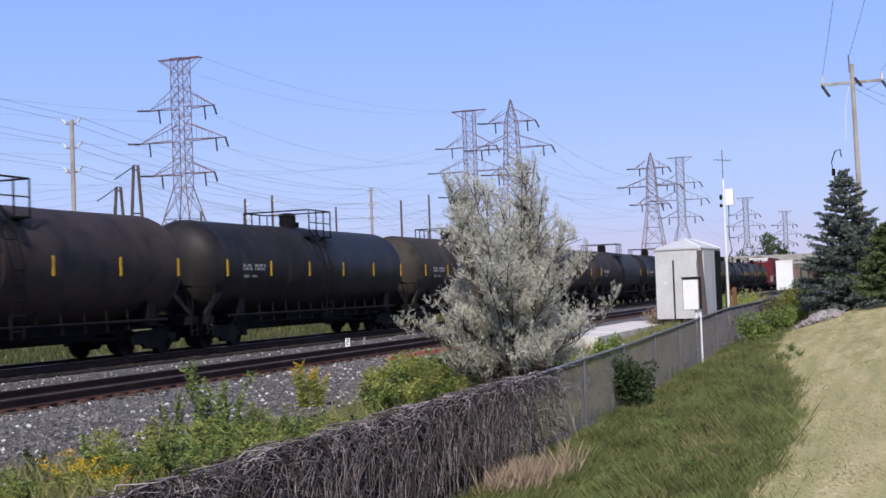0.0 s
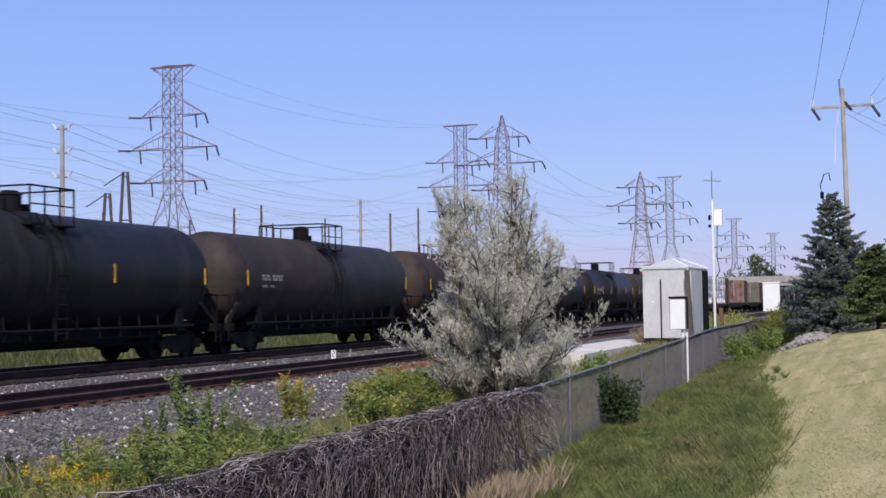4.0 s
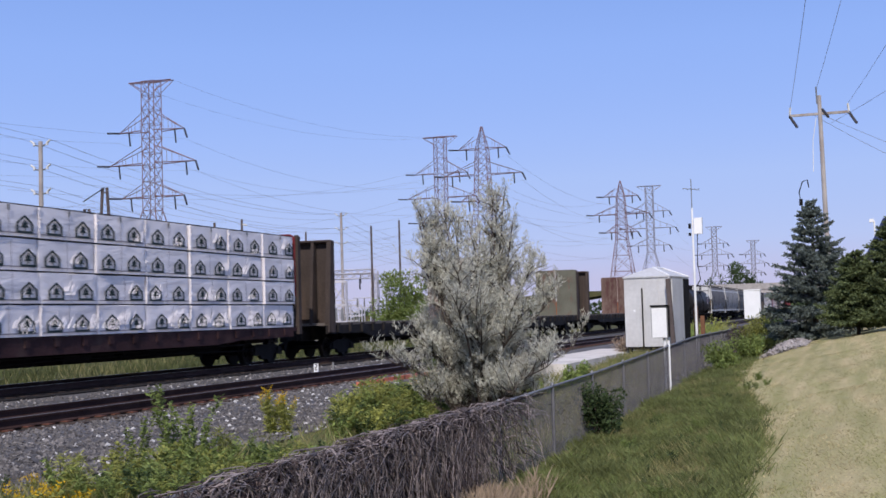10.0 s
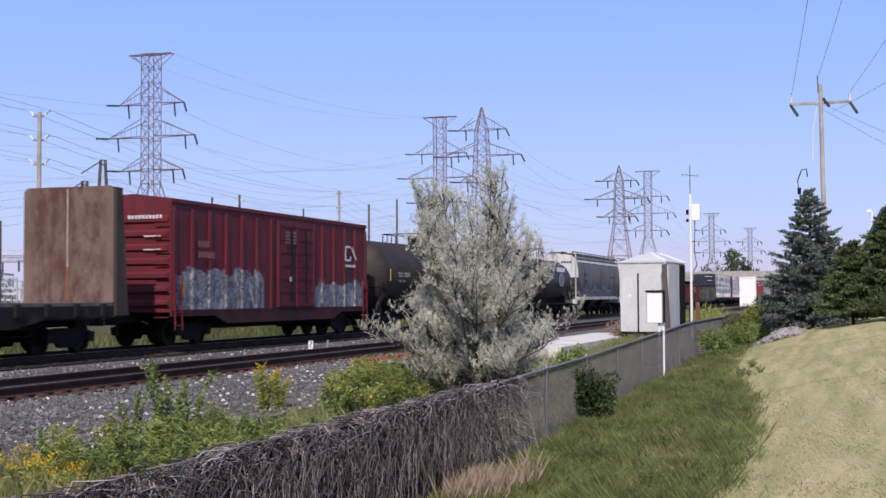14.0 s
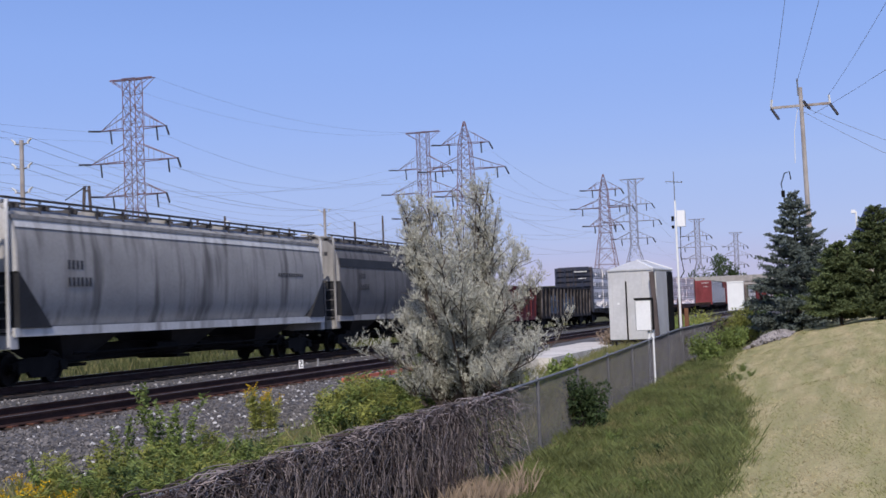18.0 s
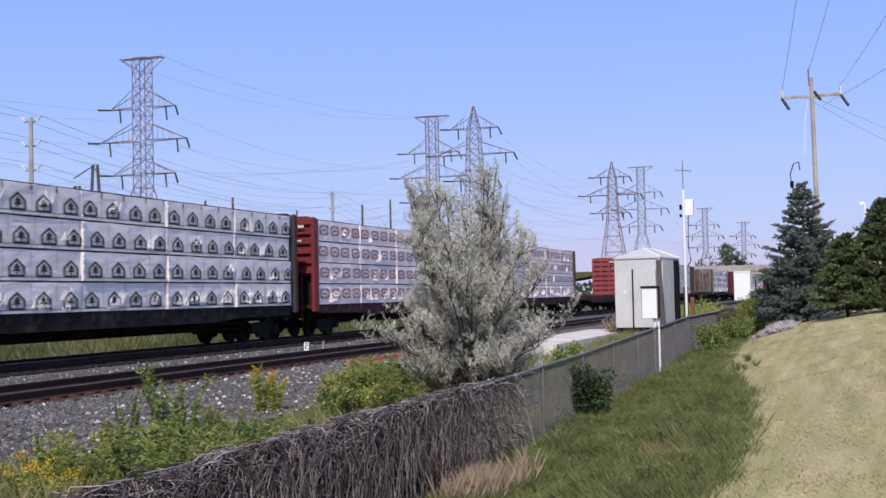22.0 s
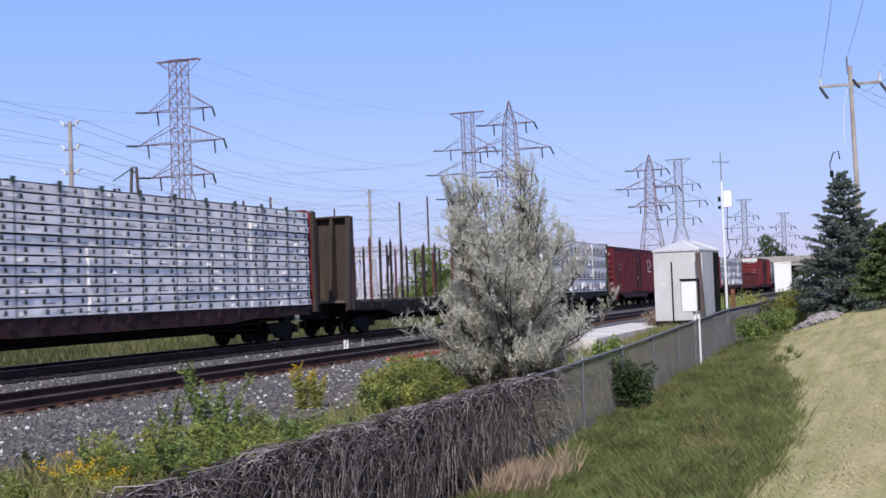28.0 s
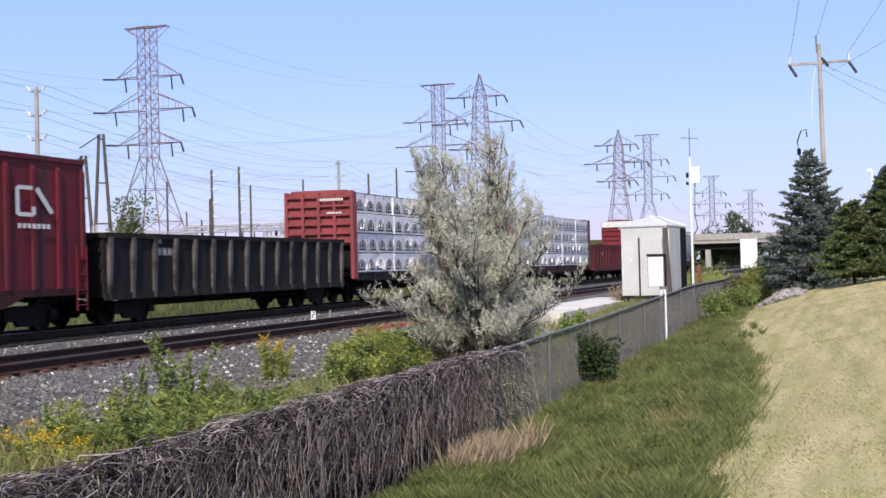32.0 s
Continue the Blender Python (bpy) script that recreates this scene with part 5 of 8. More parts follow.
def bulkhead_flat(y0, y1, inner, outer, label, stakes=False, bulkheads=(True, True)):
    car, h = car_root("bulkhead_flatcar", label, "flatcar", y0, y1)
    dk = Mb().box(-1.42, 1.42, -h, h, 1.26, 1.36)
    part("deck", dk, DECK if bulkheads[0] else DECK_RUST, car)
    sl = Mb()
    for s in (-1, 1):
        sl.prism_x([(-h, 0.95), (-h, 1.27), (h, 1.27), (h, 0.95), (h - 3.6, 0.93), (h - 4.8, 0.72), (-h + 4.8, 0.72), (-h + 3.6, 0.93)], *sorted((s * 1.34, s * 1.44)))
    sl.box(-0.3, 0.3, -h, h, 0.7, 1.26)
    part("side_sill", sl, SILL if bulkheads[0] else RUST_SILL, car)
    for s in (-1, 1):
        for y in np.arange(-h + 0.9, h - 0.5, 1.22):
            pk = Mb().box(*sorted((s * 1.44, s * 1.53)), y - 0.09, y + 0.09, 1.0, 1.33)
            part("stake_pocket", pk, SILL if bulkheads[0] else RUST_SILL, car)
    running_gear(car, h, 2.1, 0.9)
    top = 4.58
    for s, on in zip((-1, 1), bulkheads):
        if not on:
            continue
        ya, yb = sorted((s * (h - 0.55), s * (h - 0.62)))
        bev = 0.12
        pl = Mb().prism_y([(-1.46, 1.36), (1.46, 1.36), (1.46, top - bev), (1.46 - bev, top), (-1.46 + bev, top), (-1.46, top - bev)], ya, yb)
        plate = part("bulkhead", pl, inner, car, "weathered steel bulkhead plate")
        # added sheet in the darker paint stands for shadow between the posts
        part("back_shade_sheet", Mb().box(-1.44, 1.44, *sorted((s * (h - 0.55), s * (h - 0.54))), 1.36, top - 0.14), outer, plate)
        fl = Mb()
        yc, yd = sorted((s * (h - 0.62), s * (h - 0.635)))
        fl.box(-0.03, 0.008, yc, yd, 2.35, top - 0.06)
        part("weld_streak", fl, WHITE_PAINT if inner in (BH_RUST, BH_GREEN) else PALE_STREAK, plate, "pale vertical streak")
        part("rust_streak", Mb().box(-0.045, 0.018, yc, yd, 1.42, 2.35), DECK_RUST, plate, "orange rust streak")
        for x in (-1.38, -0.72, 0.0, 0.72, 1.38):
            gs = Mb().prism_x([(s * (h - 0.55), top - 0.05), (s * (h - 0.30), top - 0.05), (s * (h + 0.02), 1.3), (s * (h - 0.55), 1.3)], x - 0.06, x + 0.06)
            part("bulkhead_post", gs, outer, car)
        cap = Mb().box(-1.46, 1.46, *sorted((s * (h - 0.55), s * (h - 0.28))), top - 0.09, top - 0.03)
        part("top_rail", cap, outer, car)
        side = Mb().prism_x([(s * (h - 0.55), top - 0.05), (s * (h - 0.26), top - 0.05), (s * (h + 0.05), 1.0), (s * (h - 0.55), 1.0)], 1.45, 1.52)
        part("side_gusset", side, outer, car)
    if stakes:
        rnd = random.Random(4)
        for s in (-1, 1):
            for k, y in enumerate(np.arange(-h + 2.2, h - 1.6, 1.22)):
                if rnd.random() < 0.22:
                    continue
                hgt = rnd.uniform(3.55, 3.85)
                y += rnd.uniform(-0.2, 0.2)
                sk = Mb().box(s * 1.40 - 0.04, s * 1.40 + 0.04, y - 0.045, y + 0.045, 1.2, hgt)
                sk.box(s * 1.40 - 0.02, s * 1.40 + 0.02, y - 0.02, y + 0.02, hgt, hgt + 0.12)
                part("stake", sk, STAKE if k % 4 else STAKE_RED, car, "rusty steel side stake")
    return car


STAKE = mat("dark_rusty_stake", (0.035, 0.024, 0.026), 0.8, 0.1, 0.3, 1, 15, 0.1)
STAKE_RED = mat("red_brown_rusty_stake", (0.12, 0.045, 0.04), 0.8, 0.1, 0.3, 1, 15, 0.1)


def gondola(y0, y1, paint, label, top=2.85, graffiti=None, mark=None):
    car, h = car_root("gondola_car", label, "gondola", y0, y1)
    W = 1.42
    for sx in (-1, 1):
        part("side_wall", Mb().box(*sorted((sx * (W - 0.03), sx * W)), -h, h, 0.8, top), paint, car)
        part("end_wall", Mb().box(-W + 0.03, W - 0.03, *sorted((sx * (h - 0.04), sx * h)), 0.8, top), paint, car)
    part("floor", Mb().box(-W + 0.03, W - 0.03, -h + 0.04, h - 0.04, 0.95, 1.05), UNDER, car)
    rim = Mb()
    rim.box(W - 0.06, W + 0.08, -h, h, top - 0.12, top + 0.02).box(-W - 0.08, -W + 0.06, -h, h, top - 0.12, top + 0.02)
    rim.box(-W, W, -h - 0.07, -h, top - 0.12, top + 0.02).box(-W, W, h, h + 0.07, top - 0.12, top + 0.02)
    part("top_chord", rim, paint, car)
    sl = Mb().box(W, W + 0.05, -h, h, 0.72, 0.92).box(-W - 0.05, -W, -h, h, 0.72, 0.92)
    part("side_sill", sl, paint, car)
    for s in (-1, 1):
        for y in np.linspace(-h + 0.25, h - 0.25, 15):
            pst = Mb().prism_y([(0, 0.75), (s * 0.05, 0.75), (s * 0.12, top - 0.5), (s * 0.12, top - 0.1), (0, top - 0.1)], y - 0.075, y + 0.075)
            part("side_post", pst, WORN_RIB if paint is GON_BLACK else paint, car, at=(s * W, 0, 0))
        for z in (1.2, 1.65, 2.1, 2.5):
            er = Mb().box(-W + 0.05, W - 0.05, *sorted((s * h, s * (h + 0.09))), z - 0.07, z + 0.07)
            part("end_rib", er, paint, car)
    running_gear(car, h, 1.9, 0.7)
    lt = Mb()
    bars(lt, W + 0.006, -h + 2.5, 2.3, 0.22, [0.2, 0.2], 0.08)
    bars(lt, W + 0.006, -h + 2.5, 1.95, 0.22, [0.2] * 5, 0.08)
    part("side_lettering", lt, GREY_LETTER, car)["kind"] = "stuff"
    if mark is not None:
        mk = Mb()
        for a, b, c, d in ((0, 0.12, 0, 1), (0, 0.7, 0, 0.16), (0, 0.7, 0.84, 1), (0.85, 1.1, 0.66, 1), (1.1, 1.3, 0.36, 0.7), (1.3, 1.52, 0, 0.4)):
            mk.box(W + 0.122, W + 0.126, mark + a * 0.9, mark + b * 0.9, 1.95 + c * 0.65, 1.95 + d * 0.65)
        part("painted_emblem", mk, WHITE_PAINT, car, "white painted emblem strokes")
    if graffiti:
        rnd = random.Random(9)
        for a, b in graffiti:
            y = a
            while y < b:
                w = rnd.uniform(0.3, 0.6)
                part("graffiti", Mb().box(W + 0.004, W + 0.009, y, y + w, 1.0 + rnd.uniform(0, 0.2), 2.3 + rnd.uniform(-0.3, 0.3)), GRAF_BLUE, car, "blue sprayed graffiti")
                y += w
    return car


def hopper(y0, y1, paint, label, ends=None, band=False, graffiti=None, bay=3):
    """A covered hopper with rounded sides, sloped ends, roof hatches and outlet gates."""
    car, h = car_root("covered_hopper", label, "hopper car", y0, y1)
    ends = ends or paint
    sec = [(1.30, 1.42), (1.50, 2.0), (1.55, 2.7), (1.53, 3.4), (1.44, 3.95), (1.34, 4.22), (1.05, 4.48), (0.0, 4.62)]
    out = [(x, z) for x, z in sec] + [(-x, z) for x, z in sec[-2::-1]]
    body = Mb().prism_y(out, -h + 0.25, h - 0.25)
    part("body", body, paint, car, smooth=True)
    for s in (-1, 1):
        # solid black wedge fills the open end recess, its colour standing for shade
        cut = Mb()
        cut.prism_x([(s * (h - 0.24), 1.45), (s * (h - 0.24), 2.85), (s * (h - 1.55), 1.45)], -1.56, 1.56)
        part("end_shade_wedge", cut, BLACK_PAINT, car, "black wedge painted as the shaded recess below the end slope")
        up = [(1.54, 2.86), (1.53, 3.4), (1.44, 3.95), (1.34, 4.22), (1.05, 4.48), (0.0, 4.62)]
        e = Mb().prism_y([(x * 0.99, z) for x, z in up + [(-x, z) for x, z in up[-2::-1]]], *sorted((s * (h - 0.26), s * (h - 0.2))))
        part("end_wall", e, ends, car)
        for x in (-1.4, 1.4):
            fr = Mb().tube([(x, s * h, 1.0), (x, s * h, 4.4), (x * 0.97, s * (h - 0.04), 4.55), (x * 0.9, s * (h - 0.25), 4.62), (x * 0.5, s * (h - 0.25), 4.66)], 0.05, 6)
            part("end_frame_post", fr, ends, car)
            part("end_frame_brace", Mb().tube([(x, s * (h - 0.02), 1.4), (x * 1.04, s * (h - 1.5), 1.4)], 0.04, 6), ends, car)
        part("ladder_stile", Mb().tube([(0.95, s * h, 1.0), (0.95, s * h, 2.9)], 0.03, 5), HOP_DUSTY, car)
        for z in np.arange(1.3, 2.9, 0.4):
            part("ladder_rung", Mb().tube([(1.4, s * h, z), (0.95, s * h, z)], 0.022, 5), HOP_DUSTY, car)
        part("end_walkway", Mb().box(-1.3, 1.3, *sorted((s * (h - 0.9), s * (h + 0.05))), 1.36, 1.41), HOP_DUSTY, car)
        part("brake_wheel", Mb().tube([(-0.5, s * h, 2.1), (-0.5, s * (h + 0.06), 2.1)], 0.26, 14), UNDER, car)
    sill = Mb()
    for s in (-1, 1):
        sill.box(*sorted((s * 1.36, s * 1.52)), -h + 0.1, h - 0.1, 1.24, 1.47)
    sill.box(-1.45, 1.45, -h, -h + 0.3, 0.95, 1.3).box(-1.45, 1.45, h - 0.3, h, 0.95, 1.3)
    part("side_sill", sill, ends, car)
    eave = Mb()
    for s in (-1, 1):
        eave.box(*sorted((s * 1.30, s * 1.42)), -h + 0.2, h - 0.2, 4.18, 4.28)
    part("eave_rail", eave, paint, car)
    # sunlight on the sloped upper side, put in as a pale colour band
    if not band:
        for s in (-1, 1):
            part("eave_light_band", Mb().prism_y([(s * 1.445, 3.97), (s * 1.462, 3.97), (s * 1.362, 4.235), (s * 1.345, 4.235)][::s], -h + 0.27, h - 0.27), ends, car, "pale band painted as sunlight on the slope below the roof")
    for k in range(bay):
        yc = (k - (bay - 1) / 2) * (2 * h - 6.5) / max(1, bay - 1) * 0.9
        bb = Mb()
        i = len(bb.v)
        bb.v += [(-1.3, yc - 1.7, 1.42), (1.3, yc - 1.7, 1.42), (1.3, yc + 1.7, 1.42), (-1.3, yc + 1.7, 1.42),
                 (-0.5, yc - 0.35, 0.45), (0.5, yc - 0.35, 0.45), (0.5, yc + 0.35, 0.45), (-0.5, yc + 0.35, 0.45)]
        bb.f += [(i, i + 1, i + 5, i + 4), (i + 1, i + 2, i + 6, i + 5), (i + 2, i + 3, i + 7, i + 6), (i + 3, i, i + 4, i + 7), (i + 4, i + 5, i + 6, i + 7), (i + 3, i + 2, i + 1, i)]
        bay_part = part("outlet_bay", bb, BLACK_PAINT, car)
        part("outlet_gate", Mb().box(-0.7, 0.7, yc - 0.4, yc + 0.4, 0.36, 0.45), UNDER, bay_part)
    rw = Mb()
    rw.box(-0.45, -0.32, -h, h, 4.70, 4.74).box(0.32, 0.45, -h, h, 4.70, 4.74)
    for y in np.arange(-h + 0.4, h, 1.3):
        rw.box(-0.5, 0.5, y - 0.04, y + 0.04, 4.6, 4.72)
        for x in (-1.15, 1.15):
            rw.tube([(x, y, 4.40), (x, y, 4.72)], 0.03, 5)
    for x in (-1.15, 1.15):
        rw.box(x - 0.05, x + 0.05, -h + 0.1, h - 0.1, 4.70, 4.75)
    part("running_board", rw, HOP_ROOF, car)
    for y in np.linspace(-h + 1.8, h - 1.8, 5):
        hh = Mb().tube([(0, y, 4.58), (0, y, 4.76)], 0.38, 14)
        part("roof_hatch", hh, paint, car)
    if band:
        bd = Mb()
        for s in (-1, 1):
            bd.prism_y([(s * 1.535, 3.42), (s * 1.546, 3.42), (s * 1.50, 3.78), (s * 1.488, 3.78)][::s], -h + 0.3, h - 0.3)
        part("painted_band", bd, BLACK_PAINT, car, "dark painted band")
    lt = Mb()
    bars(lt, 1.548, -h + 2.3, 2.95, 0.24, [0.10] * 4, 0.09)
    bars(lt, 1.558, -h + 2.3, 2.5, 0.24, [0.10] * 6, 0.09)
    bars(lt, 1.555, h - 4.2, 2.95, 0.12, [0.10] * 12, 0.08)
    part("side_lettering", lt, DARK_LETTER, car)["kind"] = "stuff"
    wl_ = Mb()
    for k in range(4):
        wl_.box(0.3 + k * 0.2, 0.44 + k * 0.2, -h + 0.18, -h + 0.2, 3.9, 4.05)
    part("end_lettering", wl_, DARK_LETTER, car)["kind"] = "stuff"
    if graffiti:
        g = Mb()
        rnd = random.Random(3)
        a, b = graffiti
        y = a
        while y < b:
            w = rnd.uniform(0.3, 0.7)
            z1 = 2.1 + rnd.uniform(-0.3, 0.25)
            g.quad((1.36, y, 1.55), (1.36, y + w, 1.55), (1.51, y + w, 1.98), (1.51, y, 1.98))
            g.quad((1.508, y, 1.98), (1.508, y + w, 1.98), (1.535, y + w, z1), (1.535, y, z1))
            y += w
        part("graffiti", g, GRAF_DULL, car, "faded sprayed graffiti")
    running_gear(car, h, 1.7, 0.45)
    return car


tank_car(16.9, 31.1, TANK_BROWN, "dusty brown-black tank car with yellow reflector strips", 6)
tank_car(33.8, 48.1, TANK_BLACK, "glossy black tank car with yellow reflector strips", 6)
tank_car(50.9, 65.2, TANK_OLIVE, "dusty olive-brown tank car with yellow reflector strips", 6)
t4 = tank_car(68.0, 82.2, TANK_BROWN, "rust-brown tank car with a white scrawl on its side", 6)
tank_car(85.1, 99.3, TANK_GREY, "grimy grey-black tank car with central ladder", 2)
tank_car(102.1, 116.3, TANK_BLACK, "sooty black tank car with pale lettering", 4)
tank_car(118.9, 133.1, TANK_GREY, "dusty grey-black tank car", 2)
tank_car(136.1, 150.4, TANK_BROWN, "rust-brown tank car with yellow reflector strips", 6)
tank_car(153.0, 166.9, TANK_GREY, "dusty dark grey tank car with pale lettering", 2)
tank_car(169.9, 184.1, TANK_BLACK, "glossy black tank car with yellow reflector strips", 6)
tank_car(186.9, 201.0, TANK_BROWN, "reddish brown dusty tank car with yellow reflector strips", 6)
box_car(203.4, 222.6, BOX_RED, "long red boxcar with a white end band and graffiti", 5.05,
        [(-7.2, -2.2, 2.15, GRAF_GREEN), (3.0, 7.2, 2.0, GRAF_PINK)], 2, True, None, 0.6)
center_beam(224.6, 247.3, CB_RED, "red centerbeam flatcar loaded with white wrapped lumber", WRAP_WHITE, "house", 9, 4, False, BH_BROWN)
bulkhead_flat(249.9, 270.4, BH_RUST, BH_BROWN, "empty brown bulkhead flatcar with rusted bulkheads")
bulkhead_flat(273.5, 293.9, BH_GREEN, BH_BROWN, "empty bulkhead flatcar with faded green bulkheads")
bulkhead_flat(297.0, 317.3, BH_OLD, BH_BROWN, "empty bulkhead flatcar with plain rusted bulkheads")
box_car(319.7, 335.1, BOX_RED2, "red boxcar with a white emblem and silver graffiti", 4.45,
        [(-7.4, -1.6, 2.35, GRAF_SILVER), (1.0, 7.4, 2.1, GRAF_SILVER)], 1, False, (5.4, 2.95, 0.8), 0.9)
tank_car(337.8, 352.4, TANK_GREY, "dusty grey tank car beside a red boxcar", 2)
tank_car(357.4, 373.6, TANK_BLACK, "black tank car with an oval emblem and white script", 2, True, True)
hopper(375.7, 392.3, HOP_DUSTY, "grimy grey covered hopper with white end and graffiti", HOP_WHITE, False, (-6.5, 5.0))
hopper(393.0, 412.2, HOP_GREY, "long grey covered hopper with dark lettering", HOP_WHITE)
hopper(413.5, 429.9, HOP_DARK, "dark grey covered hopper with two dark bands", HOP_GREY, True)
gondola(430.9, 447.1, GON_RED, "dull red gondola car with white emblem", 2.85, None, 3.0)
gondola(448.4, 465.1, GON_BLACK, "black weathered gondola car with blue graffiti", 2.85, [(-5.5, -3.0), (-1.5, 2.0)])
center_beam(466.1, 488.4, CB_DARK, "dark navy centerbeam flatcar loaded with white wrapped lumber", WRAP_WHITE, "house", 5, 4, False, None, True)
center_beam(490.1, 512.3, CB_RED, "red centerbeam flatcar loaded with lilac wrapped lumber", WRAP_LILAC, "oval", 5, 4)
center_beam(514.2, 536.5, CB_RED, "red centerbeam flatcar with badge-printed lumber bundles", WRAP_LILAC, "oval", 5, 4)
bulkhead_flat(538.0, 557.0, BH_RUST, BH_BROWN, "empty flatcar with an orange rusty deck edge", False, (False, False))
center_beam(557.8, 580.0, CB_FADED, "red centerbeam flatcar with uneven silver-wrapped lumber", WRAP_GREY, "dots", 5, 11, True, None, True)
center_beam(582.2, 604.4, CB_RED, "red centerbeam flatcar with silver-wrapped thin lumber bundles", WRAP_GREY, "dots", 5, 13, False, None, True)
bulkhead_flat(607.2, 627.9, BH_STAIN, BH_BROWN, "empty bulkhead flatcar with tall rusty side stakes", True)
center_beam(629.9, 652.2, BH_GREEN, "olive centerbeam flatcar loaded with white wrapped lumber", WRAP_WHITE, "house", 5, 4)
box_car(654.2, 669.9, BOX_RED2, "red boxcar with a white emblem beside its end", 4.45, [], 1, False, (5.0, 2.95, 1.0), 1.0)
gondola(670.8, 687.3, GON_BLACK, "black gondola car with pale worn ribs", 2.55)
center_beam(688.3, 710.4, CB_FADED, "red centerbeam flatcar loaded with white badge-printed lumber", WRAP_WHITE, "house", 5, 4)
center_beam(712.2, 734.4, CB_RED, "red centerbeam flatcar with bright white lumber load", WRAP_WHITE, "house", 5, 4)
gondola(736.0, 752.6, GON_RED, "red ribbed gondola car near the train's end", 2.75)
box_car(754.2, 773.2, BOX_RED, "red boxcar with a white end band near the train's end", 5.05, [], 2, True)
hopper(774.6, 795.5, HOP_GREY, "grey covered hopper as the last car", HOP_GREY)

scrawl = Mb()
for loop in (((-0.6, 2.25), (-0.35, 1.75), (-0.1, 2.4), (0.05, 1.8), (0.3, 2.45), (0.35, 1.75)), ((0.5, 2.3), (0.55, 1.8), (0.85, 2.2), (1.0, 1.75), (1.25, 2.05), (1.9, 1.85)),
             ((1.2, 1.7), (1.6, 1.65), (2.2, 1.75))):
    scrawl.tube([(math.sqrt(1.545 ** 2 - (b - 2.48) ** 2), a, b) for a, b in loop], 0.022, 5)
part("graffiti_scrawl", scrawl, WHITE_PAINT, t4, "white sprayed scrawl", at=(0, -3.1, 0))


# ---- pylons, poles, wires ----
def lattice(mb, lo, hi, z0, z1, n, r):
    """Square braced shaft between half-widths lo (at z0) and hi (at z1)."""
    c = [(-1, -1), (1, -1), (1, 1), (-1, 1)]
    for k in range(n):
        za, zb = z0 + (z1 - z0) * k / n, z0 + (z1 - z0) * (k + 1) / n
        wa, wb = lo + (hi - lo) * k / n, lo + (hi - lo) * (k + 1) / n
        for j in range(4):
            (ax, ay), (bx, by) = c[j], c[(j + 1) % 4]
            mb.tube([(ax * wa, ay * wa, za), (ax * wb, ay * wb, zb)], r, 4, caps=False)
            mb.tube([(ax * wa, ay * wa, za), (bx * wb, by * wb, zb)], r * 0.6, 3, caps=False)
            mb.tube([(bx * wa, by * wa, za), (ax * wb, ay * wb, zb)], r * 0.6, 3, caps=False)
            mb.tube([(ax * wb, ay * wb, zb), (bx * wb, by * wb, zb)], r * 0.6, 3, caps=False)


def arm(mb, w, z, half, rise, r, side):
    """A tapering truss arm on one side of a shaft of half-width w."""
    for s in (side,):
        tip = (s * half, 0, z)
        for y in (-w, w):
            mb.tube([(s * w, y, z), tip], r, 4, caps=False)
            mb.tube([(s * w, y, z + rise), tip], r * 0.8, 4, caps=False)
            for k in (0.3, 0.6):
                x = s * (w + (half - w) * k)
                mb.tube([(x, y * (1 - k), z), (x, y * (1 - k), z + rise * (1 - k))], r * 0.5, 3, caps=False)
        mb.tube([(s * (w + (half - w) * 0.5), -w * 0.5, z), (s * (w + (half - w) * 0.5), w * 0.5, z)], r * 0.5, 3, caps=False)


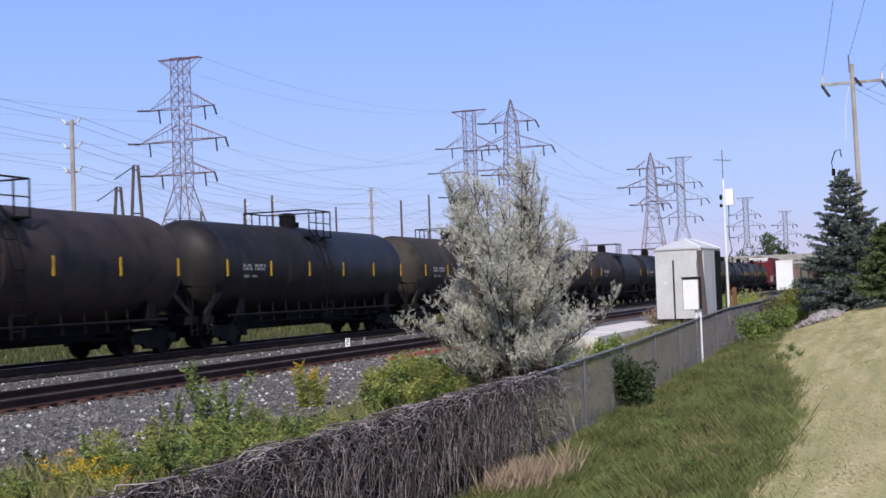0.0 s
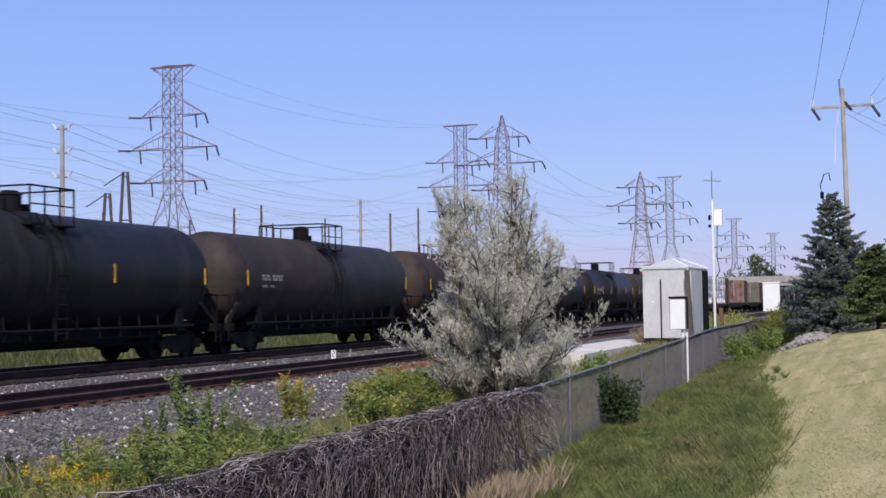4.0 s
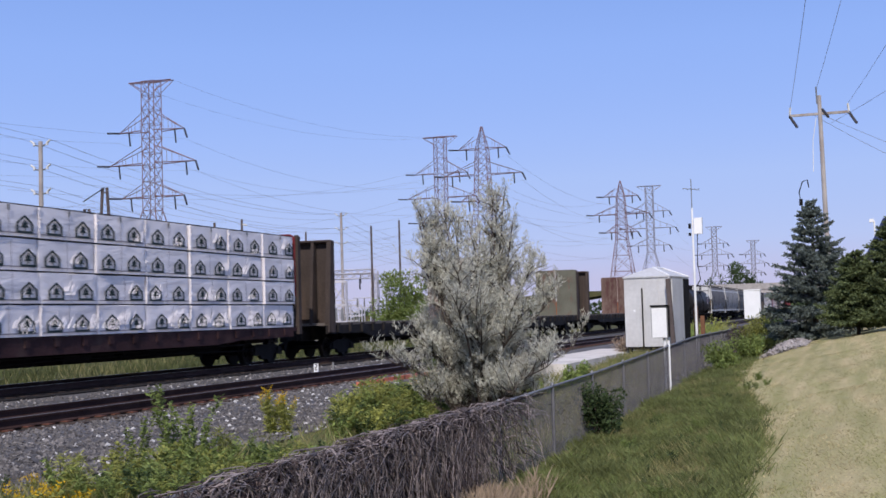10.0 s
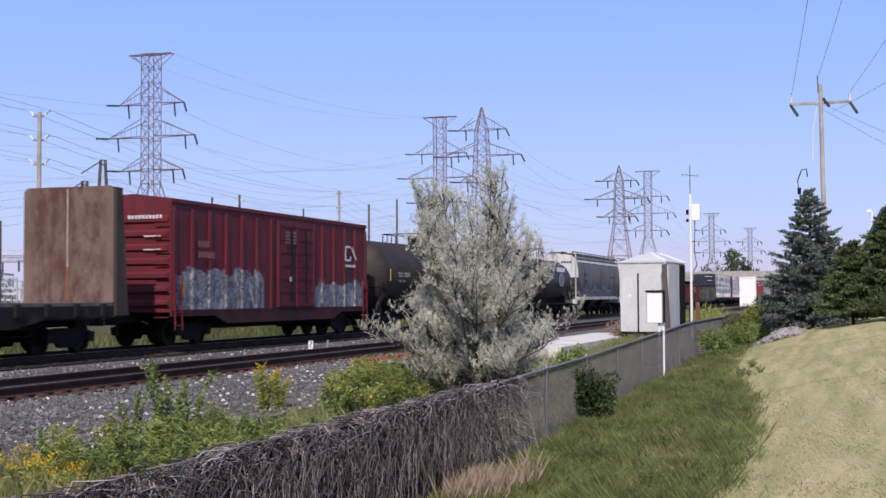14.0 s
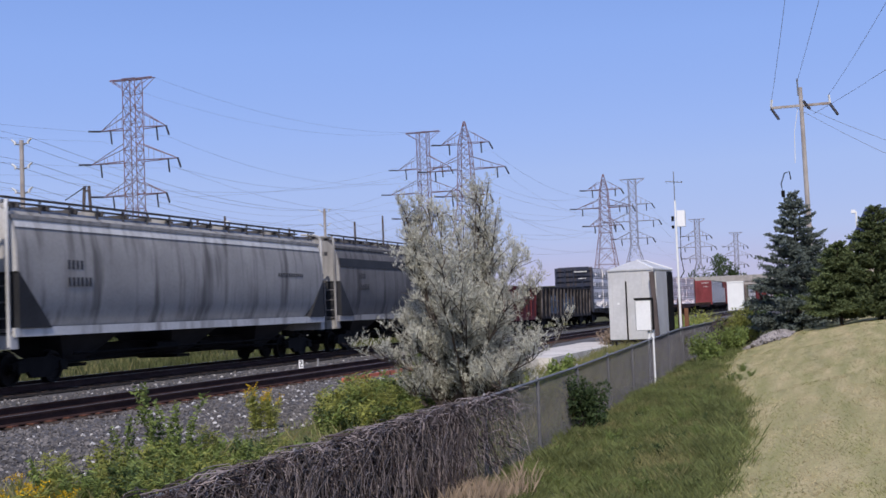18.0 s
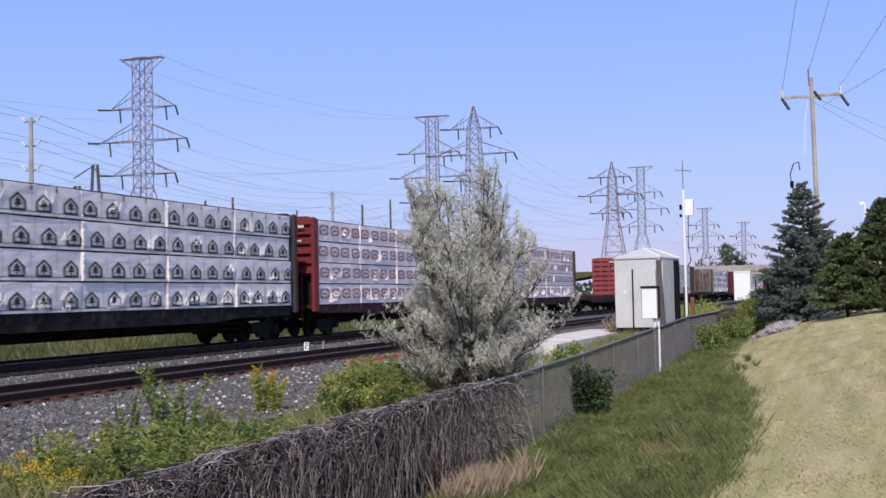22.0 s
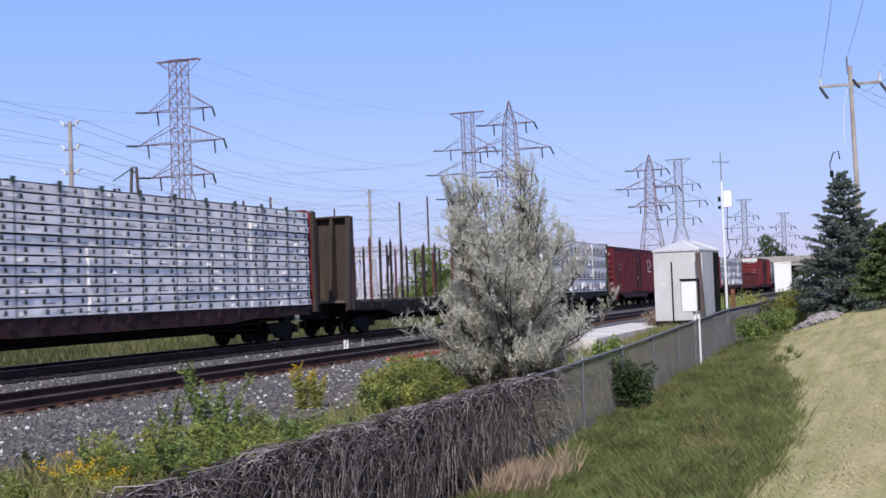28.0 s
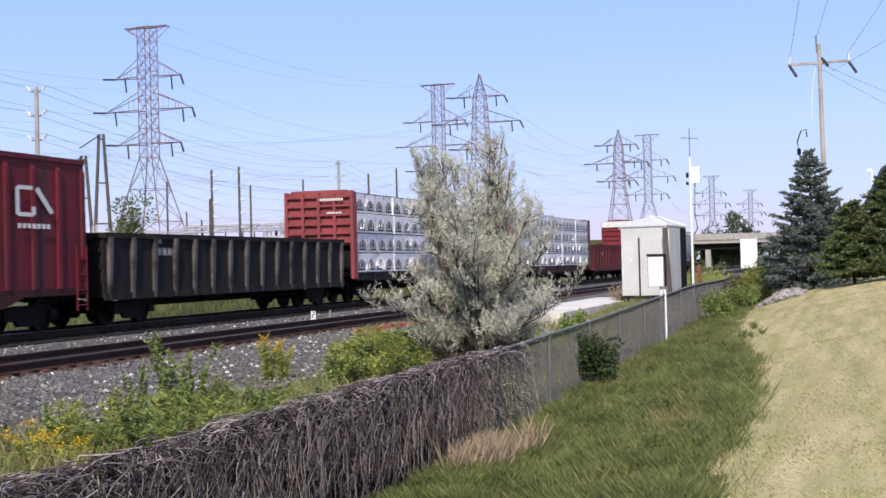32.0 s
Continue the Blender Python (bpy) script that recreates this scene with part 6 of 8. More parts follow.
def pylon(x, y, top, kind, r, steel, label, turn=0.0):
    """kind 'flat': straight shaft with a wide flat top; 'peak': pointed head. Heights are above the rails."""
    g = -0.5
    t = thing("transmission_tower", label, "pylon", "transmission towers", m=pose(x, y, g, 0, 0, turn))
    H = top - g
    s = H / 38.3
    legs = Mb()
    if kind == "flat":
        w = 1.05 * s
        lattice(legs, 5.6 * s, w, 0, 19.0 * s, 4, r)
        part("lower_body", legs, steel, t)["kind"] = "stuff"
        shaft = Mb()
        lattice(shaft, w, w, 19.0 * s, H, 9, r * 0.9)
        part("shaft", shaft, steel, t)["kind"] = "stuff"
        levels = [(21.0, 5.3, 1.9), (26.0, 7.3, 2.6), (30.9, 5.5, 2.6)]
        cap = Mb()
        for yy in (-w, w):
            cap.tube([(-3.6 * s, yy * 0.4, H), (3.6 * s, yy * 0.4, H)], r, 4)
            for q in (-1, 1):
                cap.tube([(q * 3.6 * s, yy * 0.4, H), (q * w, yy, H - 1.6 * s)], r * 0.7, 3)
        part("top_cross_arm", cap, steel, t)
    else:
        w = 1.25 * s
        lattice(legs, 4.6 * s, w * 1.25, 0, 22.0 * s, 5, r)
        part("lower_body", legs, steel, t)["kind"] = "stuff"
        shaft = Mb()
        lattice(shaft, w * 1.25, w * 0.85, 22.0 * s, 34.0 * s, 6, r * 0.9)
        lattice(shaft, w * 0.85, 0.12, 34.0 * s, H, 3, r * 0.8)
        part("shaft", shaft, steel, t)["kind"] = "stuff"
        levels = [(24.0, 4.5, 2.2), (29.0, 7.8, 2.4), (34.0, 4.8, 2.2)]
    for z, half, rise in levels:
        for q in (-1, 1):
            a = Mb()
            arm(a, w, z * s, half * s, rise * s, r * 0.85, q)
            ap = part("cross_arm", a, steel, t)
            ins = Mb()
            ins.tube([(q * half * s, 0, z * s), (q * (half + 0.9) * s, -0.8 * s, (z - 1.5) * s) if q > 0 else (q * (half + 1.9) * s, -0.4 * s, (z + 0.1) * s)], r * 1.8, 6)
            part("insulator_string", ins, INSUL, ap, "dark hanging insulator string")
            ins2 = Mb().tube([(q * (half - 1.6) * s, 0, z * s), (q * (half - 1.6) * s, 0.3, (z - 2.0) * s)], r * 1.5, 6)
            part("insulator_string", ins2, INSUL, ap)
    return t, [(q * half * s, z * s + g - 1.5) for z, half, rise in levels for q in (-1, 1)]


def wire(a, b, sag, r, name="power_line_wire", n=14):
    pts = []
    for k in range(n + 1):
        w = k / n
        p = Vector(a).lerp(Vector(b), w)
        p.z -= sag * 4 * w * (1 - w)
        pts.append(p)
    mb = Mb().tube(pts, r, 4)
    thing(name, "thin grey overhead conductor strung between supports", "wire", "overhead wires", mb=mb, material=WIRE)


PYLONS = [(-99.6, 161.8, 37.8, "flat", 0.085, TOWER, 0), (-71.6, 239.5, 39.5, "peak", 0.09, TOWER, 0), (-84.4, 251.2, 39.8, "flat", 0.08, TOWER, 0),
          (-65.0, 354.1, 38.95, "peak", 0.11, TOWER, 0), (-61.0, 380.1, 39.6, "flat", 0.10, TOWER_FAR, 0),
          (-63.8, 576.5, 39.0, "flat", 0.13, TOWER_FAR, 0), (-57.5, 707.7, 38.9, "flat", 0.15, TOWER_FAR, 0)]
TIPS = []
for px_, py_, pt_, pk_, pr_, ps_, pu_ in PYLONS:
    _, tips = pylon(px_, py_, pt_, pk_, pr_, ps_, "tall lattice steel tower with %s beyond the tracks" % ("a wide flat top" if pk_ == "flat" else "a pointed head"), pu_)
    TIPS.append([(px_ + a, py_, b) for a, b in tips])
for a, b, rr in ((0, 2, 0.016), (2, 4, 0.02), (4, 5, 0.025), (1, 3, 0.022)):
    for p, q in zip(TIPS[a], TIPS[b]):
        wire(p, q, 4.5, rr)
for p in TIPS[0]:
    wire(p, (p[0] - 12, p[1] - 150, p[2] + 1), 4.0, 0.013)
for p in TIPS[1]:
    wire(p, (p[0] - 16, p[1] - 120, p[2] - 16), 4.0, 0.014)
for s in (-1, 1):
    wire((PYLONS[0][0] + s * 3.6, PYLONS[0][1], 37.8), (PYLONS[2][0] + s * 3.6, PYLONS[2][1], 39.8), 3, 0.014)


def line_pole(x, y, top, levels, half, label, r=0.17, material=POLE_WOOD, pins=True, dark=False):
    """A wooden pole with pairs of pale insulators at several levels."""
    g = gz(x, y)
    p = thing("utility_pole", label, "utility pole", "wooden utility poles", m=pose(x, y, 0))
    part("shaft", Mb().tube([(0, 0, g - 0.3), (0, 0, top)], r, 10, r * 0.72), material, p)
    for z in levels:
        for s in (-1, 1):
            b = Mb().tube([(0, 0, z), (s * half, 0, z + 0.12)], 0.045, 5)
            bp = part("bracket", b, GALV_DARK, p)
            part("insulator", Mb().tube([(s * half, 0, z + 0.06), (s * half * 1.1, 0, z + 0.22), (s * half * 1.6, 0, z + 0.36)], 0.08, 8, 0.055), INSUL_W if not dark else INSUL, bp, "pale porcelain insulator")
    return p


LP = [(-44.5, 60.4, 12.2), (-59.1, 137.9, 14.3)]
LEV = [11.9, 10.5, 9.1]
line_pole(*LP[0], LEV, 0.42, "tall pale wooden pole with white insulators at three levels")
line_pole(*LP[1], [13.9, 12.2, 10.5], 0.5, "distant wooden pole with white insulators at three levels", 0.2)
line_pole(-73.0, 212.0, 15.0, [14.6, 13.0, 11.4], 0.6, "far wooden pole with insulators at three levels", 0.25)
for k, z in enumerate(LEV):
    for s in (-1, 1):
        wire((LP[0][0] + s * 0.7, LP[0][1], z + 0.36), (-30 + s * 0.7, -18, z + 0.4), 0.6, 0.009)
        wire((LP[0][0] + s * 0.7, LP[0][1], z + 0.36), (LP[1][0] + s * 0.8, LP[1][1], [13.9, 12.2, 10.5][k] + 0.3), 1.3, 0.012)
        wire((LP[1][0] + s * 0.8, LP[1][1], [13.9, 12.2, 10.5][k] + 0.3), (-73 + s, 212, [14.6, 13.0, 11.4][k]), 1.3, 0.016)


def plain_pole(x, y, top, label, r=0.16, lean=0.0, insul=0):
    g = gz(x, y)
    p = thing("yard_pole", label, "pole", "dark poles of the switchyard", m=pose(x, y, g, 0, lean, 0))
    part("shaft", Mb().tube([(0, 0, -0.3), (0, 0, top - g)], r, 8, r * 0.75), POLE_DARK, p)
    for k in range(insul):
        z = top - g - 0.5 - k * 1.3
        part("insulator", Mb().tube([(0, 0, z), (0.55, 0, z - 0.1)], 0.09, 6), INSUL_W, p)
    return p


for x, y, top, ins in ((-58.0, 105.0, 11.0, 5), (-55.8, 106.3, 11.3, 6), (-61, 110, 8.6, 0), (-52.5, 140, 13.2, 0), (-50.5, 126, 11.6, 0), (-44, 150, 11.5, 2),
                       (-78, 100, 9.0, 0), (-80, 108, 7.5, 0), (-66, 104, 7.2, 0), (-98, 110, 9.5, 0)):
    plain_pole(x, y, top, "dark slim pole standing in the switchyard", 0.15, 0, ins)


def a_frame(x, y, top, label):
    """Two leaning legs with rungs, as a dead-end structure."""
    g = gz(x, y)
    f = thing("dead_end_frame", label, "pole frame", "leaning pole frames", m=pose(x, y, g, 0, 0, 25))
    h = top - g
    for s in (-1, 1):
        part("leg", Mb().tube([(s * 0.95, 0, -0.3), (s * 0.18, 0, h)], 0.17, 8, 0.13), POLE_DARK, f)
    for k in (0.45, 0.7, 0.97):
        w = 0.95 - 0.77 * k
        part("cross_tie", Mb().tube([(-w, 0, h * k), (w, 0, h * k)], 0.07, 6), POLE_DARK, f)
    part("shackle_arm", Mb().tube([(0, 0, h), (-1.6, -1.2, h - 1.3)], 0.05, 5), INSUL, f)
    return f


a_frame(-61.0, 91.5, 13.3, "dark leaning two-legged pole frame with rungs")
a_frame(-63.0, 91.8, 11.6, "dark leaning pole frame beside a taller one")
for k in range(6):
    wire((-61, 91.5, 12.8 - k * 0.5), (-57 + k * 0.3, 105.5, 11 - k * 1.2), 0.5, 0.012)
    wire((-62, 91.5, 12.0 - k * 0.6), (-95, 60 + k * 5, 9 - k * 0.5), 0.9, 0.012)
    wire((-56, 106, 10.8 - k * 1.1), (-52, 140, 12.5 - k * 1.0), 0.9, 0.012)

# ---- switchyard ----
def gantry(x, y, w, h, label):
    g = thing("yard_gantry", label, "gantry", "switchyard gantries", m=pose(x, y, -0.5, 0, 0, 12))
    for s in (-1, 1):
        lg = Mb()
        lattice(lg, 0.5, 0.28, 0, h, 5, 0.06)
        o = part("leg", lg, YARD, g, at=(s * w / 2, 0, 0))
    bm = Mb()
    for y_ in (-0.3, 0.3):
        for z in (h - 0.35, h + 0.25):
            bm.tube([(-w / 2, y_, z), (w / 2, y_, z)], 0.06, 4)
    n = int(w / 0.9)
    for k in range(n):
        a, b = -w / 2 + w * k / n, -w / 2 + w * (k + 1) / n
        bm.tube([(a, -0.3, h - 0.35), (b, -0.3, h + 0.25)], 0.045, 3)
        bm.tube([(a, -0.3, h + 0.25), (b, -0.3, h - 0.35)], 0.045, 3)
    part("beam", bm, YARD, g)
    for k in range(3):
        xx = -w / 2 + w * (k + 0.5) / 3
        part("insulator_string", Mb().tube([(xx, 0, h - 0.4), (xx, 0, h - 1.6)], 0.09, 6), INSUL, g)


def bus_post(x, y, h, label):
    b = thing("bus_support", label, "switchgear", "switchyard bus supports", m=pose(x, y, -0.5))
    part("post", Mb().tube([(0, 0, 0), (0, 0, h)], 0.09, 6), YARD, b)
    part("table", Mb().box(-1.1, 1.1, -0.12, 0.12, h, h + 0.14), YARD, b)
    for k in (-0.9, 0, 0.9):
        part("insulator", Mb().tube([(k, 0, h + 0.14), (k, 0, h + 1.2)], 0.11, 6, 0.07), GALV_DARK, b)
    part("busbar", Mb().tube([(-1.4, 0, h + 1.2), (1.4, 0, h + 1.2)], 0.06, 5), YARD, b)


yard = random.Random(12)
for x, y, w, h in ((-62, 118, 12, 6.4), (-75, 118, 11, 6.0), (-88, 116, 12, 6.6), (-102, 114, 12, 6.2), (-58, 132, 10, 7.0), (-70, 134, 12, 7.2), (-84, 134, 12, 6.8),
                   (-98, 132, 12, 7.0), (-114, 130, 12, 7.2), (-50, 142, 9, 7.0), (-122, 112, 12, 6.2), (-66, 150, 12, 8.2), (-82, 152, 12, 8.0)):
    gantry(x, y, w, h, "pale galvanised lattice gantry of the switchyard")
for k in range(70):
    x = -48 - 90 * yard.random()
    y = 96 + 42 * yard.random() + (0 if x < -56 else 22)
    bus_post(x, y, 1.8 + 1.6 * yard.random(), "pale steel bus support with insulators")


def switch_rack(h, w, seed):
    """A rack of upright steel posts, cross-beams, stacked insulators and a rising frame."""
    r = random.Random(seed)
    t = thing("switch_rack", "pale galvanised switch rack with stacked insulators", "switchgear", "switchyard racks", m=pose(0, 0, -0.5))
    n = 4
    for k in range(n):
        x = -w / 2 + w * k / (n - 1)
        up = Mb().tube([(x, 0, 0), (x, 0, h * r.uniform(0.8, 1.1))], 0.11, 4)
        part("post", up, YARD, t)
        if k < n - 1:
            for q in range(2):
                xx = x + w / (n - 1) * (0.3 + 0.4 * q)
                z0 = r.choice((0.35, 0.6)) * h
                part("insulator", Mb().tube([(xx, 0, z0), (xx, 0, z0 + 1.1)], 0.13, 5, 0.08), GALV_DARK, t)
    for z in (0.33, 0.6, 0.97):
        part("cross_beam", Mb().box(-w / 2, w / 2, -0.09, 0.09, h * z - 0.1, h * z + 0.1), YARD, t)
    br_ = Mb()
    for k in range(n - 1):
        a, b = -w / 2 + w * k / (n - 1), -w / 2 + w * (k + 1) / (n - 1)
        br_.tube([(a, 0, h * 0.6), (b, 0, h * 0.97)], 0.05, 3)
        br_.tube([(b, 0, h * 0.6), (a, 0, h * 0.97)], 0.05, 3)
    part("bracing", br_, YARD, t)["kind"] = "stuff"
    return t


racks = [switch_rack(4.2, 5.0, 1), switch_rack(5.4, 4.0, 2), switch_rack(3.2, 6.0, 3)]
for k, r_ in enumerate(racks):
    r_.matrix_world = pose(-62 - 7 * k, 108 + 4 * k, -0.5, 0, 0, 20)
for k in range(64):
    bear, dist = radians(yard.uniform(22.5, 41.5)), yard.uniform(100, 230)
    copy_thing(racks[k % 3], pose(-dist * math.sin(bear), dist * math.cos(bear), -0.5, 0, 0, yard.choice((20, 30, 110))))
for k in range(16):
    bear, dist = radians(yard.uniform(23, 41)), yard.uniform(110, 210)
    plain_pole(-dist * math.sin(bear), dist * math.cos(bear), yard.uniform(7, 12), "slim pole among the switchgear", 0.13, 0, 0)
for x, y, w in ((-70, 96, 1.6), (-67.5, 97, 1.2), (-92, 100, 1.8), (-84, 105, 1.4)):
    c = thing("equipment_cabinet", "white metal equipment cabinet in the switchyard", "cabinet", "yard cabinets", m=pose(x, y, -0.5))
    part("body", Mb().box(-w / 2, w / 2, -0.6, 0.6, 0.1, 2.1), WHITE_ENAMEL, c)
    part("door", Mb().box(-w / 2 + 0.08, w / 2 - 0.08, -0.63, -0.602, 0.2, 2.0), WHITE_ENAMEL, c)
sg = thing("yard_sign", "white square sign on a thin pole in the switchyard", "sign", m=pose(-79.5, 92.5, -0.5, 0, 0, 30))
part("pole", Mb().tube([(0, 0, 0), (0, 0, 5.6)], 0.05, 6), GALV_DARK, sg)
part("plate", Mb().box(-0.55, 0.55, -0.03, 0.03, 4.9, 6.0), WHITE_ENAMEL, sg)
part("marks", Mb().box(-0.3, -0.05, -0.04, -0.031, 5.2, 5.7).box(0.08, 0.33, -0.04, -0.031, 5.2, 5.7), DARK_LETTER, sg)

# ---- right-hand pole and its wires ----
rp = thing("utility_pole", "pale wooden utility pole with a cross-arm behind a spruce", "utility pole", "wooden utility poles", m=pose(-1.78, 65, 0))
part("shaft", Mb().tube([(0.16, 0, 0), (0.03, 0, 12.0)], 0.15, 10, 0.10), POLE_WOOD, rp)
part("pole_top_pin", Mb().tube([(-0.08, 0, 11.6), (-0.1, 0, 12.45)], 0.045, 6), GALV_DARK, rp)
part("cross_arm", Mb().box(-1.45, 1.45, -0.06, 0.06, 11.02, 11.14), POLE_WOOD, rp)
for s in (-1, 1):
    part("pin_insulator", Mb().tube([(s * 1.42, 0, 11.1), (s * 1.38, 0, 11.5)], 0.06, 6), INSUL_W, rp)
    part("hanging_insulator", Mb().tube([(s * 1.42, 0, 11.05), (s * 1.42 + 0.35, -0.2, 10.45)], 0.07, 6), INSUL, rp)
part("hanging_insulator", Mb().tube([(0.15, 0, 11.3), (0.45, -0.2, 10.85)], 0.07, 6), INSUL, rp)
part("ground_wire", Mb().tube([(-0.15, 0, 10.9), (-0.35, 0, 9.8), (-0.4, 0, 8.2)], 0.018, 4), WHITE_ENAMEL, rp)
for x0, z0, x1, z1 in ((-3.16, 11.5, 1.0, 13.3), (-1.87, 12.35, 2.6, 14.1), (-0.4, 11.5, 5.2, 12.3), (-1.2, 10.6, 9.5, 9.8)):
    wire((x0, 65, z0), (x1, 12, z1), 0.5, 0.010)
wire((-2.0, 65, 11.0), (12, 95, 7.5), 0.6, 0.012)
wire((-1.6, 65, 11.0), (14, 98, 9), 0.6, 0.012)

# ---- relay cabinet, meter box, mast ----
cab = thing("relay_cabinet", "galvanised sheet-metal railway relay cabinet on short legs", "cabinet", m=pose(-6.684, 40.373, 0.1, 0, 0, -6))
part("body", Mb().box(-0.74, 0.74, 0, 2.6, 0.22, 2.48), GALV, cab)
for x in (-0.62, -0.12, 0.38):
    part("panel_seam", Mb().box(x - 0.012, x + 0.012, -0.012, 0.0, 0.25, 2.45), GALV, cab)
rf = Mb()
rf.v += [(-0.77, -0.03, 2.48), (0.77, -0.03, 2.48), (0.77, 2.63, 2.48), (-0.77, 2.63, 2.48), (-0.06, 0.7, 2.78), (0.06, 0.7, 2.78), (0.06, 1.95, 2.78), (-0.06, 1.95, 2.78)]
rf.f += [(0, 1, 5, 4), (1, 2, 6, 5), (2, 3, 7, 6), (3, 0, 4, 7), (4, 5, 6, 7), (3, 2, 1, 0)]
part("roof", rf, GALV, cab, "pale sheet-metal hipped roof")
part("eave_trim", Mb().box(-0.78, 0.78, -0.04, 2.64, 2.44, 2.477), GALV, cab)
part("hip_flashing", Mb().tube([(0.76, -0.02, 2.49), (0.06, 0.7, 2.79), (0.06, 1.95, 2.79), (0.76, 2.62, 2.49)], 0.03, 5), WHITE_ENAMEL, cab, "white roof flashing")
part("conduit", Mb().tube([(-0.14, -0.035, 0.1), (-0.14, -0.035, 2.1)], 0.025, 6), UNDER, cab, "black vertical conduit")
part("corner_trim", Mb().box(0.72, 0.78, -0.03, 0.05, 0.2, 2.44), GALV, cab)
part("side_door", Mb().box(0.745, 0.775, 0.3, 1.75, 0.3, 2.4), GALV, cab)
part("side_door", Mb().box(0.745, 0.775, 1.85, 2.58, 0.3, 2.4), UNDER, cab, "dark open door panel")
part("vent", Mb().box(-0.45, -0.38, -0.02, -0.005, 1.35, 1.42), WHITE_ENAMEL, cab)
for x in (-0.6, 0.55):
    for y in (0.1, 2.45):
        part("leg", Mb().box(x - 0.05, x + 0.05, y - 0.05, y + 0.05, -0.2, 0.22), UNDER, cab)
part("base_frame", Mb().box(-0.7, 0.7, 0.02, 2.58, 0.12, 0.22), UNDER, cab)

mb_ = thing("meter_box", "pale grey electrical meter box on white posts at the fence", "electrical box", m=pose(-4.78, 30.7, 0, 0, 0, 4))
part("body", Mb().box(-0.2, 0.2, -0.1, 0.1, 0.80, 1.56), GALV_DARK, mb_)
part("door", Mb().box(-0.185, 0.17, -0.118, -0.1, 0.81, 1.53), WHITE_ENAMEL, mb_, "pale enamelled door")
part("hood", Mb().box(-0.22, 0.22, -0.14, 0.12, 1.56, 1.60), UNDER, mb_)
part("side_rail", Mb().box(0.2, 0.235, -0.12, 0.12, 0.82, 1.58), UNDER, mb_)
for x in (0.1, 0.19):
    part("post", Mb().tube([(x, 0, -0.75), (x, 0, 0.8)], 0.035, 8), WHITE_ENAMEL, mb_)

tp = thing("timber_post", "tall dark timber post beside the relay cabinet", "post", "timber posts", m=pose(-5.80, 40.0, 0, 0, -3, 0))
part("shaft", Mb().box(-0.07, 0.07, -0.07, 0.07, -0.2, 2.48), POLE_DARK, tp)
for x, y, h in ((-5.62, 44.2, 1.6), (-5.42, 44.4, 1.25)):
    t2 = thing("timber_post", "short brown timber post by the cabinet", "post", "timber posts", m=pose(x, y, 0))
    part("shaft", Mb().box(-0.07, 0.07, -0.07, 0.07, -0.2, h), BROWN_WOOD, t2)

mast = thing("antenna_mast", "slim white antenna mast with a pale box and small aerial", "antenna", m=pose(-5.5, 43.3, 0))
part("mast_tube", Mb().tube([(0, 0, -0.1), (0, 0, 4.95)], 0.045, 8, 0.035), WHITE_ENAMEL, mast)
part("upper_tube", Mb().tube([(0, 0, 4.95), (0, 0, 5.95)], 0.018, 6), GALV_DARK, mast)
part("aerial_boom", Mb().tube([(-0.28, 0, 5.64), (0.28, 0, 5.56)], 0.014, 5), GALV_DARK, mast)
for k in range(5):
    x = -0.26 + 0.13 * k
    part("aerial_element", Mb().tube([(x, -0.2, 5.6), (x, 0.2, 5.6)], 0.008, 4), GALV_DARK, mast)
part("radio_box", Mb().box(0.06, 0.33, -0.12, 0.12, 4.05, 4.6), WHITE_ENAMEL, mast)
for za, zb in ((4.0, 4.1), (4.25, 4.42)):
    part("mount_clamp", Mb().box(-0.14, -0.06, -0.05, 0.05, za, zb), UNDER, mast)
part("cable", Mb().tube([(0.15, 0, 4.05), (0.12, 0, 3.0), (0.2, 0, 2.5), (0.08, 0, 2.3)], 0.02, 5), UNDER, mast)

pad = thing("concrete_slab", "pale concrete slab beside the relay cabinet", "slab", m=pose(-8.35, 39.5, 0))
part("slab", Mb().box(-0.85, 0.95, -7.6, 5.5, -0.35, 0.15), CONCRETE, pad)
wb = thing("junction_box", "bright white metal junction box on a post", "electrical box", m=pose(-5.4, 64.8, 0))
part("body", Mb().box(-0.4, 0.4, -0.2, 0.2, 0.95, 2.35), WHITE_ENAMEL, wb)
part("lid", Mb().box(-0.42, 0.42, -0.22, 0.22, 2.35, 2.41), WHITE_ENAMEL, wb)
part("post", Mb().tube([(0, 0, -0.4), (0, 0, 0.95)], 0.06, 8), GALV_DARK, wb)
ob_ = thing("orange_barrier", "low faded orange plastic barrier beside the rail", "barrier", m=pose(-12.3, 33.6, 0))
part("strip", Mb().box(-0.03, 0.03, -4.1, 4.1, -0.36, -0.13), ORANGE, ob_)
for k in range(11):
    y = -4.0 + 0.8 * k
    part("peg", Mb().box(0.03, 0.06, y - 0.03, y + 0.03, -0.45, -0.14), BROWN_WOOD, ob_)
